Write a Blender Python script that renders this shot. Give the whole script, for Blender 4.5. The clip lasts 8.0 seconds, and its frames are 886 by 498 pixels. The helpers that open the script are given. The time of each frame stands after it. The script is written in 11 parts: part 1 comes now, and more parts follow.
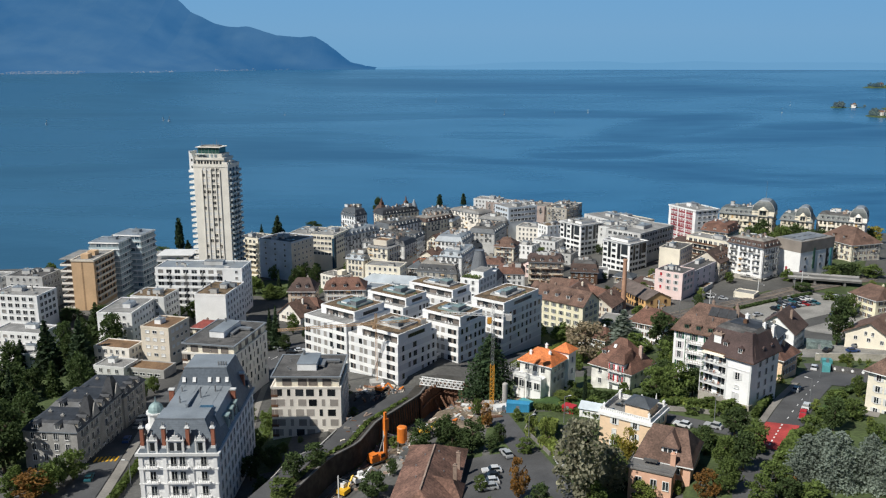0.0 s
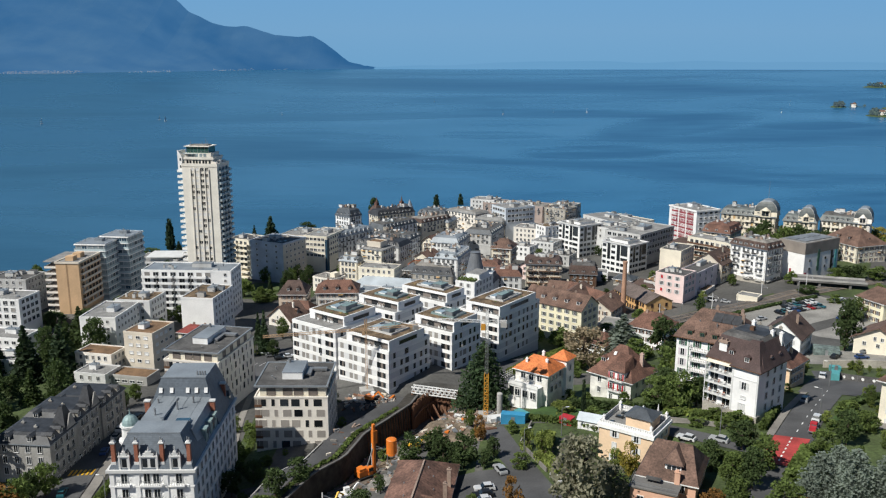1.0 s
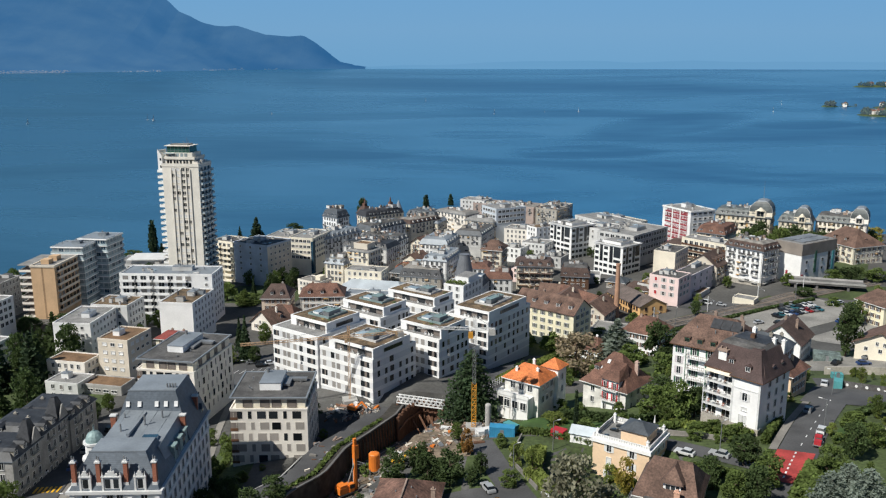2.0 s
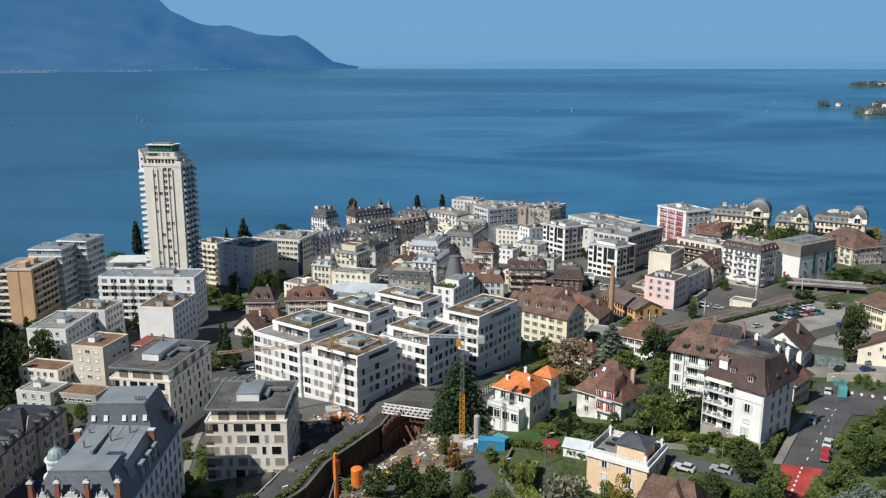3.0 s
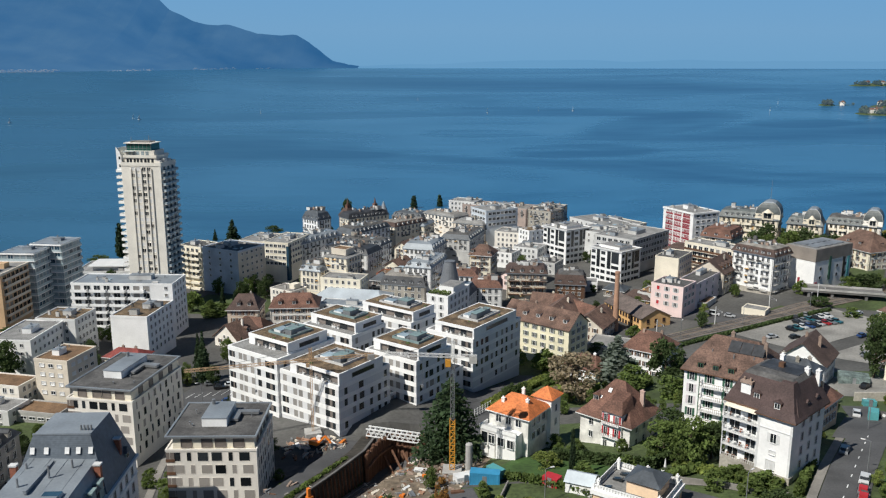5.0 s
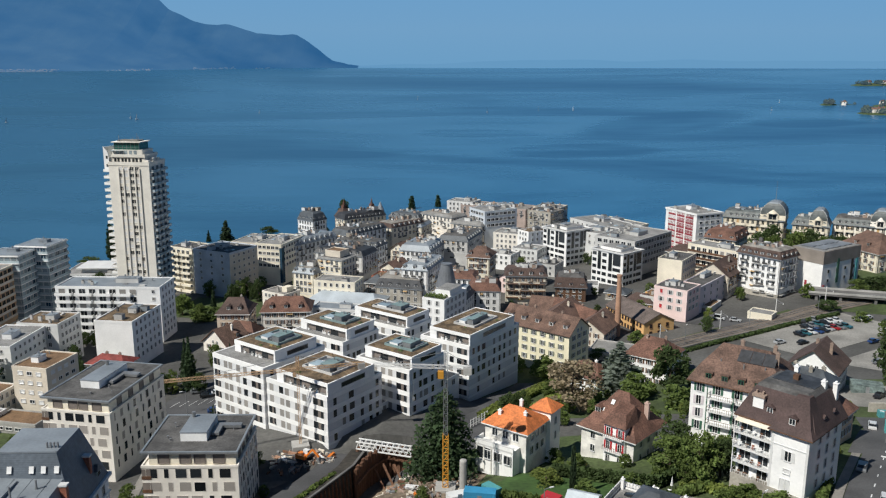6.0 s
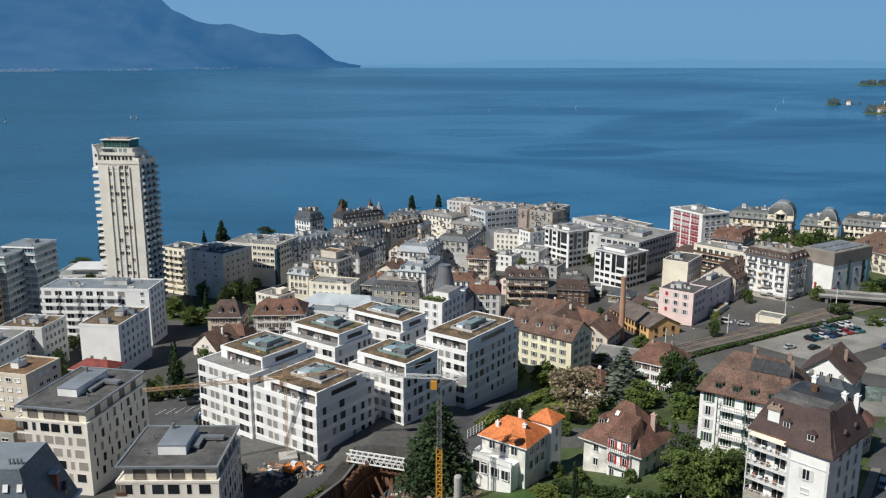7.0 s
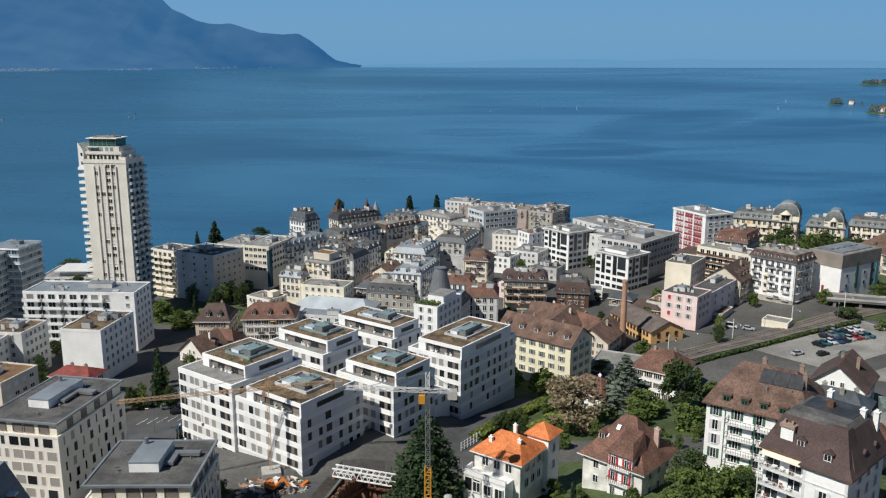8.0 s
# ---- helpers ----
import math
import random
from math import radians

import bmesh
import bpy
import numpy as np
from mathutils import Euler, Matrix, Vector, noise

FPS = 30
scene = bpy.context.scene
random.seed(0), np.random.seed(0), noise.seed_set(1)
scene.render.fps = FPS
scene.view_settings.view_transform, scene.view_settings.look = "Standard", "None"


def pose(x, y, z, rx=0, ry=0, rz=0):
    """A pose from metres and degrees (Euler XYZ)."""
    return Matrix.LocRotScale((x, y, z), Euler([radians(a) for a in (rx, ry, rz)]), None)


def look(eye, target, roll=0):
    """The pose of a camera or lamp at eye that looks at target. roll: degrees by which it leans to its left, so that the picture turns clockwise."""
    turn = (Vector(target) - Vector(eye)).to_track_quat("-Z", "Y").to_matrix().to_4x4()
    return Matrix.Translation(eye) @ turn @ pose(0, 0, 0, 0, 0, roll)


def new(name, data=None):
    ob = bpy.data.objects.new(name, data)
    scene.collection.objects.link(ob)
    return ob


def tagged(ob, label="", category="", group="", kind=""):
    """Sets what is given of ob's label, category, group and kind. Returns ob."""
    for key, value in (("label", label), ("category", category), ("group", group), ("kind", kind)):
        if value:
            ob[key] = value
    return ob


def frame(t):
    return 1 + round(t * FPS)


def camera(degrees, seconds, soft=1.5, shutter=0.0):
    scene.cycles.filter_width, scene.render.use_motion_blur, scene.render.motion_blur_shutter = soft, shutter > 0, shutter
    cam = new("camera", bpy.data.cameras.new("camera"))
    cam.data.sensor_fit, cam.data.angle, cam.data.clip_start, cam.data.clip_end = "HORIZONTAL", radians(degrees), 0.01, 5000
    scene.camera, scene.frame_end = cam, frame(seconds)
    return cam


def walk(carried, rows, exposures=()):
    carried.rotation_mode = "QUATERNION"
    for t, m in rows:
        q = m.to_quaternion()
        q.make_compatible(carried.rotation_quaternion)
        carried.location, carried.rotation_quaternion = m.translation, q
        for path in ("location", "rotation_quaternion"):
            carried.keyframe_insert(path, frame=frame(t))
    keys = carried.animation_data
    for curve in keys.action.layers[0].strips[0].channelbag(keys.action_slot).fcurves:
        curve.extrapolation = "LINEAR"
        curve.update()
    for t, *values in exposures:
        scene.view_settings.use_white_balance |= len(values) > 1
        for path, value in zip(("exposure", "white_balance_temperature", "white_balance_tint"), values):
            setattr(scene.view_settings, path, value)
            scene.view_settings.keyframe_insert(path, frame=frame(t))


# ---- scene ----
PITCH, ROLL = -12.62, 0.11
cam = camera(56.63, 8.0, soft=1.2)
ROWS = [
    (0, -0.12, -0.01, 116.66, -0.00),
    (0.5, 0.88, 5.18, 115.99, -0.01),
    (1, 1.78, 10.22, 115.22, -0.07),
    (1.5, 2.58, 15.34, 114.47, -0.26),
    (2, 3.47, 20.64, 113.87, -0.64),
    (3.5, 6.13, 35.67, 111.80, -1.14),
    (4, 6.84, 40.76, 111.34, -1.11),
    (4.5, 7.59, 45.67, 110.61, -1.05),
    (6, 10.08, 60.57, 108.43, -1.01),
    (6.5, 10.95, 65.38, 107.81, -0.96),
    (7, 11.94, 70.31, 106.63, -0.82),
    (7.5, 12.93, 75.12, 105.81, -0.56),
    (8, 14.16, 80.04, 105.22, -0.74),
]
walk(cam, [(t, pose(x, y, z, 90 + PITCH, 0, yaw) @ pose(0, 0, 0, 0, 0, ROLL)) for t, x, y, z, yaw in ROWS], [(0, 0.04), (4.5, 0.02), (6.0, -0.06), (8.0, -0.07)])

# ---------------------------------------------------------------- world, sun, exposure
SUN_ELEVATION, SUN_FROM = radians(48.0), Vector((-0.80, -0.60, 0.0))   # the sun stands to the left and behind
world = bpy.data.worlds.new("sky")
scene.world = world
world.use_nodes = True
wn = world.node_tree.nodes
sky = wn.new("ShaderNodeTexSky")
sky.sky_type, sky.sun_disc = "NISHITA", False
sky.sun_elevation = SUN_ELEVATION
sky.sun_rotation = math.atan2(SUN_FROM.x, SUN_FROM.y)
sky.altitude, sky.air_density, sky.dust_density, sky.ozone_density = 3000, 0.45, 0.0, 2.0
wn["Background"].inputs["Strength"].default_value = 0.12
tint = wn.new("ShaderNodeVectorMath")   # the blue of the hazy autumn air
tint.operation = "MULTIPLY"
tint.inputs[1].default_value = (0.80, 0.98, 0.96)
world.node_tree.links.new(sky.outputs[0], tint.inputs[0])
world.node_tree.links.new(tint.outputs[0], wn["Background"].inputs["Color"])
sun = new("sun", bpy.data.lights.new("sun", "SUN"))
sun.data.energy, sun.data.angle, sun.data.color = 5.0, radians(0.53), (1.0, 0.97, 0.89)
sun_way = Vector((SUN_FROM.x * math.cos(SUN_ELEVATION), SUN_FROM.y * math.cos(SUN_ELEVATION), math.sin(SUN_ELEVATION)))
sun.matrix_world = look(sun_way * 300, (0, 0, 0))

# ---------------------------------------------------------------- the lie of the land
GRID_X = (-180, -60, 10, 70, 160)
GRID_Y = (100, 160, 200, 245, 300, 360, 430, 520, 620)
LAND = (
    (24, 14, 9, 7, 5, 4, 2.5, -3, -8),
    (30, 16, 12.5, 12, 9, 6, 3.5, 2, -4),
    (40, 31, 28, 17, 12, 8, 6, 3, 1.5),
    (46, 36, 32, 24, 12, 10, 7, 5, -2),
    (52, 44, 36, 27, 19, 15, 15, 6, -4),
)


CUT_Y = (120, 182, 191, 205, 215, 231, 241, 247)
CUT_X = (-50, -29.2, -23.1, -19.6, -15.0, -8.7, -7.0, -6.0)
CUT_TOP = (25.5, 24, 23.5, 23, 22, 20, 18.5, 17.5)
CUT_FLOOR = (19, 17.8, 17.5, 17, 16, 12.8, 12, 12)


def smooth(a, b, v):
    u = min(1.0, max(0.0, (v - a) / (b - a)))
    return u * u * (3 - 2 * u)


def land(x, y):
    """Height of the ground above the lake."""
    rows = [float(np.interp(y, GRID_Y, col)) for col in LAND]
    z = float(np.interp(x, GRID_X, rows))
    if y < 100:
        z += (100 - y) * 0.30
    z -= 4.6 * (1 - smooth(6, 17, math.hypot(x - 42, (y - 176) * 0.9)))   # hollows below the garden villas
    z -= 3.6 * (1 - smooth(5, 15, math.hypot(x - 40, y - 146)))
    # the terrace on which the white houses stand
    shelf = float(np.interp(x, (-50, -47, -14, -2, 12, 22), (12, 16.2, 19.5, 20.4, 18.8, 16.5)))
    z += max(0.0, shelf - z) * smooth(-52, -46, x) * (1 - smooth(18, 24, x)) * smooth(230, 238, y) * (1 - smooth(272, 290, y))
    if 120 < y < 247 and -45 < x < 25:
        # the railway cutting: a wall on its left side, a bank on its right
        hx, hz, fz = (float(np.interp(y, CUT_Y, c)) for c in (CUT_X, CUT_TOP, CUT_FLOOR))
        u = x - hx
        if -16 < u <= 0:
            z = z + (min(z, 13.5) - z) * smooth(-16, -11, u) * (1 - smooth(224, 236, y))
            z = z + (hz - z) * smooth(-10.5, -7.5, u)
        elif 0 < u < 20:
            z = fz + (z - fz) * smooth(7, 18, u)
    return z - max(0.0, y - 620) * 0.05 - max(0.0, abs(x) - 330) * 0.06


# ---------------------------------------------------------------- materials
def material(name, color, rough=0.8, metal=0.0, spread=0.12, grain=2.0, stain=0.25, stain_size=0.15, bump=0.0, rows=0.0, row_dark=0.25, random_tint=0.0, spec=0.5):
    """Plain surface with grain, larger stains and, where rows is given, courses that many to the metre."""
    m = bpy.data.materials.new(name)
    m.use_nodes = True
    n, k = m.node_tree.nodes, m.node_tree.links.new
    b = n["Principled BSDF"]
    co = n.new("ShaderNodeTexCoord").outputs["Object"]
    fine, large = n.new("ShaderNodeTexNoise"), n.new("ShaderNodeTexNoise")
    fine.inputs["Scale"].default_value, fine.inputs["Detail"].default_value = grain, 5
    large.inputs["Scale"].default_value, large.inputs["Detail"].default_value = stain_size, 4
    k(co, fine.inputs["Vector"]), k(co, large.inputs["Vector"])
    ramp = n.new("ShaderNodeMapRange")
    ramp.inputs["From Min"].default_value, ramp.inputs["From Max"].default_value = 0.3, 0.7
    ramp.inputs["To Min"].default_value, ramp.inputs["To Max"].default_value = 1 - spread, 1 + spread
    k(fine.outputs["Fac"], ramp.inputs["Value"])
    ramp2 = n.new("ShaderNodeMapRange")
    ramp2.inputs["From Min"].default_value, ramp2.inputs["From Max"].default_value = 0.35, 0.65
    ramp2.inputs["To Min"].default_value, ramp2.inputs["To Max"].default_value = 1 - stain, 1 + stain * 0.4
    k(large.outputs["Fac"], ramp2.inputs["Value"])
    mul = n.new("ShaderNodeMath")
    mul.operation = "MULTIPLY"
    k(ramp.outputs[0], mul.inputs[0]), k(ramp2.outputs[0], mul.inputs[1])
    out = mul.outputs[0]
    if rows:
        wave = n.new("ShaderNodeTexWave")
        wave.bands_direction, wave.inputs["Scale"].default_value, wave.inputs["Distortion"].default_value = "Z", rows, 1.5
        wave.inputs["Detail Scale"].default_value = 3.0
        k(co, wave.inputs["Vector"])
        r3 = n.new("ShaderNodeMapRange")
        r3.inputs["To Min"].default_value = 1 - row_dark
        k(wave.outputs["Fac"], r3.inputs["Value"])
        mul3 = n.new("ShaderNodeMath")
        mul3.operation = "MULTIPLY"
        k(out, mul3.inputs[0]), k(r3.outputs[0], mul3.inputs[1])
        out = mul3.outputs[0]
    if random_tint:
        info = n.new("ShaderNodeObjectInfo")
        r4 = n.new("ShaderNodeMapRange")
        r4.inputs["To Min"].default_value, r4.inputs["To Max"].default_value = 1 - random_tint, 1 + random_tint
        k(info.outputs["Random"], r4.inputs["Value"])
        mul4 = n.new("ShaderNodeMath")
        mul4.operation = "MULTIPLY"
        k(out, mul4.inputs[0]), k(r4.outputs[0], mul4.inputs[1])
        out = mul4.outputs[0]
    mix = n.new("ShaderNodeVectorMath")
    mix.operation = "SCALE"
    mix.inputs[0].default_value = color
    k(out, mix.inputs["Scale"])
    k(mix.outputs[0], b.inputs["Base Color"])
    b.inputs["Roughness"].default_value, b.inputs["Metallic"].default_value = rough, metal
    b.inputs["Specular IOR Level"].default_value = spec
    if bump:
        bp = n.new("ShaderNodeBump")
        bp.inputs["Strength"].default_value, bp.inputs["Distance"].default_value = bump, 0.1
        k(fine.outputs["Fac"], bp.inputs["Height"]), k(bp.outputs[0], b.inputs["Normal"])
    return m


WHITE = material("white_render", (0.86, 0.855, 0.84), 0.85, spread=0.04, stain=0.10)
IVORY = material("ivory_concrete", (0.74, 0.705, 0.63), 0.85, spread=0.05, stain=0.10)
CREAM = material("cream_render", (0.80, 0.735, 0.60), 0.85, spread=0.05, stain=0.14)
BEIGE = material("beige_render", (0.68, 0.61, 0.51), 0.85, spread=0.05, stain=0.14)
PALE = material("pale_stone_render", (0.82, 0.77, 0.695), 0.85, spread=0.05, stain=0.12)
YELLOW = material("yellow_render", (0.82, 0.76, 0.56), 0.85, spread=0.05, stain=0.14)
PEACH = material("peach_render", (0.80, 0.59, 0.40), 0.85, spread=0.05, stain=0.12)
SALMON = material("salmon_render", (0.70, 0.42, 0.30), 0.85, spread=0.05, stain=0.14)
PINK = material("pink_render", (0.80, 0.63, 0.60), 0.85, spread=0.05, stain=0.12)
LILAC = material("lilac_render", (0.70, 0.63, 0.66), 0.85, spread=0.06, stain=0.2)
OCHRE = material("ochre_cladding", (0.60, 0.40, 0.235), 0.8, spread=0.06, stain=0.12)
ORANGE_WALL = material("orange_render", (0.72, 0.44, 0.19), 0.85, spread=0.06, stain=0.14)
GREY_WALL = material("grey_render", (0.54, 0.535, 0.52), 0.85, spread=0.06, stain=0.2)
LIGHT_GREY = material("light_grey_render", (0.66, 0.66, 0.65), 0.85, spread=0.05, stain=0.12)
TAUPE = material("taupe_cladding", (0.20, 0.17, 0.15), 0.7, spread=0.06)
STONE = material("weathered_stone", (0.40, 0.37, 0.32), 0.9, spread=0.15, stain=0.35, bump=0.3)
CONCRETE = material("concrete", (0.42, 0.41, 0.39), 0.85, spread=0.10, stain=0.25)
DARK_CONCRETE = material("dark_concrete", (0.16, 0.155, 0.15), 0.85, spread=0.12, stain=0.3)
RED_PAINT = material("red_paint", (0.50, 0.03, 0.04), 0.6, spread=0.06)
GREEN_PAINT = material("green_paint", (0.05, 0.14, 0.09), 0.6, spread=0.06)
BROWN_WOOD = material("brown_wood", (0.13, 0.065, 0.035), 0.7, spread=0.2)
BLUE_PAINT = material("blue_paint", (0.05, 0.30, 0.52), 0.5, spread=0.06)
TEAL = material("teal_panel", (0.10, 0.36, 0.38), 0.6, spread=0.1)
ORANGE_PAINT = material("orange_paint", (0.80, 0.22, 0.03), 0.5, spread=0.06)
YELLOW_PAINT = material("yellow_paint", (0.85, 0.48, 0.03), 0.5, spread=0.06)
WHITE_PAINT = material("white_paint", (0.82, 0.82, 0.81), 0.5, spread=0.03)
TILE = material("brown_roof_tiles", (0.162, 0.098, 0.074), 0.85, spread=0.4, grain=2.6, stain=0.4, stain_size=0.3, rows=2.6, row_dark=0.18, bump=0.4)
TILE_RED = material("red_brown_roof_tiles", (0.18, 0.092, 0.066), 0.85, spread=0.4, grain=2.6, stain=0.4, stain_size=0.3, rows=2.6, row_dark=0.18, bump=0.4)
TILE_ORANGE = material("new_orange_roof_tiles", (0.66, 0.20, 0.060), 0.75, spread=0.25, grain=2.2, stain=0.25, stain_size=0.5, rows=2.4, row_dark=0.15, bump=0.3)
TILE_GREY = material("grey_brown_roof_tiles", (0.150, 0.118, 0.105), 0.85, spread=0.3, grain=2.6, stain=0.3, stain_size=0.3, rows=2.6, row_dark=0.15, bump=0.3)
TILE_DARK = material("dark_brown_roof_tiles", (0.095, 0.062, 0.052), 0.85, spread=0.35, grain=2.6, stain=0.35, stain_size=0.3, rows=2.6, row_dark=0.15, bump=0.3)
RED_ROOF = material("red_metal_roof", (0.24, 0.05, 0.04), 0.7, spread=0.25, stain=0.4, stain_size=0.4)
SLATE = material("slate", (0.082, 0.094, 0.108), 0.6, spread=0.2, grain=2.0, stain=0.3, stain_size=0.3, rows=2.2, row_dark=0.12)
ZINC = material("zinc_sheet", (0.25, 0.28, 0.31), 0.55, metal=0.15, spread=0.08, stain=0.2)
COPPER = material("weathered_copper", (0.24, 0.33, 0.33), 0.6, metal=0.2, spread=0.15)
GRAVEL = material("roof_gravel", (0.24, 0.225, 0.205), 0.95, spread=0.3, grain=4, stain=0.35, stain_size=0.3, bump=0.3)
BITUMEN = material("roof_felt", (0.10, 0.097, 0.095), 0.9, spread=0.25, grain=2, stain=0.4, stain_size=0.35)
GREEN_ROOF = material("dry_green_roof", (0.165, 0.115, 0.068), 0.95, spread=0.5, grain=1.6, stain=0.5, stain_size=0.3, bump=0.5)
ROOF_BROWN = material("brown_flat_roof", (0.20, 0.12, 0.065), 0.9, spread=0.25, grain=2, stain=0.35, stain_size=0.3)
ROOF_PALE = material("pale_flat_roof", (0.25, 0.247, 0.24), 0.9, spread=0.2, grain=2, stain=0.3, stain_size=0.25)
BRICK = material("red_brick", (0.34, 0.125, 0.075), 0.85, spread=0.25, grain=3, stain=0.25)
CHIMNEY_BRICK = material("orange_brick", (0.43, 0.25, 0.165), 0.85, spread=0.2, grain=3, stain=0.25)
GLASS = material("window_glass", (0.025, 0.03, 0.035), 0.12, spread=0.2, random_tint=0.6)
GLASS_BLUE = material("blue_glass", (0.03, 0.07, 0.11), 0.08, spread=0.15, random_tint=0.4)
BLIND = material("grey_blinds", (0.30, 0.285, 0.265), 0.8, spread=0.04, random_tint=0.2)
AWNING = material("awning_cloth", (0.62, 0.40, 0.18), 0.9, spread=0.06)
STEEL = material("grey_steel", (0.32, 0.33, 0.34), 0.5, metal=0.5, spread=0.1)
RUST = material("rusty_steel", (0.17, 0.085, 0.05), 0.85, spread=0.3, stain=0.4)
ASPHALT = material("asphalt", (0.085, 0.085, 0.088), 0.9, spread=0.15, grain=3, stain=0.3, stain_size=0.12)
PAVING = material("paving", (0.24, 0.225, 0.205), 0.9, spread=0.12, stain=0.25)
CAR_PARK = material("gravel_yard", (0.27, 0.26, 0.24), 0.95, spread=0.2, grain=2, stain=0.3, stain_size=0.1)
EARTH = material("bare_earth", (0.20, 0.155, 0.11), 0.95, spread=0.35, grain=1, stain=0.4, stain_size=0.12, bump=0.6)
BALLAST = material("track_ballast", (0.17, 0.14, 0.115), 0.95, spread=0.3, grain=3, stain=0.3)
GRASS = material("grass", (0.062, 0.088, 0.028), 0.95, spread=0.35, grain=1.2, stain=0.35, stain_size=0.1, bump=0.5)
RED_ROAD = material("red_road_coating", (0.42, 0.055, 0.05), 0.85, spread=0.15, grain=2, stain=0.3, stain_size=0.3)
CHIMNEY_STONE = material("weathered_chimney", (0.34, 0.25, 0.20), 0.9, spread=0.2, stain=0.3)
SEA_GLASS = material("grey_green_glass", (0.34, 0.41, 0.44), 0.25, spread=0.1, random_tint=0.3)
BARK = material("bark", (0.09, 0.065, 0.045), 0.95, spread=0.3, grain=3)


def leaf(name, color, spread=0.35):
    m = material(name, color, 0.85, spread=spread, grain=0.5, stain=0.35, stain_size=0.35, random_tint=0.22, spec=0.2)
    n, k = m.node_tree.nodes, m.node_tree.links.new
    b, out = n["Principled BSDF"], n["Material Output"]
    tr = n.new("ShaderNodeBsdfTranslucent")
    tr.inputs["Color"].default_value = (color[0] * 1.4, color[1] * 1.5, color[2], 1)
    mx = n.new("ShaderNodeMixShader")
    mx.inputs["Fac"].default_value = 0.25
    k(b.outputs[0], mx.inputs[1]), k(tr.outputs[0], mx.inputs[2]), k(mx.outputs[0], out.inputs["Surface"])
    return m


LEAF_GREEN = leaf("green_leaves", (0.115, 0.158, 0.045))
LEAF_DARK = leaf("dark_green_leaves", (0.066, 0.098, 0.036))
LEAF_LIGHT = leaf("light_green_leaves", (0.19, 0.23, 0.06))
LEAF_YELLOW = leaf("yellowing_leaves", (0.30, 0.25, 0.05))
LEAF_AUTUMN = leaf("autumn_leaves", (0.26, 0.135, 0.04))
LEAF_GREY = leaf("grey_green_foliage", (0.27, 0.26, 0.185))
LEAF_BLUE = leaf("blue_green_needles", (0.225, 0.265, 0.225))
LEAF_FIR = leaf("fir_needles", (0.045, 0.072, 0.036))
LEAF_BROWN = leaf("brownish_foliage", (0.26, 0.21, 0.14))


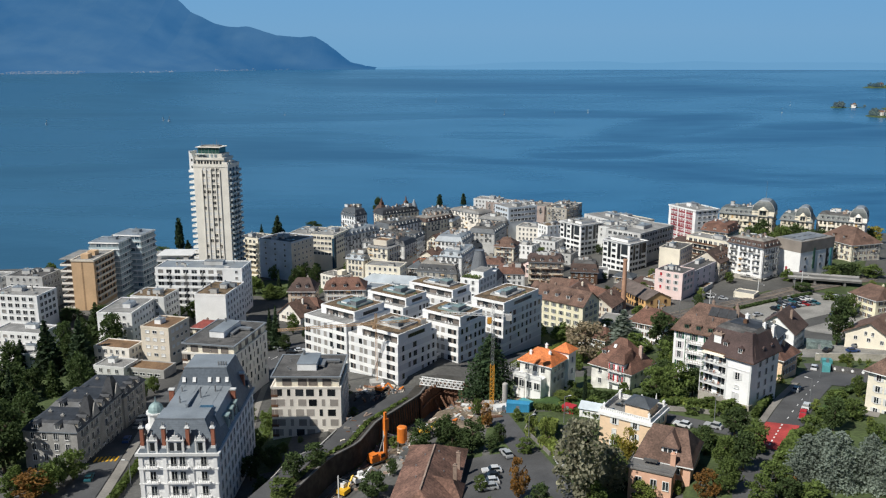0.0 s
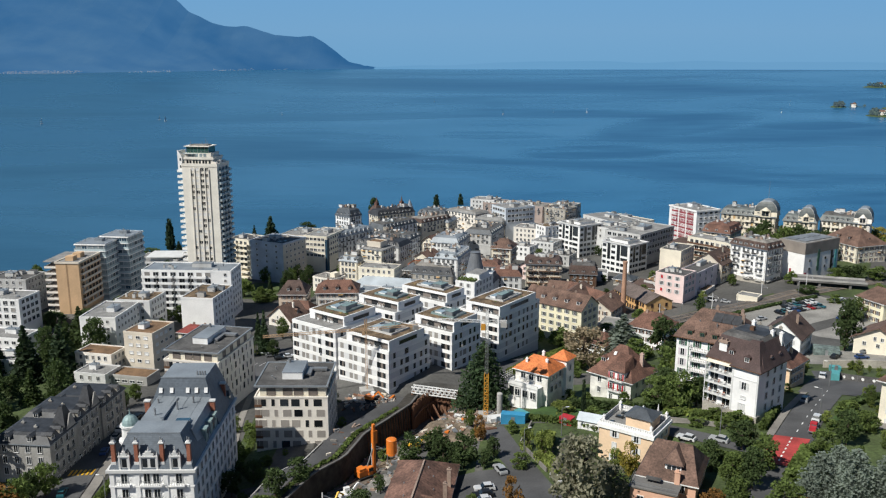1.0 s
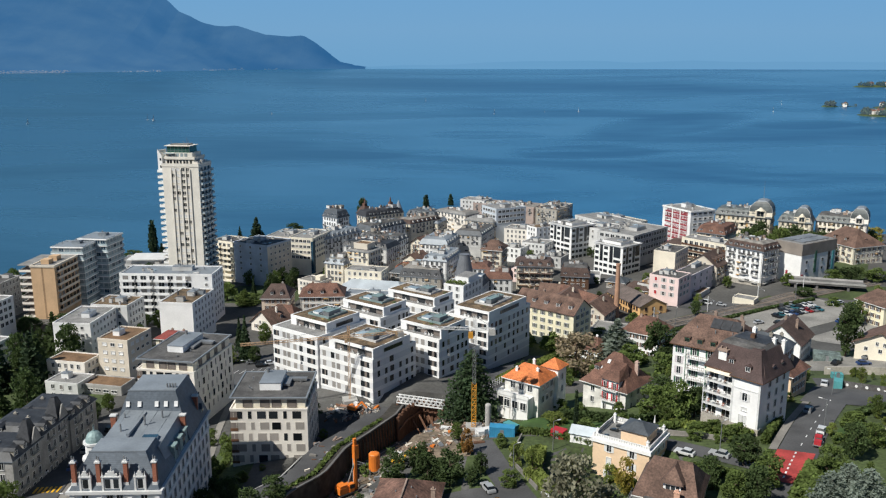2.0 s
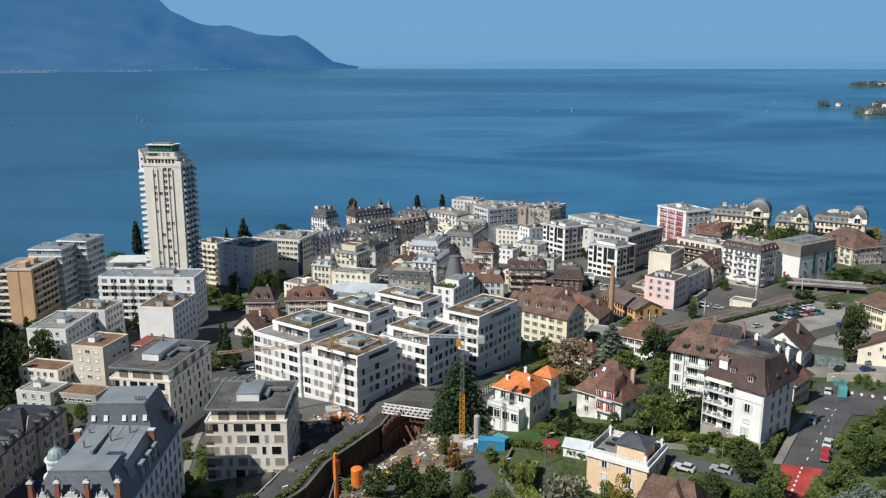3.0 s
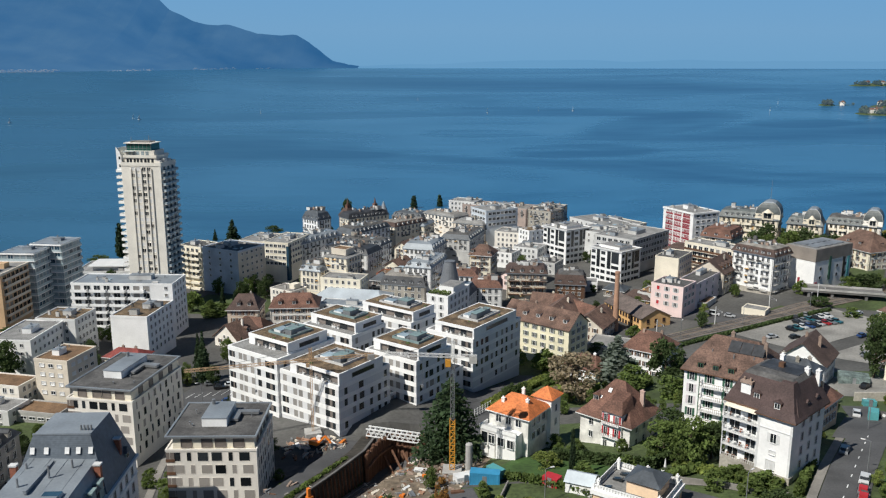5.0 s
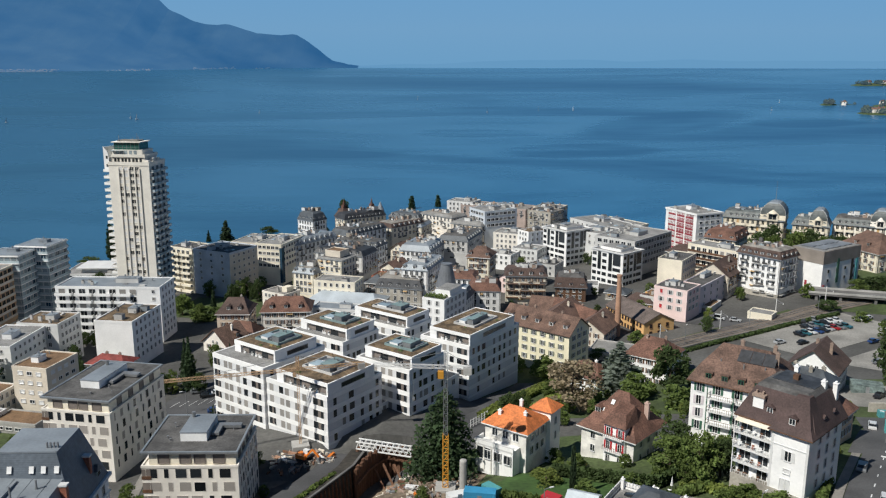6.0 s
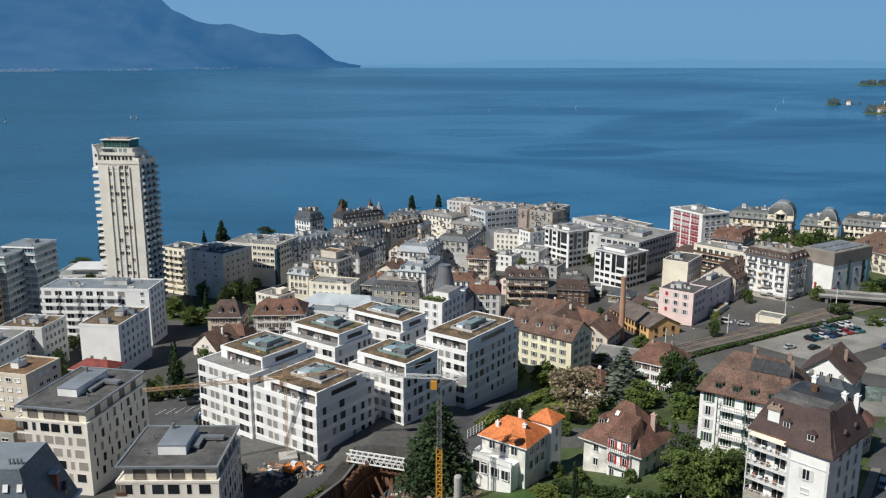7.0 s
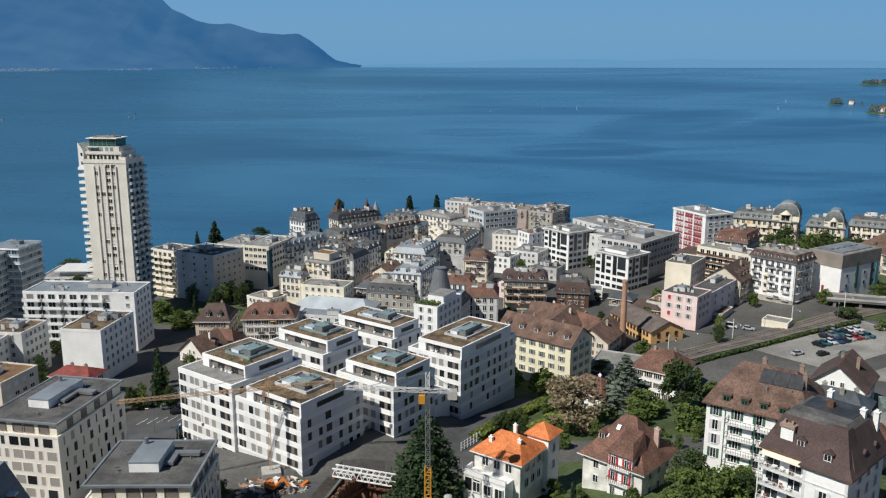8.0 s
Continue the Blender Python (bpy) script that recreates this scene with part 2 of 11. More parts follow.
# ---------------------------------------------------------------- kit
class Kit:
    """Collects boxes, prisms and faces for one mesh. Each face has the number of its material."""

    def __init__(self):
        self.v, self.f, self.m = [], [], []

    def face(self, pts, mat=0):
        a = len(self.v)
        self.v += [tuple(p) for p in pts]
        self.f.append(tuple(range(a, a + len(pts))))
        self.m.append(mat)
        return self

    def box(self, x0, x1, y0, y1, z0, z1, mat=0, top=None):
        a = len(self.v)
        self.v += [(x0, y0, z0), (x1, y0, z0), (x1, y1, z0), (x0, y1, z0), (x0, y0, z1), (x1, y0, z1), (x1, y1, z1), (x0, y1, z1)]
        for q in ((0, 3, 2, 1), (4, 5, 6, 7), (0, 1, 5, 4), (1, 2, 6, 5), (2, 3, 7, 6), (3, 0, 4, 7)):
            self.f.append(tuple(a + i for i in q))
            self.m.append(mat)
        if top is not None:
            self.m[-5] = top
        return self

    def prism(self, low, high, mat=0, top=None):
        """A solid between two loops of the same number of points, counter-clockwise from above."""
        a, n = len(self.v), len(low)
        self.v += [tuple(p) for p in low] + [tuple(p) for p in high]
        for i in range(n):
            j = (i + 1) % n
            self.f.append((a + i, a + j, a + n + j, a + n + i))
            self.m.append(mat)
        self.f.append(tuple(a + n - 1 - i for i in range(n)))
        self.m.append(mat)
        self.f.append(tuple(a + n + i for i in range(n)))
        self.m.append(mat if top is None else top)
        return self

    def tube(self, x, y, z0, z1, r0, r1, n=10, mat=0):
        ring = [(math.cos(i * math.tau / n), math.sin(i * math.tau / n)) for i in range(n)]
        return self.prism([(x + r0 * c, y + r0 * s, z0) for c, s in ring], [(x + r1 * c, y + r1 * s, z1) for c, s in ring], mat)

    def beam(self, a, b, r, mat=0):
        """A square bar from a to b."""
        a, b = Vector(a), Vector(b)
        u = (b - a).normalized()
        s = u.cross(Vector((0, 0, 1)) if abs(u.z) < 0.9 else Vector((1, 0, 0))).normalized() * r
        w = u.cross(s).normalized() * r
        c = (-s - w, s - w, s + w, -s + w)
        return self.prism([a + d for d in c], [b + d for d in c], mat)

    def loft(self, loops, mat=0):
        """One closed skin through loops of points."""
        a, n = len(self.v), len(loops[0])
        mats = mat if isinstance(mat, tuple) else (mat,) * (len(loops) - 1)
        for lo in loops:
            self.v += [tuple(p) for p in lo]
        for i in range(len(loops) - 1):
            for j in range(n):
                q = (j + 1) % n
                self.f.append((a + i * n + j, a + i * n + q, a + (i + 1) * n + q, a + (i + 1) * n + j))
                self.m.append(mats[i])
        b = a + (len(loops) - 1) * n
        self.f += [tuple(a + n - 1 - i for i in range(n)), tuple(b + i for i in range(n))]
        self.m += [mats[0], mats[-1]]
        return self

    def dome(self, x, y, z, r, h, n=12, k=5, mat=0):
        loops = []
        for i in range(k + 1):
            q = i / k * math.pi / 2
            rr, zz = r * math.cos(q) + 0.02, z + h * math.sin(q)
            loops.append([(x + rr * math.cos(j * math.tau / n), y + rr * math.sin(j * math.tau / n), zz) for j in range(n)])
        return self.loft(loops, mat)

    def mesh(self, name, mats):
        me = bpy.data.meshes.new(name)
        me.from_pydata(self.v, [], self.f)
        for m in mats if isinstance(mats, (list, tuple)) else [mats]:
            me.materials.append(m)
        me.polygons.foreach_set("material_index", self.m)
        me.update()
        return me


def thing(name, m, label, category, group="", kind=""):
    ob = new(name)
    ob.empty_display_size = 0.5
    ob.matrix_world = m
    return tagged(ob, label, category, group, kind)


def part(name, kit, mats, parent, label=""):
    ob = new(name, kit.mesh(name, mats) if isinstance(kit, Kit) else kit)
    ob.parent = parent
    return tagged(ob, label) if label else ob


def single(name, kit, mats, m, label, category, group="", kind=""):
    ob = new(name, kit.mesh(name, mats))
    ob.matrix_world = m
    return tagged(ob, label, category, group, kind)


MESHES = {}


def shared(key, make):
    if key not in MESHES:
        MESHES[key] = make()
    return MESHES[key]


def relief(xs, zs, cell, back=0.05):
    """A panel in the xz plane in one piece: each cell of the grid stands at its own y and has its own material."""
    k, seen = Kit(), {}

    def vert(x, y, z):
        key = (round(x, 4), round(y, 4), round(z, 4))
        if key not in seen:
            seen[key] = len(k.v)
            k.v.append((x, y, z))
        return seen[key]

    nx, nz = len(xs) - 1, len(zs) - 1
    for i in range(nx):
        for j in range(nz):
            y, m = cell(i, j)
            x0, x1, z0, z1 = xs[i], xs[i + 1], zs[j], zs[j + 1]
            k.f.append((vert(x0, y, z0), vert(x1, y, z0), vert(x1, y, z1), vert(x0, y, z1)))
            k.m.append(m)
            for di, dj, p, q in ((1, 0, (x1, z0), (x1, z1)), (0, 1, (x1, z1), (x0, z1)), (-1, 0, (x0, z1), (x0, z0)), (0, -1, (x0, z0), (x1, z0))):
                u, v = i + di, j + dj
                inside = 0 <= u < nx and 0 <= v < nz
                yo, mo = cell(u, v) if inside else (back, 0)
                if yo > y + 1e-6:
                    k.f.append((vert(p[0], y, p[1]), vert(p[0], yo, p[1]), vert(q[0], yo, q[1]), vert(q[0], y, q[1])))
                    k.m.append(m if m != 1 else 0)
    return k


def window_mesh(w, h, style):
    """A window unit, its middle at the bottom, the room behind at +y: frame and sill round the panes; with shutters or blinds."""
    p, pane = 0.10, 2 if style == "blind" else 1
    if style in ("flush", "flush_blind"):
        lv = 2 if style == "flush_blind" else 1
        return relief([-w / 2 - 0.05, -w / 2, w / 2, w / 2 + 0.05], [-0.06, 0, h, h + 0.05], lambda i, j: (-0.015, lv) if i == 1 and j == 1 else (-0.05, 0))
    xs, zs = [-w / 2 - p, -w / 2, w / 2, w / 2 + p], [-p, 0, h, h + p]
    split = style in ("plain", "shutter") and w > 0.7
    if split:
        xs[2:2] = [-0.05, 0.05]
    if style == "shutter":
        xs = [-w - p] + xs + [w + p]
    n, off = len(xs) - 1, 1 if style == "shutter" else 0

    def cell(i, j):
        if style == "shutter" and i in (0, n - 1):
            return (-0.10, 3) if j == 1 else (0.0, 0)
        if j == 0:
            return -0.20, 0
        if j == 2 or i in (off, n - 1 - off):
            return -0.13, 0
        if split and i == off + 2:
            return -0.05, 0
        return -0.02, pane
    return relief(xs, zs, cell)


def faces_camera_path(parent, turn):
    """Whether a building's side looks to (8, 60), by the camera's path; others stay plain."""
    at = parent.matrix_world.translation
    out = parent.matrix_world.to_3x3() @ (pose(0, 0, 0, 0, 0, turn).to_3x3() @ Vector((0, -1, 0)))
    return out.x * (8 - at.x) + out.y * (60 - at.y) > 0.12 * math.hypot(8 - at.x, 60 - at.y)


def windows(parent, w, d, z, floors, fh, cols, size=(1.1, 1.5), style="plain", mats=None, sill=0.9, faces="FRLB", skip=None, blind=0.0, margin=1.2, seed=1):
    """Rows of window units on the sides of a w x d block: F is -y, R is +x, L is -x, B is +y. cols gives how many to a side."""
    mats = mats or [WHITE_PAINT, GLASS, BLIND, GREEN_PAINT]
    rnd = random.Random(seed)
    ww, wh = size
    for side in faces:
        n = cols.get(side, cols.get({"L": "R", "B": "F"}.get(side, side), 0) // 2)
        turn = {"F": 0, "R": 90, "B": 180, "L": 270}[side]
        if not n or not faces_camera_path(parent, turn):
            continue
        length = (w if side in "FB" else d) - 2 * margin
        out = d / 2 if side in "FB" else w / 2
        for i in range((3 if parent.matrix_world.translation.y > 480 and floors > 4 else 2 if parent.matrix_world.translation.y > 390 and floors > 4 else 1) if parent.matrix_world.translation.y > 255 and floors > 3 else 0, floors):
            for j in range(n):
                if skip and skip(side, i, j):
                    continue
                st = "blind" if rnd.random() < blind else style
                me = shared(("win", ww, wh, st, tuple(m.name for m in mats)), lambda: window_mesh(ww, wh, st).mesh("window", mats))
                ob = new("window", me)
                ob.parent = parent
                u = (j + 0.5) / n * length - length / 2
                ob.matrix_local = pose(0, 0, 0, 0, 0, turn) @ pose(u, -out, z + i * fh + sill)


def railing_balcony(w, depth, solid=True):
    k = Kit()
    k.box(-w / 2, w / 2, -depth, 0, -0.22, 0)
    if solid:
        k.box(-w / 2, w / 2, -depth, -depth + 0.12, 0, 0.95, 1)
        for s in (-1, 1):
            a, b = sorted((s * w / 2, s * (w / 2 - 0.12)))
            k.box(a, b, -depth + 0.12, 0, 0, 0.95, 1)
    else:
        k = Kit()
        k.box(-w / 2, w / 2, -depth, -depth + 0.05, 0.9, 0.97, 1)
        n = max(3, int(w / 0.45))
        for i in range(n + 1):
            x = -w / 2 + 0.03 + (w - 0.06) * i / n
            k.box(x - 0.03, x + 0.03, -depth, -depth + 0.05, 0, 0.9, 1)
        for s in (-1, 1):
            a, b = sorted((s * w / 2, s * (w / 2 - 0.05)))
            k.box(a, b, -depth + 0.05, 0, 0.9, 0.97, 1)
    return k


def open_balcony(parent, w, depth, mats, rail=None):
    """A balcony slab with its barred railing."""
    ob = part("balcony", shared(("slab", w, depth, mats[0].name), lambda: Kit().box(-w / 2, w / 2, -depth, 0, -0.22, 0).mesh("balcony", mats[0])), None, parent)
    part("railing", rail or shared(("rail", w, depth, mats[1].name), lambda: railing_balcony(w, depth, False).mesh("railing", mats)), None, ob)
    return ob


def balconies(parent, w, d, z, floors, fh, side, spots, bw, depth=1.4, mats=None, solid=True):
    mats = mats or [LIGHT_GREY, WHITE]
    me = shared(("bal", bw, depth, solid, tuple(m.name for m in mats)), lambda: railing_balcony(bw, depth, solid).mesh("balcony", mats))
    turn = {"F": 0, "R": 90, "B": 180, "L": 270}[side]
    out = d / 2 if side in "FB" else w / 2
    for i in range(floors):
        for u in spots:
            if solid:
                ob = new("balcony", me)
                ob.parent = parent
            else:
                ob = open_balcony(parent, bw, depth, mats, me)
            ob.matrix_local = pose(0, 0, 0, 0, 0, turn) @ pose(u, -out, z + i * fh)


def chimney(parent, x, y, z0, z1, w=0.9, d=0.6, mat=None):
    k = Kit().box(x - w / 2, x + w / 2, y - d / 2, y + d / 2, z0, z1)
    k.box(x - w / 2 - 0.08, x + w / 2 + 0.08, y - d / 2 - 0.08, y + d / 2 + 0.08, z1, z1 + 0.15)
    k.box(x - w / 4, x + w / 4, y - d / 4, y + d / 4, z1 + 0.15, z1 + 0.5)
    return part("chimney", k, mat or WHITE, parent)


def dormer(parent, x, y, z, turn, wall, roof, w=1.5, h=1.5, deep=2.2):
    """A small roofed window, its front at (x, y, z), facing -y before the turn."""
    k = Kit()
    k.box(-w / 2, w / 2, 0, deep, 0, h, 0)
    r = [(-w / 2 - 0.2, -0.25, h), (w / 2 + 0.2, -0.25, h), (w / 2 + 0.2, deep + 0.6, h), (-w / 2 - 0.2, deep + 0.6, h)]
    t = [(-0.02, -0.15, h + w * 0.38), (0.02, -0.15, h + w * 0.38), (0.02, deep + 0.6, h + w * 0.38), (-0.02, deep + 0.6, h + w * 0.38)]
    k.prism(r, t, 2)
    ob = part("dormer", k, [wall, GLASS, roof, WHITE_PAINT], parent)
    ob.matrix_local = pose(x, y, z, 0, 0, turn)
    pane = new("dormer_window", shared(("dormer_window", w, h), lambda: relief([-w / 2 + 0.12, -w / 2 + 0.22, -0.04, 0.04, w / 2 - 0.22, w / 2 - 0.12], [0.15, 0.25, h - 0.2, h - 0.1], lambda i, j: (-0.03, 1) if i in (1, 3) and j == 1 else (-0.09, 0)).mesh("dormer_window", [WHITE_PAINT, GLASS])))
    pane.parent = ob
    return ob


def roof_unit(parent, x, y, z, w=4.0, d=7.0, h=1.6, mat=None):
    k = Kit()
    k.box(x - w / 2, x + w / 2, y - d / 2, y + d / 2, z, z + h, 0, 1)
    k.box(x - w / 2 - 0.1, x + w / 2 + 0.1, y - d / 2 - 0.1, y + d / 2 + 0.1, z + h, z + h + 0.12, 1)
    k.tube(x - w * 0.2, y + d * 0.25, z + h + 0.12, z + h + 0.9, 0.3, 0.3, 8, 1)
    k.box(x + w * 0.05, x + w * 0.35, y - d * 0.3, y - d * 0.1, z + h + 0.12, z + h + 0.4, 1)
    return part("roof_unit", k, [mat or WHITE_PAINT, ZINC], parent)


def vents(parent, rnd, w, d, z, n=5):
    for _ in range(n):
        q = rnd.uniform(0.2, 0.45)
        me = shared(("vent",), lambda: Kit().tube(0, 0, 0, 0.8, 0.5, 0.5, 8).box(-0.6, 0.6, -0.6, 0.6, 0.8, 1.0).mesh("roof_vent", STEEL))
        ob = new("roof_vent", me)
        ob.parent = parent
        ob.matrix_local = pose(rnd.uniform(-0.38, 0.38) * w, rnd.uniform(-0.38, 0.38) * d, z) @ Matrix.Diagonal((q, q, rnd.uniform(0.5, 1.1), 1))


def rooftop(parent, w, d, z, rnd, plain=False):
    """The small things of a flat roof: chimney rows, hatches, huts, skylights, rails and aerials; fewer and greyer on a plain new one."""
    k = Kit()
    for _ in range(int(3 + w * d / 45) if plain else int(9 + w * d / 12)):
        x, y, q = rnd.uniform(-0.46, 0.46) * w, rnd.uniform(-0.46, 0.46) * d, rnd.random()
        if q < 0.42:
            a, b, h = rnd.uniform(0.3, 0.9), rnd.uniform(0.22, 0.4), rnd.uniform(0.7, 1.7)
            k.box(x - a, x + a, y - b, y + b, z - 0.3, z + h, rnd.choice((0, 0, 1, 4, 5)))
            k.box(x - a * 0.7, x + a * 0.7, y - b * 0.5, y + b * 0.5, z + h, z + h + 0.3, 1)
        elif q < 0.72:
            a, b, h = rnd.uniform(0.4, 1.3), rnd.uniform(0.4, 1.1), rnd.uniform(0.15, 0.5)
            k.box(x - a, x + a, y - b, y + b, z - 0.1, z + h, rnd.choice((2, 2, 5, 6)))
        elif q < 0.80:
            a, b, h = rnd.uniform(0.9, 1.8), rnd.uniform(0.9, 1.7), rnd.uniform(1.3, 2.1)
            k.box(x - a, x + a, y - b, y + b, z - 0.1, z + h, rnd.choice((3, 4, 5)), 1)
        elif q < 0.9:
            l = rnd.uniform(1.5, 4.0)
            for u in range(int(l / 0.6)):
                k.box(x + u * 0.6, x + u * 0.6 + 0.06, y, y + 0.06, z - 0.1, z + 0.9, 2)
            k.box(x, x + l, y, y + 0.06, z + 0.85, z + 0.93, 2)
        else:
            k.tube(x, y, z - 0.1, z + rnd.uniform(1.2, 2.8), 0.05, 0.03, 5, 2)
    return tagged(part("rooftop_clutter", k, [CONCRETE, BITUMEN, STEEL, ZINC, CONCRETE, GREY_WALL, SEA_GLASS] if plain else [CHIMNEY_STONE, BITUMEN, STEEL, STONE, GREY_WALL, LIGHT_GREY, SEA_GLASS], parent), kind="stuff")


def facade(parent, w, d, z1, floors, fh, rnd):
    """Small iron balconies, awnings, cornices and pipes that enliven an old street front."""
    k = Kit()
    for side in (0, 90):
        if not faces_camera_path(parent, side):
            continue
        m = pose(0, 0, 0, 0, 0, side)
        length, out = (w, d / 2) if side == 0 else (d, w / 2)

        def slab(x0, x1, y0, y1, z0, z2, mat):
            q = [m @ Vector(p) for p in ((x0, y0, z0), (x1, y0, z0), (x1, y1, z0), (x0, y1, z0))]
            k.prism(q, [p + Vector((0, 0, z2 - z0)) for p in q], mat)
        for i in range(floors):
            z = z1 - (i + 1) * fh
            if rnd.random() < 0.35:
                slab(-length / 2, length / 2, -out - 0.12, -out - 0.005, z - 0.15, z + 0.1, 0)
            x = -length / 2 + rnd.uniform(0.6, 2.0)
            while x < length / 2 - 2.2:
                b = rnd.uniform(1.4, 3.4)
                kind = rnd.random()
                if kind < 0.42:
                    slab(x, x + b, -out - 0.85, -out - 0.005, z + 0.05, z + 0.2, 0)
                    slab(x, x + b, -out - 0.85, -out - 0.80, z + 0.2, z + 1.05, 1)
                elif kind < 0.55:
                    slab(x, x + b * 0.7, -out - 0.7, -out - 0.005, z + 2.0, z + 2.25, 2)
                x += b + rnd.uniform(0.8, 3.2)
        for x in (-length / 2 + 0.3, length / 2 - 0.4):
            slab(x, x + 0.12, -out - 0.14, -out - 0.005, z1 - floors * fh, z1 - 0.4, 1)
    if k.f:
        tagged(part("ironwork", k, [LIGHT_GREY, BITUMEN, AWNING], parent), kind="stuff")


def flat_block(name, x, y, rot, w, d, z1, floors, wall, label, fh=2.9, roof=None, cols=None, size=(1.1, 1.5), style="plain", blind=0.15, mats=None, z0=None, unit=True, bands=None, category="apartment building", faces="FRLB", seed=1, sill=0.9, plinth=1.5, margin=1.2, over=0.0, plain=True):
    """A flat-roofed block of that many storeys below its roof at z1."""
    base = z0 if z0 is not None else min(land(x + a * w / 2, y + b * d / 2) for a in (-1, 1) for b in (-1, 1)) - 1.0
    b = thing(name, pose(x, y, 0, 0, 0, rot), label, category)
    part("wall", Kit().box(-w / 2, w / 2, -d / 2, d / 2, base, z1 - 0.02), wall, b)
    k = Kit()
    t, e = 0.3, 0.06 + over
    k.box(-w / 2 - e, w / 2 + e, -d / 2 - e, -d / 2 + t, z1 - 0.4, z1 + 0.45)
    k.box(-w / 2 - e, w / 2 + e, d / 2 - t, d / 2 + e, z1 - 0.4, z1 + 0.45)
    k.box(-w / 2 - e, -w / 2 + t, -d / 2 + t, d / 2 - t, z1 - 0.4, z1 + 0.45)
    k.box(w / 2 - t, w / 2 + e, -d / 2 + t, d / 2 - t, z1 - 0.4, z1 + 0.45)
    part("parapet", k, bands or wall, b)
    part("roof", Kit().box(-w / 2 + t, w / 2 - t, -d / 2 + t, d / 2 - t, z1 - 0.02, z1 + 0.12), roof or GRAVEL, b)
    if cols:
        windows(b, w, d, z1 - floors * fh, floors, fh, cols, size, style, mats, sill, faces, blind=blind, seed=seed, margin=margin)
    if unit:
        rnd = random.Random(seed)
        roof_unit(b, w * 0.12 * rnd.choice((-1, 1)), d * rnd.uniform(-0.1, 0.15), z1 + 0.12, max(2.0, w * 0.22), max(2.4, d * 0.25), 1.7, GREY_WALL if y > 330 else None)
        vents(b, rnd, w, d, z1 + 0.12, 1)
    if y > 385 and cols and fh < 3.15 and not plain:
        facade(b, w, d, z1, floors, fh, random.Random(seed + 3))
    if y > 330 and w > 9:
        rooftop(b, w * 0.85, d * 0.85, z1 + 0.12, random.Random(seed + 9), plain)
    return b


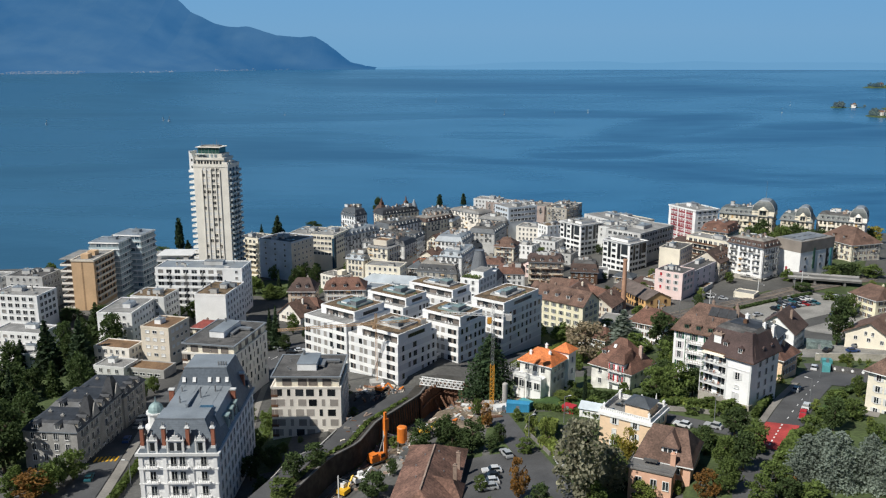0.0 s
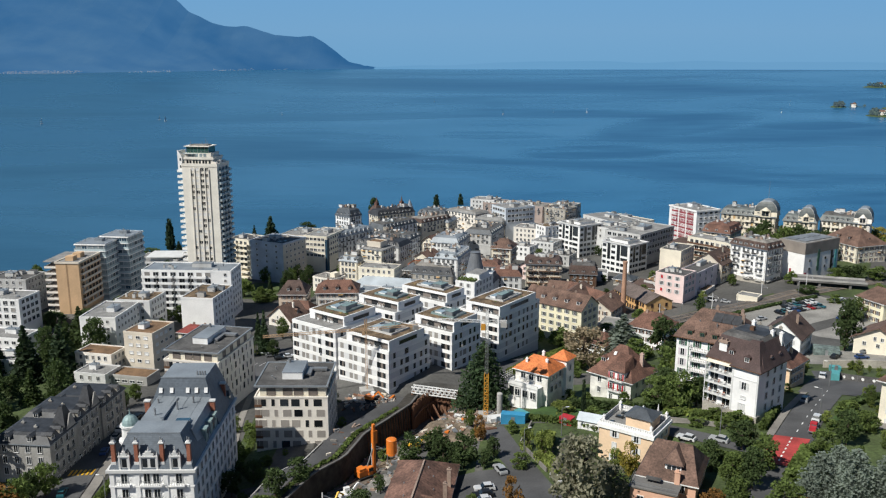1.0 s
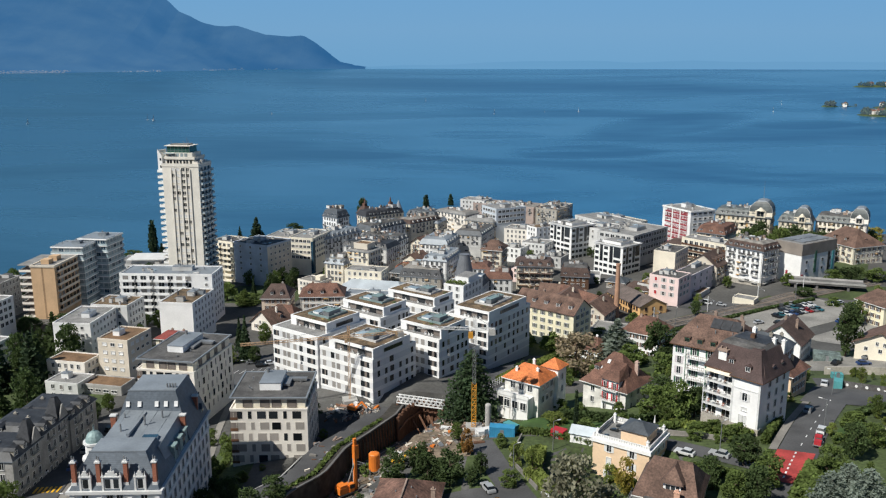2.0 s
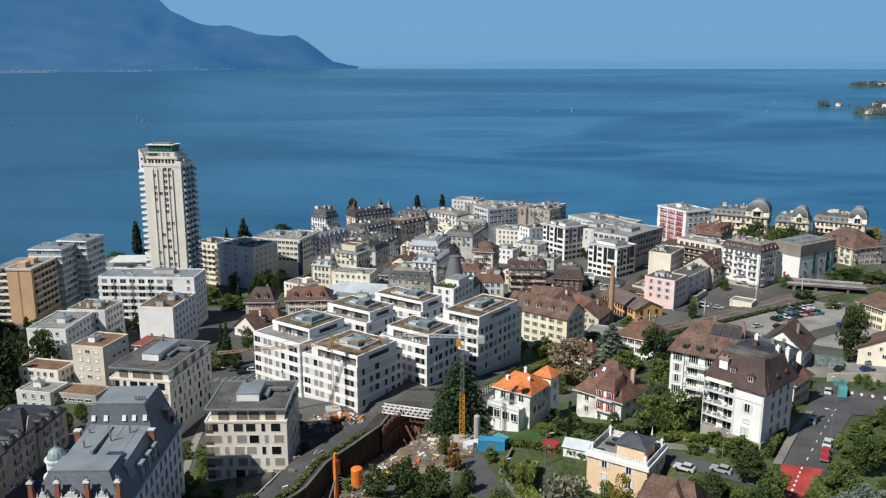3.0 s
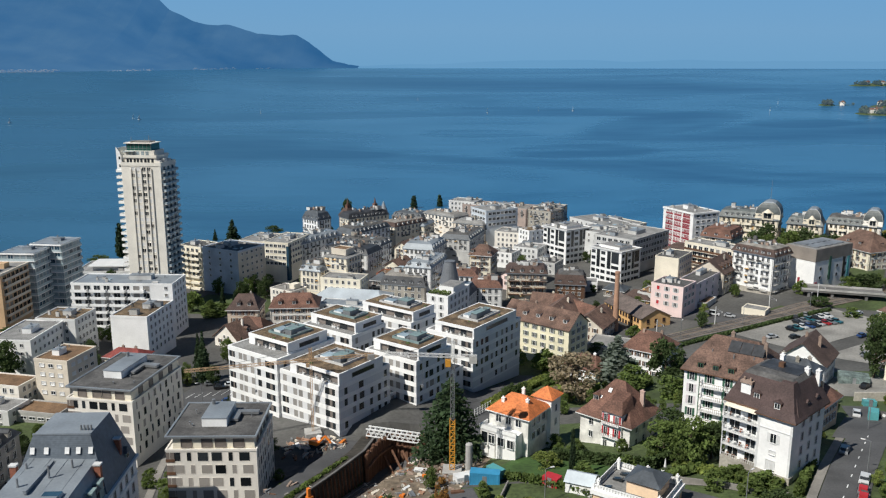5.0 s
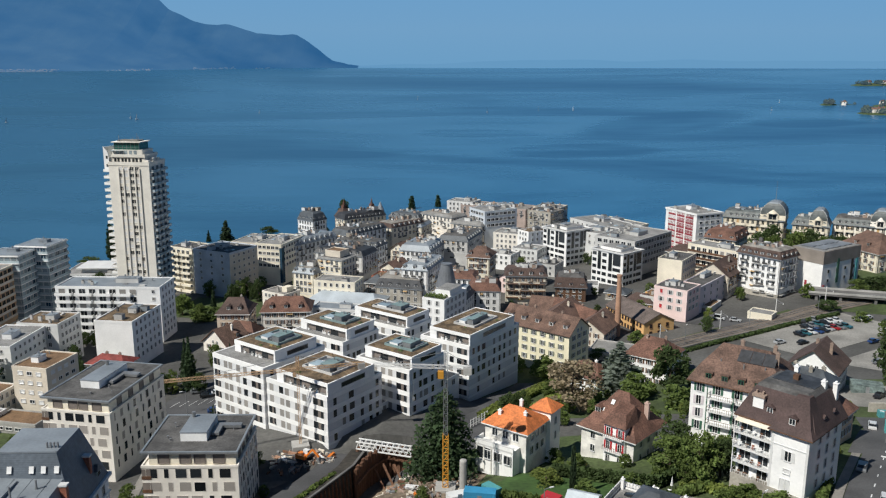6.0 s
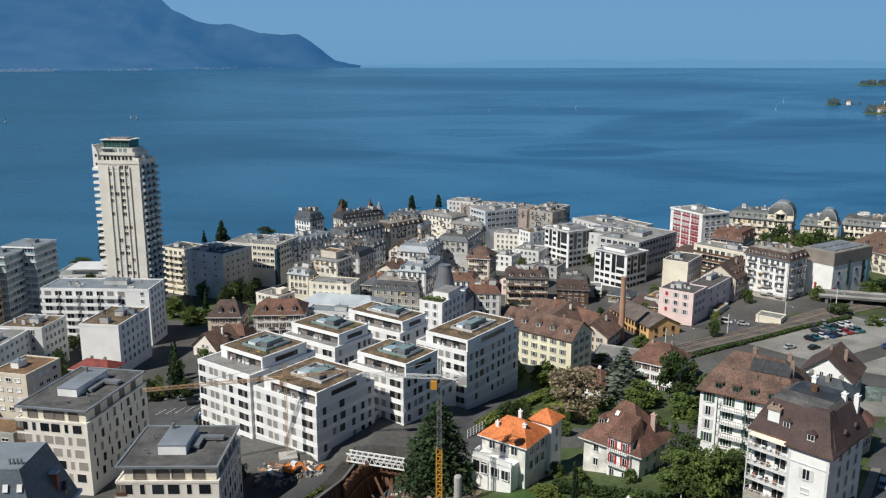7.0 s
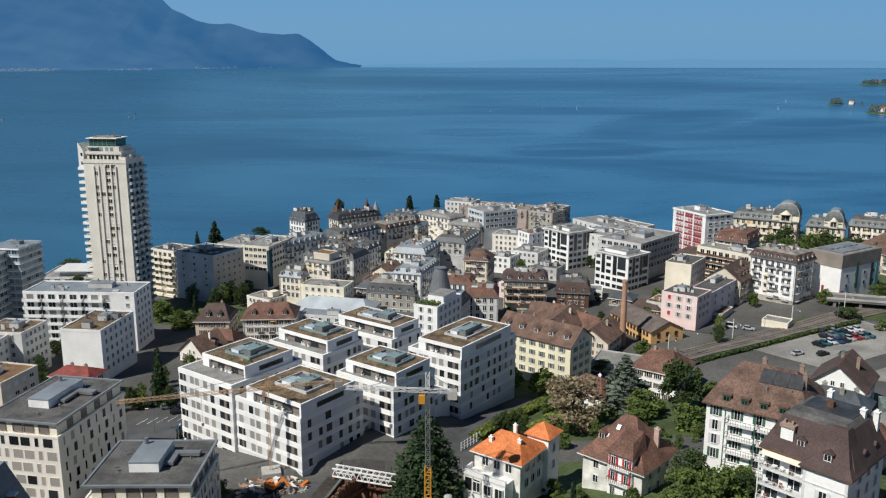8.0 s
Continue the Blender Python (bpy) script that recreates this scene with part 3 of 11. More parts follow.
def tiled_house(name, x, y, rot, w, d, ze, zr, floors, wall, label, roof=None, shape="hip", ridge=0.4, over=0.7, fh=2.8, cols=None, size=(1.0, 1.5), style="shutter", mats=None, z0=None, dormers=(), chimneys=((0.2, 0.1),), category="house", seed=1, sill=0.9, along="x", blind=0.0, kick=0.0, inset=1.6, brk=0.8, eaves=None, dormer_wall=None):
    """A house with eaves at ze and ridge at zr. shape: hip, gable, double (a steep lower slope below a hip), or mansard (then ridge is the share of the flat top)."""
    roof = roof or TILE
    top_roof = (BITUMEN, GRAVEL, roof, roof)[seed % 4]
    base = z0 if z0 is not None else min(land(x + a * w / 2, y + b * d / 2) for a in (-1, 1) for b in (-1, 1)) - 1.0
    h = thing(name, pose(x, y, 0, 0, 0, rot), label, category)
    part("wall", Kit().box(-w / 2, w / 2, -d / 2, d / 2, base, ze), wall, h)
    k = Kit()
    a, c = w / 2 + over, d / 2 + over
    eave = [(-a, -c, ze - 0.05), (a, -c, ze - 0.05), (a, c, ze - 0.05), (-a, c, ze - 0.05)]
    low = [(p[0], p[1], ze + 0.2) for p in eave]
    if shape in ("mansard", "double"):
        m, zm = inset, ze + (zr - ze) * brk
        mid = [(-a + m, -c + m, zm), (a - m, -c + m, zm), (a - m, c - m, zm), (-a + m, c - m, zm)]
        s = ridge
        top = [(px * s, py * s, zr) for px, py, _ in mid] if shape == "mansard" else [(px * s, py * 0.02, zr) for px, py, _ in mid]
        k.loft([eave, low, mid, top], (1, 0, 2))
    else:
        e = 0.03
        if along == "x":
            r = a * ridge if shape == "hip" else a
            top = [(-r, -e, zr), (r, -e, zr), (r, e, zr), (-r, e, zr)]
        else:
            r = c * ridge if shape == "hip" else c
            top = [(-e, -r, zr), (e, -r, zr), (e, r, zr), (-e, r, zr)]
        if kick:
            q = 0.28
            mid = [tuple(l[i] + (t[i] - l[i]) * q for i in (0, 1)) + (ze + 0.2 + (zr - ze) * (q - kick),) for l, t in zip(low, top)]
            k.loft([eave, low, mid, top], (1, 0, 0))
        elif shape == "gable":
            # two slabs that meet at the ridge; the walls go up between them
            for sgn in (-1, 1):
                if along == "x":
                    lo = [(-a, sgn * c, ze - 0.1), (a, sgn * c, ze - 0.1), (a, 0, zr - 0.22), (-a, 0, zr - 0.22)]
                else:
                    lo = [(sgn * a, c, ze - 0.1), (sgn * a, -c, ze - 0.1), (0, -c, zr - 0.22), (0, c, zr - 0.22)]
                if sgn > 0:
                    lo = lo[::-1]
                k.prism(lo, [(px, py, pz + 0.26) for px, py, pz in lo], 0)
        else:
            k.loft([eave, low, top], (1, 0))
    if y > 370 and cols:
        facade(h, w, d, ze, floors, fh, random.Random(seed + 3))
    if shape == "mansard" and w > 8 and y > 330:
        rooftop(h, w * ridge * 0.9, d * ridge * 0.9, zr, random.Random(seed + 5))
    part("roof", k, [roof, eaves or (WHITE_PAINT if shape != "mansard" else ZINC), top_roof if shape == "mansard" else roof], h)
    if shape == "gable":
        g = Kit()
        p, q = w / 2 - 0.004, d / 2 - 0.004
        rise = (zr - ze) * (1 - (q / c if along == "x" else p / a))
        top = [(-p, -0.05, zr - 0.3), (p, -0.05, zr - 0.3), (p, 0.05, zr - 0.3), (-p, 0.05, zr - 0.3)] if along == "x" else [(-0.05, -q, zr - 0.3), (0.05, -q, zr - 0.3), (0.05, q, zr - 0.3), (-0.05, q, zr - 0.3)]
        g.prism([(-p, -q, ze - 0.004), (p, -q, ze - 0.004), (p, q, ze - 0.004), (-p, q, ze - 0.004)], [(u, v, z) for u, v, z in top]) if rise < 0 else g.loft([[(-p, -q, ze - 0.004), (p, -q, ze - 0.004), (p, q, ze - 0.004), (-p, q, ze - 0.004)], [(-p, -q, ze + rise - 0.12), (p, -q, ze + rise - 0.12), (p, q, ze + rise - 0.12), (-p, q, ze + rise - 0.12)], top])
        part("gable_wall", g, wall, h)
    if cols:
        windows(h, w, d, ze - floors * fh, floors, fh, cols, size, style, mats, sill, seed=seed, blind=blind)
    if shape == "gable" and cols and zr - ze > 3.5:
        for side in "LR" if along == "x" else "FB":
            turn = {"F": 0, "R": 90, "B": 180, "L": 270}[side]
            if faces_camera_path(h, turn):
                for u in (-1.1, 1.1):
                    ob = new("window", shared(("gable_window", wall.name), lambda: window_mesh(0.8, 1.2, "plain").mesh("window", [WHITE_PAINT, GLASS, BLIND, GLASS])))
                    ob.parent = h
                    ob.matrix_local = pose(0, 0, 0, 0, 0, turn) @ pose(u, -(w if along == "x" else d) / 2, ze + 0.3)
    for side, u, dz in dormers:
        length = w if side in "FB" else d
        out = (d if side in "FB" else w) / 2
        turn = {"F": 0, "R": 90, "B": 180, "L": 270}[side]
        q = pose(0, 0, 0, 0, 0, turn) @ Vector((u * length / 2, -out + (inset * 0.32 - over if shape in ("mansard", "double") else 1.0 + dz), 0))
        dormer(h, q.x, q.y, ze + 0.15 + ((dz + 0.7 + over) * (0.86 if kick else 0.95) * (zr - ze) / (out + over) if shape not in ("mansard", "double") else 0.45 + dz), turn, dormer_wall or (WHITE if shape == "mansard" else BROWN_WOOD), roof)
    for u, v in chimneys:
        chimney(h, u * w * 0.8, v * d * 0.6, ze + 0.3, zr + 0.25, 0.8, 0.55, (STONE, CHIMNEY_STONE, wall)[seed % 3])
    return h


# ---------------------------------------------------------------- ground, lake and distance
def grid_sheet(xs, ys, height):
    k = Kit()
    nx = len(xs)
    k.v = [(x, y, height(x, y)) for y in ys for x in xs]
    k.f = [(j * nx + i, j * nx + i + 1, (j + 1) * nx + i + 1, (j + 1) * nx + i) for j in range(len(ys) - 1) for i in range(nx - 1)]
    k.m = [0] * len(k.f)
    return k


def spaced(a, b, step):
    return [a + (b - a) * i / max(1, round((b - a) / step)) for i in range(max(1, round((b - a) / step)) + 1)]


def ground_height(x, y):
    z = land(x, y)
    if -300 < x < 400 and 60 < y < 640:
        z += 0.25 * noise.noise(Vector((x * 0.06, y * 0.06, 0)))
    return max(z, -25) - 0.35


TOWN = material("town_ground", (0.095, 0.093, 0.088), 0.95, spread=0.2, grain=1.0, stain=0.35, stain_size=0.05)
xs = [-4900, -2500, -1200, -700, -480] + spaced(-360, -48, 4) + spaced(-46, 40, 2) + spaced(44, 420, 4) + [520, 700, 1200, 2500, 4900]
ys = [-1500, -700, -300, -120] + spaced(0, 136, 4) + spaced(138, 250, 2) + spaced(254, 660, 4) + [720, 900, 1500, 3000, 4900]
tagged(new("ground", grid_sheet(xs, ys, ground_height).mesh("ground", TOWN)), "grey town ground falling towards the lake", "ground", kind="structure")


def lake_height(x, y):
    """Flat near the town; far out the sheet lifts to the true horizon, which lies past the reach of the lens."""
    r = math.hypot(x, y)
    return 92.0 * smooth(900, 4900, r) ** 1.25 if y > 0 else 0.0


PATCHES = [(0.283, 7.3709, 0.1124, 0.1638, 1.1369), (0.1822, 7.0266, 0.1029, 0.0863, 0.0104), (0.4396, 7.3649, 0.0749, 0.0702, -0.0601), (-0.0992, 6.9902, 0.0893, 0.0447, -0.1632), (0.0652, 7.2328, 0.0819, 0.0606, 0.0115)]


def lake_material():
    m = bpy.data.materials.new("lake_water")
    m.use_nodes = True
    n, k = m.node_tree.nodes, m.node_tree.links.new
    b = n["Principled BSDF"]
    co = n.new("ShaderNodeTexCoord").outputs["Object"]
    # calm and ruffled patches, which the wind draws out wider on the open lake
    sep, com = n.new("ShaderNodeSeparateXYZ"), n.new("ShaderNodeCombineXYZ")
    k(co, sep.inputs[0])

    def calc(kind, a, b):
        m2 = n.new("ShaderNodeMath")
        m2.operation = kind
        for slot, v in enumerate((a, b)):
            if isinstance(v, (int, float)):
                m2.inputs[slot].default_value = v
            else:
                k(v, m2.inputs[slot])
        return m2.outputs[0]
    far = calc("MAXIMUM", sep.outputs["Y"], 100.0)
    k(calc("MULTIPLY", calc("DIVIDE", sep.outputs["X"], far), 2.2), com.inputs["X"])
    k(calc("MULTIPLY", calc("LOGARITHM", far, 2.718), 3.4), com.inputs["Y"])
    streak = n.new("ShaderNodeTexNoise")
    streak.inputs["Scale"].default_value, streak.inputs["Detail"].default_value, streak.inputs["Distortion"].default_value = 1.0, 3.5, 0.9
    k(com.outputs[0], streak.inputs["Vector"])
    # fine wind lines, long and thin
    lines_at, lines = n.new("ShaderNodeCombineXYZ"), n.new("ShaderNodeTexNoise")
    across, out = calc("DIVIDE", sep.outputs["X"], far), calc("LOGARITHM", far, 2.718)
    k(calc("MULTIPLY", across, 5.0), lines_at.inputs["X"]), k(calc("MULTIPLY", out, 22.0), lines_at.inputs["Y"])
    lines.inputs["Scale"].default_value, lines.inputs["Detail"].default_value, lines.inputs["Distortion"].default_value = 1.0, 4.0, 1.2
    k(lines_at.outputs[0], lines.inputs["Vector"])
    tone = calc("ADD", calc("MULTIPLY", streak.outputs["Fac"], 0.80), calc("MULTIPLY", lines.outputs["Fac"], 0.20))
    # ruffled darker patches off the town
    for a0, b0, ra, rb, lean in PATCHES:
        u = calc("SUBTRACT", across, a0)
        v = calc("DIVIDE", calc("SUBTRACT", calc("SUBTRACT", out, b0), calc("MULTIPLY", u, lean)), rb)
        u = calc("DIVIDE", u, ra)
        r = calc("ADD", calc("ADD", calc("MULTIPLY", u, u), calc("MULTIPLY", v, v)), calc("MULTIPLY", lines.outputs["Fac"], 0.9))
        edge = n.new("ShaderNodeMapRange")
        edge.inputs["From Min"].default_value, edge.inputs["From Max"].default_value = 1.0, 1.5
        edge.inputs["To Min"].default_value, edge.inputs["To Max"].default_value = 0.11, 0.0
        k(r, edge.inputs["Value"])
        tone = calc("SUBTRACT", tone, edge.outputs[0])
    ramp = n.new("ShaderNodeValToRGB")
    ramp.color_ramp.elements[0].position, ramp.color_ramp.elements[1].position = 0.40, 0.58
    ramp.color_ramp.elements[0].color, ramp.color_ramp.elements[1].color = (0.004, 0.062, 0.150, 1), (0.014, 0.104, 0.212, 1)
    k(tone, ramp.inputs["Fac"])
    # greyer towards the left: the sky's reflection painted into the water colour
    sky_sheen, share = n.new("ShaderNodeMix"), n.new("ShaderNodeMapRange")
    sky_sheen.data_type = "RGBA"
    share.inputs["From Min"].default_value, share.inputs["From Max"].default_value = 0.12, -0.45
    share.inputs["To Min"].default_value, share.inputs["To Max"].default_value = 0.0, 0.75
    k(across, share.inputs["Value"]), k(share.outputs[0], sky_sheen.inputs["Factor"])
    k(ramp.outputs[0], sky_sheen.inputs["A"])
    sky_sheen.inputs["B"].default_value = (0.026, 0.086, 0.140, 1)
    k(sky_sheen.outputs["Result"], b.inputs["Base Color"])
    rr = n.new("ShaderNodeMapRange")
    rr.inputs["From Min"].default_value, rr.inputs["From Max"].default_value = 0.35, 0.65
    rr.inputs["To Min"].default_value, rr.inputs["To Max"].default_value = 0.34, 0.22
    k(tone, rr.inputs["Value"]), k(rr.outputs[0], b.inputs["Roughness"])
    b.inputs["IOR"].default_value = 1.33
    b.inputs["Specular IOR Level"].default_value = 0.34
    wave = n.new("ShaderNodeTexNoise")
    wave.inputs["Scale"].default_value, wave.inputs["Detail"].default_value = 0.12, 4
    k(co, wave.inputs["Vector"])
    bp = n.new("ShaderNodeBump")
    bp.inputs["Strength"].default_value, bp.inputs["Distance"].default_value = 0.12, 1.0
    k(wave.outputs["Fac"], bp.inputs["Height"]), k(bp.outputs[0], b.inputs["Normal"])
    return m


lx, ly = spaced(-4900, 4900, 140), spaced(380, 4900, 110)
tagged(new("water", grid_sheet(lx, ly, lake_height).mesh("water", lake_material())), "deep blue lake with wind streaks on its surface", "lake", kind="structure")


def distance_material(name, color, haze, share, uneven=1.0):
    """Far slopes seen through kilometres of air: the haze is painted on as emission."""
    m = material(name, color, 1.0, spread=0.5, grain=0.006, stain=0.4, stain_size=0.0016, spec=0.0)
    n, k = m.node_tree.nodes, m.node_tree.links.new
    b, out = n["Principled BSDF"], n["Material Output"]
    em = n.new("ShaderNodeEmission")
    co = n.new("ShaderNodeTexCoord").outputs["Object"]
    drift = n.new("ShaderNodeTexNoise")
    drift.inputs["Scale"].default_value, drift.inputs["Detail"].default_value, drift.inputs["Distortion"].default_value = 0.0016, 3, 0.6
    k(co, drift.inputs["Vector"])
    veil = n.new("ShaderNodeValToRGB")   # the painted haze is thicker in places
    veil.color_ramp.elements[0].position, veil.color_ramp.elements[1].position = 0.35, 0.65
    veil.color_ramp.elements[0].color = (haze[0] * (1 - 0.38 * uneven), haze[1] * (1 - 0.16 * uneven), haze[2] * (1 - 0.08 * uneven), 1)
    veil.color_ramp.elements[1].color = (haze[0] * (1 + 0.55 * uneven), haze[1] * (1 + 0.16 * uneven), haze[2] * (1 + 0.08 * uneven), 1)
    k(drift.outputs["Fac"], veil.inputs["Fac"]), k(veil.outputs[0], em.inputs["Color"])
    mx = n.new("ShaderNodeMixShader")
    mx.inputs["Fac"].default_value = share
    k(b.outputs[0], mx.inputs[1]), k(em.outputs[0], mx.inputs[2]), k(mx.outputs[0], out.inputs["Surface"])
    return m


def ridge_sheet(x0, x1, y_foot, foot, crest, depth, rough, seed):
    """A mountain side: rises from the shore line to its crest, with gullies."""
    def h(x, y):
        v = (y - y_foot) / depth
        top = crest(x)
        n = noise.fractal(Vector((x * 0.0022 + seed, y * 0.0022, seed)), 1.0, 2.0, 6)
        return foot + max(0.0, top - foot) * v ** 0.9 + rough * n * v * (1 - v) * 3.2
    return grid_sheet(spaced(x0, x1, 22), spaced(y_foot, y_foot + depth, 22), h)


def crest_near(x):
    pts_x = (-3400, -2560, -2180, -1800, -1551, -1506, -1446, -1305, -1226, -1113, -953, -824, -743, -680, -616, -536, -406, -380)
    pts_z = (820, 700, 650, 611, 520, 474, 413, 345, 326, 329, 280, 270, 277, 242, 195, 132, 100, 90)
    return float(np.interp(x, pts_x, pts_z)) + 4 * noise.noise(Vector((x * 0.02, 3, 0)))


# blue haze of these slopes is a glow in their materials
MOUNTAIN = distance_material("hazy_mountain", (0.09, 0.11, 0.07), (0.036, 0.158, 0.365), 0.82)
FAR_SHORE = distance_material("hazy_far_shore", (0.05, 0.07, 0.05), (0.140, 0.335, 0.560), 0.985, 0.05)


def mountain_foot(x):
    return float(np.interp(x, (-3400, -2400, -1831, -1615, -1282, -967, -584, -380), (2900, 3250, 3471, 3615, 3936, 4303, 4640, 4700)))


def mountain_height(x, y):
    """The mountain side: a gentle shore, then steep woods with gullies up to the crest."""
    f = mountain_foot(x)
    v = min(1.0, max(0.0, (y - f) / (4860 - f)))
    g = noise.fractal(Vector((x * 0.0030 + 4, y * 0.0012, 4)), 1.0, 2.0, 6)
    foot = lake_height(x, f) - 1.0
    return foot + max(0.0, crest_near(x) - foot) * (0.10 * v + 0.90 * v ** 1.7) + 95 * g * v * (1 - v)


def mountain():
    xs, vs = spaced(-3400, -380, 22), [i / 60 for i in range(61)]
    g = grid_sheet(xs, vs, lambda x, v: 0)
    g.v = [(x, mountain_foot(x) + v * (4860 - mountain_foot(x)), 0) for x, v, _ in g.v]
    g.v = [(x, y, mountain_height(x, y)) for x, y, _ in g.v]
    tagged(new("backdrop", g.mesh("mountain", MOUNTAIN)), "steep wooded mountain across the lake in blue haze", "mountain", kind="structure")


mountain()
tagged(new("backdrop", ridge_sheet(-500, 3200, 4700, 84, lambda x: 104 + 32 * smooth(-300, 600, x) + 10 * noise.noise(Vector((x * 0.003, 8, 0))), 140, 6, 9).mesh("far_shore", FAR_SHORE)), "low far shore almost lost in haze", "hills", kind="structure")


def sky_backdrop():
    """The hazy sky low over the far shore, far behind everything."""
    m = bpy.data.materials.new("hazy_sky")
    m.use_nodes = True
    n, k = m.node_tree.nodes, m.node_tree.links.new
    n.remove(n["Principled BSDF"])
    em = n.new("ShaderNodeEmission")
    sep = n.new("ShaderNodeSeparateXYZ")
    k(n.new("ShaderNodeTexCoord").outputs["Object"], sep.inputs[0])
    rg = n.new("ShaderNodeMapRange")
    rg.inputs["From Min"].default_value, rg.inputs["From Max"].default_value = 60, 760
    k(sep.outputs["Z"], rg.inputs["Value"])
    ramp = n.new("ShaderNodeValToRGB")
    e = ramp.color_ramp.elements
    e[0].position, e[1].position = 0.0, 1.0
    e[0].color, e[1].color = (0.150, 0.350, 0.575, 1), (0.140, 0.350, 0.620, 1)
    mid = e.new(0.35)
    mid.color = (0.172, 0.365, 0.590, 1)
    k(rg.outputs[0], ramp.inputs["Fac"]), k(ramp.outputs[0], em.inputs["Color"]), k(em.outputs[0], n["Material Output"].inputs["Surface"])
    k2 = grid_sheet(spaced(-4800, 4800, 800), [0, 1], lambda x, y: 0)
    k2.v = [(x, 4930, 40 if y == 0 else 2200) for x, y, _ in k2.v]
    tagged(new("backdrop", k2.mesh("backdrop", m)), "hazy pale blue sky over the lake", "sky", kind="structure")


sky_backdrop()


# ---------------------------------------------------------------- the tower and the lakeside blocks
def corner(nx, ny, rot, w, d):
    """The middle of a w x d block from its corner at +x, -y."""
    c, s = math.cos(radians(rot)), math.sin(radians(rot))
    return nx - c * w / 2 - s * d / 2, ny - s * w / 2 + c * d / 2


def ring(k, w, d, z0, z1, out, deep=0.3, mat=0):
    """A band round a block, standing out from its walls."""
    a, b = w / 2 + out, d / 2 + out
    k.box(-a, a, -b, -b + deep, z0, z1, mat).box(-a, a, b - deep, b, z0, z1, mat)
    k.box(-a, -a + deep, -b + deep, b - deep, z0, z1, mat).box(a - deep, a, -b + deep, b - deep, z0, z1, mat)
    return k


def apartment_tower():
    w, d, z1, fh, n = 17.8, 14.5, 67.2, 2.76, 23
    x, y = corner(-106.3, 403.9, -8, w, d)
    t = thing("apartment_tower", pose(x, y, 0, 0, 0, -8), "tall ivory concrete apartment tower with stacked balconies and green glass crown", "tower block")
    part("wall", Kit().box(-w / 2, w / 2, -d / 2, d / 2, 0, z1), IVORY, t)
    z0 = z1 - n * fh
    for u in (-4.6, -2.55, 0.0, 2.55, 4.6):
        part("pilaster", Kit().box(u - 0.28, u + 0.28, -d / 2 - 0.5, -d / 2 + 0.1, 2, z1 - 1.2), IVORY, t)
    rnd = random.Random(12)
    for i in range(n):
        for j, u in enumerate((-3.57, -1.27, 1.27, 3.57)):
            dark = rnd.random() < (0.22, 0.3, 0.6, 0.3)[j]
            me = shared(("tower_win", dark), lambda: window_mesh(1.7, 1.5, "plain" if dark else "blind").mesh("window", [PALE, GLASS, LIGHT_GREY, GLASS]))
            ob = new("window", me)
            ob.parent = t
            ob.matrix_local = pose(u, -d / 2, z0 + i * fh + 0.7)
    # right slabs painted grey for that side's shade; their fronts are glass
    balconies(t, w, d, z0, n, fh, "R", (-5.2, -1.7, 1.8, 5.2), 3.0, 1.5, [GREY_WALL, SEA_GLASS])
    balconies(t, w, d, z0, n, fh, "L", (-5.0, 4.6), 3.6, 3.0, [IVORY, WHITE])
    windows(t, w, d, z0, n, fh, {"R": 3, "L": 1, "B": 0}, (1.9, 2.0), "plain", [GREY_WALL, GLASS, BLIND, GLASS], 0.2, seed=3, blind=0.2)
    # stepped roof terraces: a cornice, a set-back storey with its parapet, and a smaller one over it
    part("cornice", Kit().box(-w / 2 - 0.2, w / 2 + 0.2, -d / 2 - 0.2, d / 2 + 0.2, z1, z1 + 0.5), IVORY, t)
    part("parapet", ring(Kit(), w, d, z1 + 0.5, z1 + 1.5, 0.15, 0.2), IVORY, t)
    part("terrace_storey", Kit().box(-w / 2 + 0.8, w / 2 - 2.6, -d / 2 + 1.8, d / 2 - 1.5, z1 + 0.5, z1 + 3.3), IVORY, t, "set-back storey with roof terrace")
    part("terrace_floor", Kit().box(-w / 2 + 0.5, w / 2 - 2.2, -d / 2 + 1.3, d / 2 - 1.2, z1 + 3.3, z1 + 3.7), IVORY, t)
    part("parapet", ring(Kit(), w - 2.8, d - 2.6, z1 + 3.7, z1 + 4.5, 0.0, 0.15), IVORY, t).location.x = -0.8
    part("terrace_storey", Kit().box(-w / 2 + 0.8, w / 2 - 3.8, -d / 2 + 2.6, d / 2 - 2.2, z1 + 3.7, z1 + 6.3), IVORY, t)
    for u, v, h in ((w / 2 - 1.6, -5.0, 2.2), (w / 2 - 1.5, -1.0, 2.8), (w / 2 - 1.6, 3.5, 2.4)):
        part("terrace_hut", Kit().box(u - 0.9, u + 0.9, v - 1.2, v + 1.2, z1 + 0.5, z1 + h), PALE, t)
    # white side wall that ends in a slope
    fin = [(-w / 2 - 2.4, z1 - 2.6), (-w / 2 - 0.2, z1 - 2.6), (-w / 2 - 0.2, z1 + 4.0), (-w / 2 - 0.7, z1 + 5.6), (-w / 2 - 2.4, z1 + 8.0)]
    part("side_wall", Kit().prism([(u, -d / 2 + 1.4, z) for u, z in fin], [(u, -d / 2 + 1.0, z) for u, z in fin]).box(-w / 2 - 2.4, -w / 2 - 2.0, -d / 2 + 1.4, d / 2 - 5, z1 - 2.6, z1 + 7.4), WHITE, t, "white side wall with a sloping top")
    for u, z in ((-w / 2 - 1.0, z1 + 2.6), (-w / 2 - 1.0, z1 - 0.8)):
        part("side_opening", Kit().box(u - 0.4, u + 0.4, -d / 2 + 0.96, -d / 2 + 1.2, z, z + 1.2), GLASS, t)
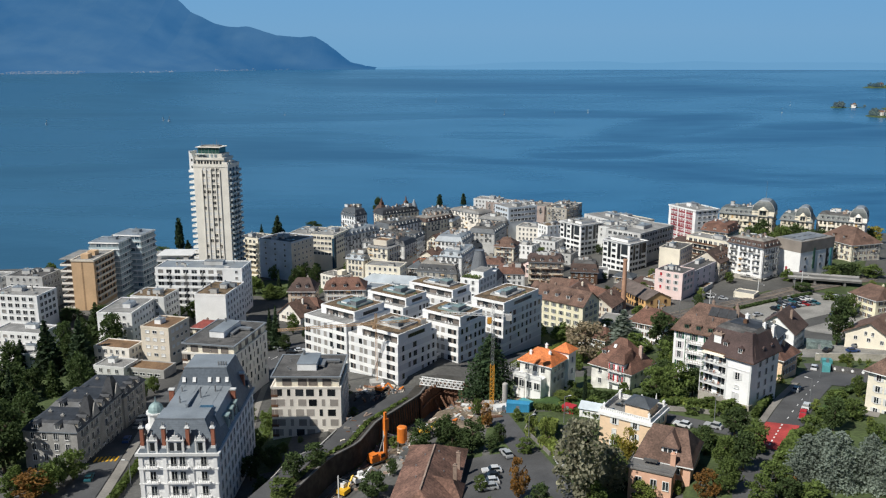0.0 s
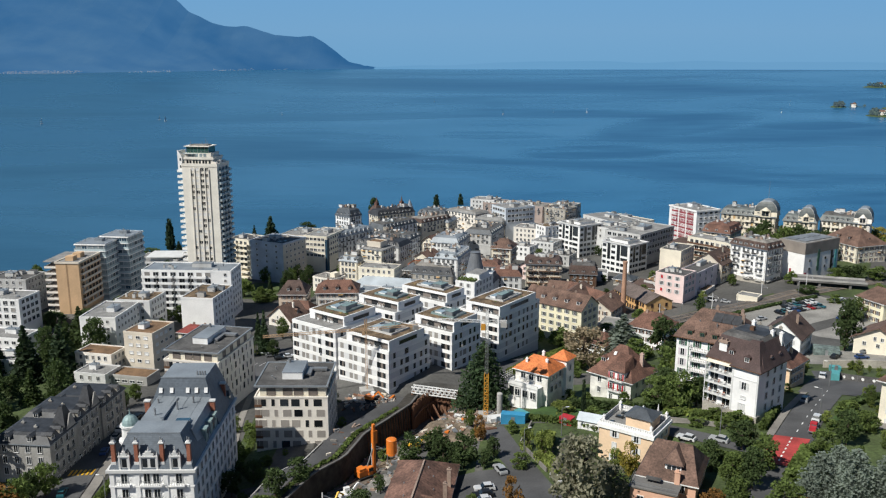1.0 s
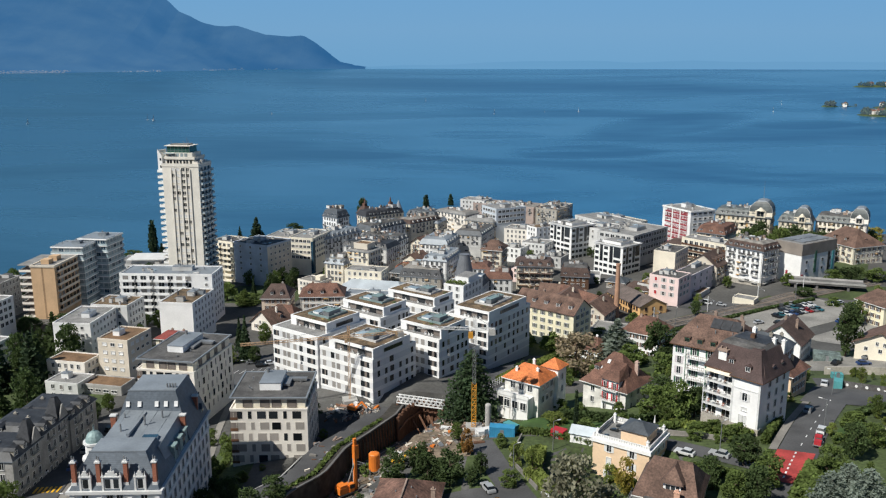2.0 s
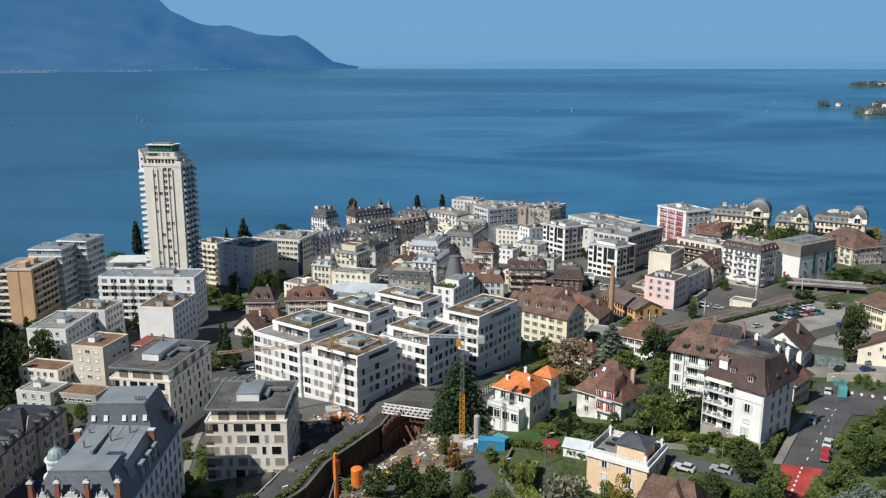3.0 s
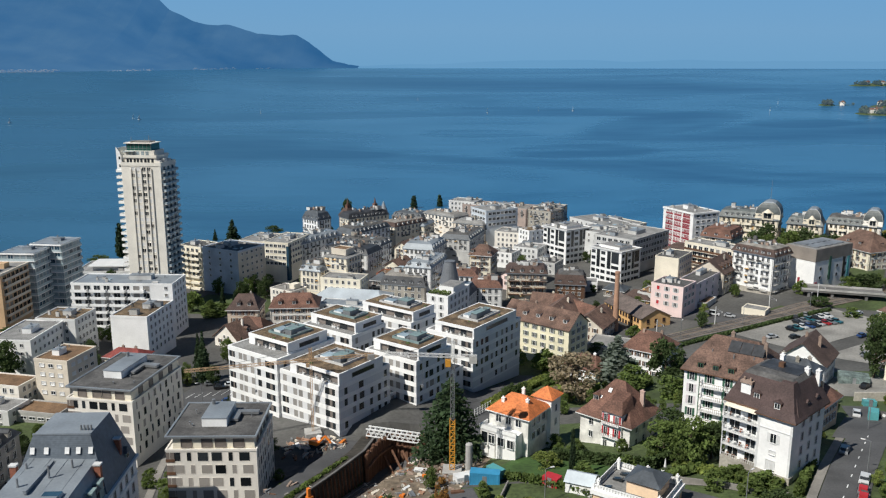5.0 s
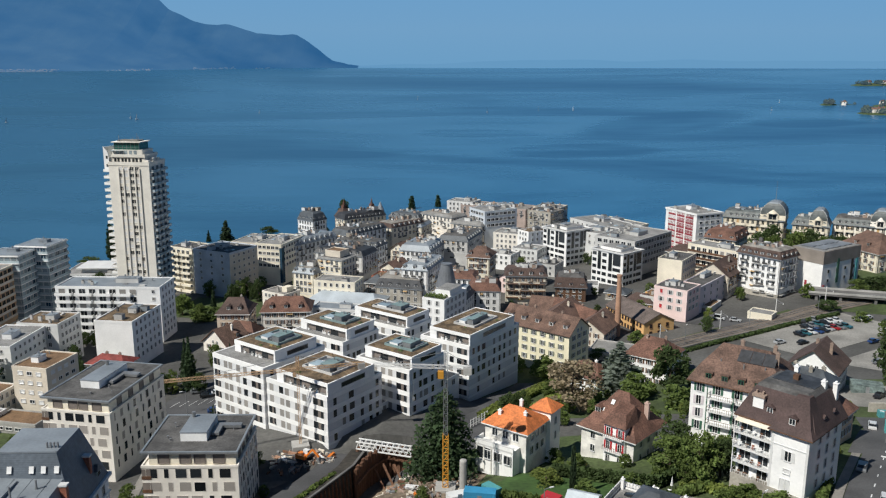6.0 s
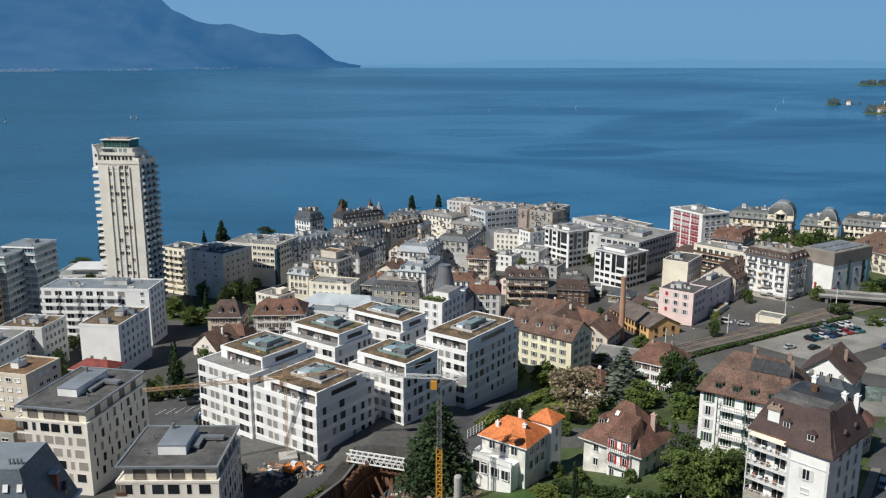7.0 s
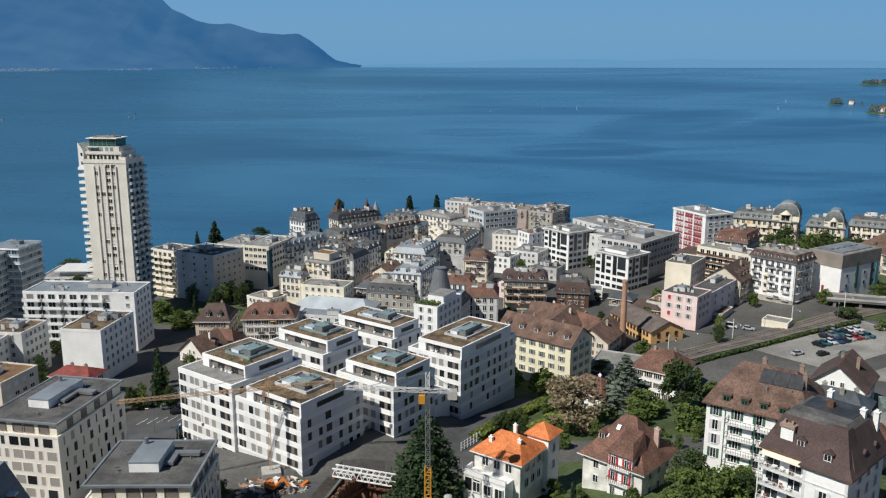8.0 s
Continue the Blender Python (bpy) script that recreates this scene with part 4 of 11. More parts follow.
    crown = Kit().box(-w / 2 + 1.6, w / 2 - 5.2, -d / 2 + 3.0, d / 2 - 3.4, z1 + 6.3, z1 + 9.3)
    for i in range(7):
        u = -w / 2 + 1.6 + (w - 6.8) * i / 6
        crown.box(u - 0.06, u + 0.06, -d / 2 + 2.9, -d / 2 + 3.0, z1 + 6.3, z1 + 9.3, 1)
    crown.box(-w / 2 + 1.6, w / 2 - 5.2, -d / 2 + 2.88, -d / 2 + 3.0, z1 + 7.1, z1 + 7.2, 1)
    part("crown", crown, [material("green_glass", (0.03, 0.12, 0.10), 0.10, spread=0.35), STEEL], t, "green glass crown")
    part("roof", Kit().box(-w / 2 + 0.6, w / 2 - 4.4, -d / 2 + 2.2, d / 2 - 2.8, z1 + 9.3, z1 + 9.6).box(-w / 2 + 2.4, w / 2 - 6.4, -d / 2 + 4.4, d / 2 - 4.6, z1 + 9.6, z1 + 10.1, 1), [PALE, GRAVEL], t)
    for u, v, h in ((-5.6, -3, 2.6), (-1, 0, 1.6), (0.4, 1, 3.2), (2.6, -2, 2.2)):
        part("aerial", Kit().tube(u, v, z1 + 9.6, z1 + 9.6 + h, 0.16, 0.07, 6), STEEL, t)
    for u in (-6.6, -5.2, -3.4, -2.0, -0.4, 1.4, 2.8, 4.6):
        part("terrace_window", Kit().box(u - 0.5, u + 0.5, -d / 2 + 1.74, -d / 2 + 1.8, z1 + 1.0, z1 + 2.9), GLASS, t)
    for u in (-5.8, -4.0, -2.2, 0.0, 2.0):
        part("terrace_window", Kit().box(u - 0.7, u + 0.7, -d / 2 + 2.54, -d / 2 + 2.6, z1 + 4.3, z1 + 6.0), SEA_GLASS, t)
    part("canopy", Kit().box(-w / 2 + 0.6, -w / 2 + 5.6, -d / 2 + 0.9, -d / 2 + 2.7, z1 + 5.9, z1 + 6.05), SEA_GLASS, t, "glass canopy over the terrace")


apartment_tower()


def slab_block():
    """Long white slab with balconies along its whole front."""
    w, d, z1, fh, n = 40, 15, 26.4, 2.85, 8
    x, y = corner(-91, 360.3, -3, w, d)
    b = flat_block("apartment_building", x, y, -3, w, d, z1, n, WHITE, "long white apartment slab with stacked balconies and grey metal roof", fh, ZINC, {"R": 4, "B": 8}, (1.2, 1.5), blind=0.3, mats=[WHITE_PAINT, GLASS, BLIND, GLASS], unit=True, seed=5)
    z0 = z1 - n * fh
    balconies(b, w, d, z0, n, fh, "F", (-16.5, -9.0, -1.5, 6.0), 6.4, 1.6, [LIGHT_GREY, WHITE])
    windows(b, w, d, z0, n, fh, {"F": 10}, (2.4, 2.0), "plain", [WHITE_PAINT, GLASS, BLIND, GLASS], 0.25, seed=8, blind=0.35, margin=0.6, skip=lambda s, i, j: j > 7)
    windows(b, w, d, z0, n, fh, {"F": 10}, (1.1, 1.2), "plain", [WHITE_PAINT, GLASS, BLIND, GLASS], 0.9, seed=8, blind=0.3, margin=0.6, skip=lambda s, i, j: j < 9)


slab_block()


def ochre_block():
    w, d, z1, fh, n = 10.7, 21.4, 27.7, 2.95, 8
    x, y = corner(-162.3, 370.8, -3, w, d)
    b = flat_block("apartment_building", x, y, -3, w, d, z1, n, OCHRE, "ochre clad apartment block with brown balcony bands", fh, ROOF_PALE, seed=2, over=0.25, bands=BEIGE, unit=False)
    z0 = z1 - n * fh
    # proud strip of darker ochre, painting the shade in the front's groove
    part("recess", Kit().box(-0.6, 0.2, -d / 2 - 0.03, -d / 2 + 0.1, 2, z1 - 0.5), material("dark_ochre", (0.36, 0.23, 0.13), 0.8), b)
    balconies(b, w, d, z0, n, fh, "R", (-0.2,), d - 3.0, 1.0, [OCHRE, BEIGE])
    windows(b, w, d, z0, n, fh, {"R": 6}, (2.2, 1.9), "plain", [OCHRE, GLASS, BLIND, GLASS], 0.3, seed=4, blind=0.2)
    balconies(b, w, d, z0, n, fh, "L", (-4.6, 5.0), 9.0, 6.0, [TAUPE, PALE])
    part("balcony_wall", Kit().box(-w / 2 - 3.2, -w / 2, -d / 2 + 2.0, d / 2 - 1, 2, z1 - 0.5), TAUPE, b)
    part("roof_overhang", Kit().box(-w / 2 - 6.2, -w / 2 - 0.3, -d / 2 + 1.0, d / 2, z1 - 0.1, z1 + 0.3), ROOF_PALE, b)
    for v in (-5.5, 1.5):
        part("roof_hut", Kit().box(-2.2, 1.4, v - 2, v + 2, z1, z1 + 2.2), OCHRE, b)
    windows(b, w, d, z0, n, fh, {"L": 5}, (2.2, 1.9), "plain", [OCHRE, GLASS, BLIND, GLASS], 0.3, seed=4)


ochre_block()




BALCONY_GLASS = material("frosted_balcony_glass", (0.46, 0.55, 0.58), 0.3, spread=0.06, random_tint=0.1)


def banded_glass_block(nx, ny, rot, w, d, z1, n, label, seed):
    fh = 3.0
    x, y = corner(nx, ny, rot, w, d)
    b = thing("apartment_building", pose(x, y, 0, 0, 0, rot), label, "apartment building")
    part("wall", Kit().box(-w / 2, w / 2, -d / 2, d / 2, 0, z1), SEA_GLASS, b)
    for i in range(n + 1):
        z = z1 - i * fh
        part("balcony_band", ring(Kit(), w, d, z - 0.06, z + (0.2 if i == 0 else 0.9), 0.42, 0.06), WHITE if i == 0 else BALCONY_GLASS, b)
        part("slab", Kit().box(-w / 2 - 0.5, w / 2 + 0.5, -d / 2 - 0.5, d / 2 + 0.5, z - 0.42, z - 0.06), WHITE, b)
    part("roof", Kit().box(-w / 2, w / 2, -d / 2, d / 2, z1, z1 + 0.2), ZINC, b)
    windows(b, w, d, z1 - n * fh, n, fh, {"F": 5, "R": 5, "L": 4, "B": 4}, (2.2, 2.3), "plain", [LIGHT_GREY, GLASS_BLUE, SEA_GLASS, GLASS], 0.1, seed=seed, blind=0.75, margin=0.4)
    roof_unit(b, 1, 1, z1 + 0.2, 4, 3, 1.2, ZINC)
    vents(b, random.Random(seed), w, d, z1 + 0.2, 6)


banded_glass_block(-158.6, 392.0, -4, 14.5, 14, 31.6, 10, "grey banded apartment block with glass balcony fronts", 1)
banded_glass_block(-152.2, 404.0, -8, 14, 15, 32.8, 11, "taller grey banded apartment block with glass balcony fronts", 2)


def plain_town_block(nx, ny, rot, w, d, z1, n, wall, label, roof, cols, name="apartment_building", **more):
    x, y = corner(nx, ny, rot, w, d)
    return flat_block(name, x, y, rot, w, d, z1, n, wall, label, roof=roof, cols=cols, **more)


SLATE_WALL = material("blue_grey_render", (0.58, 0.63, 0.70), 0.85, spread=0.06, stain=0.2)
WP = [WHITE_PAINT, GLASS, BLIND, BROWN_WOOD]
plain_town_block(-90.0, 327.2, -8, 13.6, 21.0, 23.4, 6, WHITE, "white block with a blank gable and mossy flat roof", GREEN_ROOF, {"R": 6, "B": 3, "L": 4}, seed=11, mats=WP)
plain_town_block(-123.0, 310.9, -4, 14.2, 22, 20.5, 6, WHITE, "white six-storey block with small square windows", ROOF_PALE, {"F": 3, "R": 7, "L": 5}, size=(1.0, 1.1), seed=12, mats=WP)
plain_town_block(-117.0, 331.5, -8, 15, 14, 21.2, 6, LIGHT_GREY, "pale grey block with a mossy flat roof", GREEN_ROOF, {"R": 5, "F": 3}, seed=13, mats=WP)
SLATE_BLOCK = plain_town_block(-81.1, 428.3, -28, 22, 19.5, 23.9, 7, SLATE_WALL, "blue-grey apartment block with dark flat roof", BITUMEN, {"F": 3, "R": 5}, size=(1.1, 1.1), fh=2.95, seed=14, mats=WP)
# thin sheet that gives the right side a beige colour
part("side_cladding", Kit().box(11.0, 11.018, -9.7, 9.7, 2, 23.4), BEIGE, SLATE_BLOCK, "beige side wall")
b = plain_town_block(-101.0, 438.5, -28, 14.0, 13.0, 23.6, 7, CREAM, "cream block with curved stacked balconies", BITUMEN, {"F": 4, "L": 4}, size=(1.6, 2.0), sill=0.2, fh=2.95, seed=15, mats=WP, plain=True)
balconies(b, 14, 13, 23.6 - 7 * 2.95, 7, 2.95, "F", (-3.4, 3.4), 6.0, 1.5, [CREAM, CREAM])
b = plain_town_block(-61.5, 451.3, -18, 14, 25, 22.8, 6, CREAM, "cream office block with glazed stair corner", ROOF_PALE, {"F": 5, "R": 8}, size=(1.7, 1.4), fh=3.0, seed=16, mats=WP, plain=True)
part("stair_glazing", Kit().box(6.0, 7.25, -12.75, -10.0, 4, 21.5), GLASS_BLUE, b)
plain_town_block(-76, 470, -18, 16, 22, 19.5, 5, BEIGE, "low beige block with cluttered pale roof", ROOF_PALE, {"F": 5, "R": 6}, fh=3.0, seed=17, mats=WP)
plain_town_block(-100.1, 285.7, -14, 11.5, 14, 22.5, 5, BEIGE, "weathered beige block with brown flat roof", ROOF_BROWN, {"F": 3, "R": 4}, size=(1.5, 1.0), blind=0.6, seed=18, mats=[WHITE_PAINT, GLASS, WHITE_PAINT, GLASS])
plain_town_block(-172, 335, -8, 22, 14, 20.5, 5, WHITE, "white apartment block with balcony recesses", ROOF_PALE, {"F": 6, "R": 4}, size=(1.8, 1.6), seed=19, mats=WP)
plain_town_block(-186, 369, -6, 18, 15.2, 20.0, 6, GREY_WALL, "grey apartment block with cluttered roof", BITUMEN, {"F": 5, "R": 5}, seed=20, mats=WP)
plain_town_block(-207, 371, -5, 16, 12, 19.0, 6, LIGHT_GREY, "light grey apartment block by the lake", ROOF_PALE, {"F": 5, "R": 4}, seed=21, mats=WP)
plain_town_block(-225, 345, -8, 20, 16, 18.0, 5, WHITE, "white apartment block among trees", ROOF_PALE, {"F": 6, "R": 4}, seed=22, mats=WP)
plain_town_block(-156, 303, -10, 21, 11, 14.6, 3, WHITE, "low white building with flat pale roof", ROOF_PALE, {"F": 6, "R": 3}, size=(1.6, 1.2), seed=23, mats=WP)
plain_town_block(-150, 288, -10, 17, 10, 11.5, 2, WHITE, "white two-storey building with flat roof", ROOF_PALE, {"F": 5, "R": 3}, seed=24, mats=WP)
plain_town_block(-114, 283, -13, 14.5, 9, 15.6, 3, PALE, "low building with a rusty brown flat roof", ROOF_BROWN, {"F": 5, "R": 3}, seed=25, mats=WP, unit=False)
plain_town_block(-112, 272, -13, 12, 9, 12.5, 2, LIGHT_GREY, "small annex with roof ducts and pale blue panels", ROOF_PALE, {"F": 3, "R": 3}, seed=26, mats=WP)
plain_town_block(-98, 272, -13, 14, 8, 11.5, 1, CONCRETE, "low concrete annex with strip windows", ROOF_BROWN, {"F": 4}, size=(2.0, 0.8), seed=27, mats=WP, unit=False)
b = plain_town_block(-128, 452, 2, 40, 24, 8.5, 2, LIGHT_GREY, "low wide lakeside pavilion with grey roof terraces", ROOF_PALE, {"F": 8}, size=(2.5, 1.6), seed=28, mats=WP)
part("roof_terrace", Kit().box(-12, 4, -8, 4, 8.6, 10.8).box(-14, 6, -10, 6, 10.8, 11.3), LIGHT_GREY, b)
tiled_house("house", -92.5, 314.5, -14, 13, 8, 14.5, 17.0, 3, CREAM, "old house with a red sheet roof", roof=RED_ROOF, ridge=0.5, cols={"F": 4, "R": 2}, mats=WP, chimneys=((-0.2, 0.1), (0.25, 0.1)))


# ---------------------------------------------------------------- pale twin blocks with set-back attic
SCREEN = material("taupe_screens", (0.36, 0.33, 0.30), 0.8, spread=0.05, random_tint=0.12)


def pale_block(nx, ny, rot, w, d, ztop, floors, seed, label):
    """Pale stone block: staggered tall windows, half with grey screens; set-back attic under a wide flat roof."""
    fh, attic = 2.95, 2.7
    zb = ztop - attic - 0.3
    x, y = corner(nx, ny, rot, w, d)
    base = min(land(x + a * w / 2, y + c * d / 2) for a in (-1, 1) for c in (-1, 1)) - 1.5
    b = thing("apartment_building", pose(x, y, 0, 0, 0, rot), label, "apartment building")
    part("wall", Kit().box(-w / 2, w / 2, -d / 2, d / 2, base, zb), PALE, b)
    part("parapet", ring(Kit(), w, d, zb - 0.25, zb + 0.25, 0.12, 0.35), PALE, b)
    part("attic_wall", Kit().box(-w / 2 + 1.4, w / 2 - 0.5, -d / 2 + 0.6, d / 2 - 0.5, zb, zb + attic), CREAM, b)
    part("roof", Kit().box(-w / 2 - 0.1, w / 2 + 0.1, -d / 2 - 0.1, d / 2 + 0.1, zb + attic, ztop, 1, 0), [BITUMEN, STEEL], b)
    part("roof_edge", ring(Kit(), w, d, ztop, ztop + 0.18, 0.1, 0.4), ZINC, b)
    rnd = random.Random(seed)
    mats = [PALE, GLASS, SCREEN, GREEN_PAINT]
    for side, n in (("F", 6), ("R", 8)):
        length = (w if side in "FB" else d) - 1.6
        out = d / 2 if side in "FB" else w / 2
        turn = {"F": 0, "R": 90, "B": 180, "L": 270}[side]
        for i in range(floors):
            for j in range(n):
                narrow = (j % 3 == 1) if side == "F" else j % 2 == 0
                ww = (0.9 if narrow else 2.2) if side == "F" else (0.6 if narrow else 1.15)
                st = "flush_blind" if (i > 0 or side == "R") and rnd.random() < (0.85 if side == "F" else 0.22) else "flush"
                me = shared(("pale", ww, st), lambda: window_mesh(ww, 2.0, st).mesh("window", mats))
                ob = new("window", me)
                ob.parent = b
                u = (j + 0.5) / n * length - length / 2 + (0.35 if i % 2 else -0.35)
                ob.matrix_local = pose(0, 0, 0, 0, 0, turn) @ pose(u, -out, zb - (i + 1) * fh + 0.45)
    for side, spots, out, ww in (("F", (-0.55, -0.1, 0.2, 0.6), d / 2 - 0.6, 2.2), ("R", (-0.6, -0.2, 0.2, 0.6), w / 2 - 0.5, 1.8)):
        turn = 0 if side == "F" else 90
        for u in spots:
            me = shared(("attic", ww), lambda: window_mesh(ww, 1.8, "open").mesh("attic_window", [TAUPE, TAUPE, TAUPE, GLASS]))
            ob = new("attic_window", me)
            ob.parent = b
            ob.matrix_local = pose(0, 0, 0, 0, 0, turn) @ pose(u * (w if side == "F" else d) / 2, -out, zb + 0.5)
    for i in range(floors - 1):
        # dark panel on the wall stands in for the open recess's shade
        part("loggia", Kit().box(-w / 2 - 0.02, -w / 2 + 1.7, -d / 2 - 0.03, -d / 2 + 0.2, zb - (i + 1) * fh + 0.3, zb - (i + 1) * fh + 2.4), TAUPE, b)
        part("loggia_parapet", Kit().box(-w / 2 - 0.1, -w / 2 + 1.8, -d / 2 - 0.12, -d / 2 - 0.02, zb - (i + 1) * fh + 0.2, zb - (i + 1) * fh + 0.9), BROWN_WOOD, b)
    k = Kit().box(-w * 0.16, w * 0.12, -d * 0.22, d * 0.28, ztop + 0.02, ztop + 1.9, 0, 1)
    k.box(-w * 0.16 - 0.1, w * 0.12 + 0.1, -d * 0.22 - 0.1, d * 0.28 + 0.1, ztop + 1.9, ztop + 2.05, 1)
    part("roof_unit", k, [WHITE_PAINT, ZINC], b, "white plant room with metal top")
    duct = Kit().box(w * 0.14, w * 0.22, -d * 0.1, d * 0.18, ztop + 0.3, ztop + 0.9).box(w * 0.22, w * 0.42, d * 0.10, d * 0.18, ztop + 0.3, ztop + 0.9)
    part("duct", duct, STEEL, b)
    part("flue", Kit().tube(-w * 0.12, d * 0.2, ztop + 2.0, ztop + 3.2, 0.4, 0.4, 8), STEEL, b)
    vents(b, rnd, w, d, ztop, 7)
    return b


pale_block(-64.4, 240.5, -11, 17.6, 25.0, 31.8, 5, 31, "pale stone apartment block with staggered screened windows")
pale_block(-28.2, 212.3, 0, 19.2, 18.0, 33.0, 6, 32, "pale stone apartment block with grey window screens and dark flat roof")


# ---------------------------------------------------------------- grand hotel with slate roofs
HOTEL_SLATE = material("blue_grey_slate", (0.115, 0.140, 0.170), 0.55, spread=0.2, grain=1.5, stain=0.2, rows=0.9, row_dark=0.15)


# old grey stone, darkened for the trees' shade on the terrace
SHADED_STONE = material("grey_weathered_stone", (0.36, 0.35, 0.33), 0.9, spread=0.12, stain=0.3, bump=0.2)


def grand_hotel():
    w, d, zc, fh, n = 17.2, 37.0, 33.9, 3.5, 6
    x, y = corner(-49.3, 165.3, 1, w, d)
    h = thing("hotel", pose(x, y, 0, 0, 0, 1), "white belle epoque hotel with blue slate roofs and red brick chimneys", "hotel")
    base = 11.0
    f = -d / 2
    part("wall", Kit().box(-w / 2, w / 2, f, d / 2, base, zc), WHITE, h)
    part("cornice", ring(Kit(), w, d, zc - 0.45, zc + 0.15, 0.55, 0.9), LIGHT_GREY, h)
    part("string_course", ring(Kit(), w, d, zc - 3.6, zc - 3.3, 0.2, 0.4), WHITE, h)
    for u in (-w / 2 + 0.5, -2.9, 2.9, w / 2 - 0.5):
        part("pilaster", Kit().box(u - 0.45, u + 0.45, f - 0.22, f + 0.1, base, zc - 0.45), WHITE, h)
    windows(h, w, d, zc - n * fh, n, fh, {"R": 11, "L": 11, "B": 5}, (1.15, 2.1), "plain", [LIGHT_GREY, GLASS, BLIND, GLASS], 0.5, seed=41)
    for i in range(n):
        z = zc - (i + 1) * fh + 0.5
        for u in (-5.6, -0.95, 0.95, 5.6):
            me = shared(("hotelwin",), lambda: window_mesh(1.2, 2.2, "plain").mesh("window", [LIGHT_GREY, GLASS, BLIND, GLASS]))
            ob = new("window", me)
            ob.parent = h
            ob.matrix_local = pose(u, f, z)
        part("string_course", Kit().box(-w / 2 - 0.15, w / 2 + 0.15, f - 0.28, f - 0.02, z - 0.75, z - 0.5), WHITE, h)
        for u, bw in ((-5.6, 2.6), (0.0, 4.6), (5.6, 2.6)):
            me = shared(("hotelbal", bw), lambda: railing_balcony(bw, 0.9, False).box(-bw / 2, bw / 2, -0.9, 0, -0.3, 0, 0).mesh("balcony", [WHITE, STEEL]))
            ob = new("balcony", me)
            ob.parent = h
            ob.matrix_local = pose(u, f, z - 0.1)
    def slate_roof(y0, y1, zt, inset, name):
        a, c = w / 2 + 0.1, inset
        lo = [(-a, y0, zc), (a, y0, zc), (a, y1, zc), (-a, y1, zc)]
        hi = [(-a + c, y0 + c, zt), (a - c, y0 + c, zt), (a - c, y1 - c * 0.6, zt), (-a + c, y1 - c * 0.6, zt)]
        part(name, Kit().prism(lo, hi, 0, 1), [HOTEL_SLATE, ZINC], h)
        part("roof_cresting", Kit().box(-a + c - 0.1, a - c + 0.1, y0 + c - 0.1, y0 + c + 0.15, zt - 0.05, zt + 0.25), ZINC, h)
    slate_roof(f - 0.1, f + 11.5, zc + 6.6, 3.3, "slate_roof")
    slate_roof(d / 2 - 15.5, d / 2 + 0.1, zc + 10.2, 3.6, "slate_roof")
    k = Kit()
    k.prism([(-w / 2, f + 8, zc), (w / 2 - 0.2, f + 8, zc), (w / 2 - 0.2, f + 24, zc), (-w / 2, f + 24, zc)], [(-w / 2 + 3, f + 8, zc + 5.7), (w / 2 - 2.2, f + 8, zc + 5.3), (w / 2 - 2.2, f + 24, zc + 6.0), (-w / 2 + 3, f + 24, zc + 6.4)], 0)
    part("zinc_roof", k, ZINC, h, "seamed blue-grey zinc roof")
    for u in (-4.6, -1.6, 1.4, 4.4):
        part("roof_seam", Kit().beam((u, f + 11, zc + 5.60 - u * 0.03), (u, f + 23.5, zc + 6.22 - u * 0.03), 0.05), ZINC, h)
    part("roof_walk", Kit().box(-1.2, -0.6, f + 11.5, f + 22.5, zc + 5.9, zc + 6.5), ZINC, h)
    part("roof_light", Kit().box(2.2, 5.2, f + 10.2, f + 12.0, zc + 5.2, zc + 6.1, 0, 1), [LIGHT_GREY, GLASS_BLUE], h, "glazed roof light in a pale frame")
    for u, v, q in ((-3.2, 14.0, 1.4), (0.8, 17.0, 2.2), (3.4, 20.5, 1.5), (-4.4, 20.0, 1.2)):
        part("flue", Kit().tube(u, f + v, zc + 5.4, zc + 6.1 + q, 0.22, 0.18, 6), STEEL, h)
    for v in (f + 12.5, f + 16.5, f + 20.0):
        part("parapet_block", Kit().box(w / 2 - 1.6, w / 2 - 0.3, v - 0.9, v + 0.9, zc, zc + 3.4).box(w / 2 - 1.8, w / 2 - 0.1, v - 1.1, v + 1.1, zc + 3.4, zc + 3.7), COPPER, h)
    for u in (-7.7, -3.0, 2.2, 7.7):
        k = Kit().box(u - 0.5, u + 0.5, f + 0.4, f + 1.4, zc, zc + 1.6, 1).box(u - 0.38, u + 0.38, f + 0.48, f + 1.32, zc + 1.6, zc + 5.6, 0).box(u - 0.55, u + 0.55, f + 0.35, f + 1.45, zc + 5.6, zc + 5.9, 1).box(u - 0.3, u + 0.3, f + 0.6, f + 1.2, zc + 5.9, zc + 6.2, 1).tube(u - 0.2, f + 0.9, zc + 6.2, zc + 7.0, 0.14, 0.12, 6, 2).tube(u + 0.2, f + 0.9, zc + 6.2, zc + 6.8, 0.14, 0.12, 6, 2)
        part("chimney", k, [BRICK, LIGHT_GREY, STEEL], h, "red brick chimney on a pale base")
    for u, v in ((7.4, f + 21.5), (-7.4, f + 21.5), (7.2, d / 2 - 5)):
        k = Kit().box(u - 0.6, u + 0.6, v - 0.5, v + 0.5, zc, zc + 1.5, 1).box(u - 0.55, u + 0.55, v - 0.45, v + 0.45, zc + 1.5, zc + 6.0, 0).box(u - 0.7, u + 0.7, v - 0.6, v + 0.6, zc + 6.0, zc + 6.3, 1)
        part("chimney", k, [BRICK, LIGHT_GREY], h, "red brick chimney on a pale base")
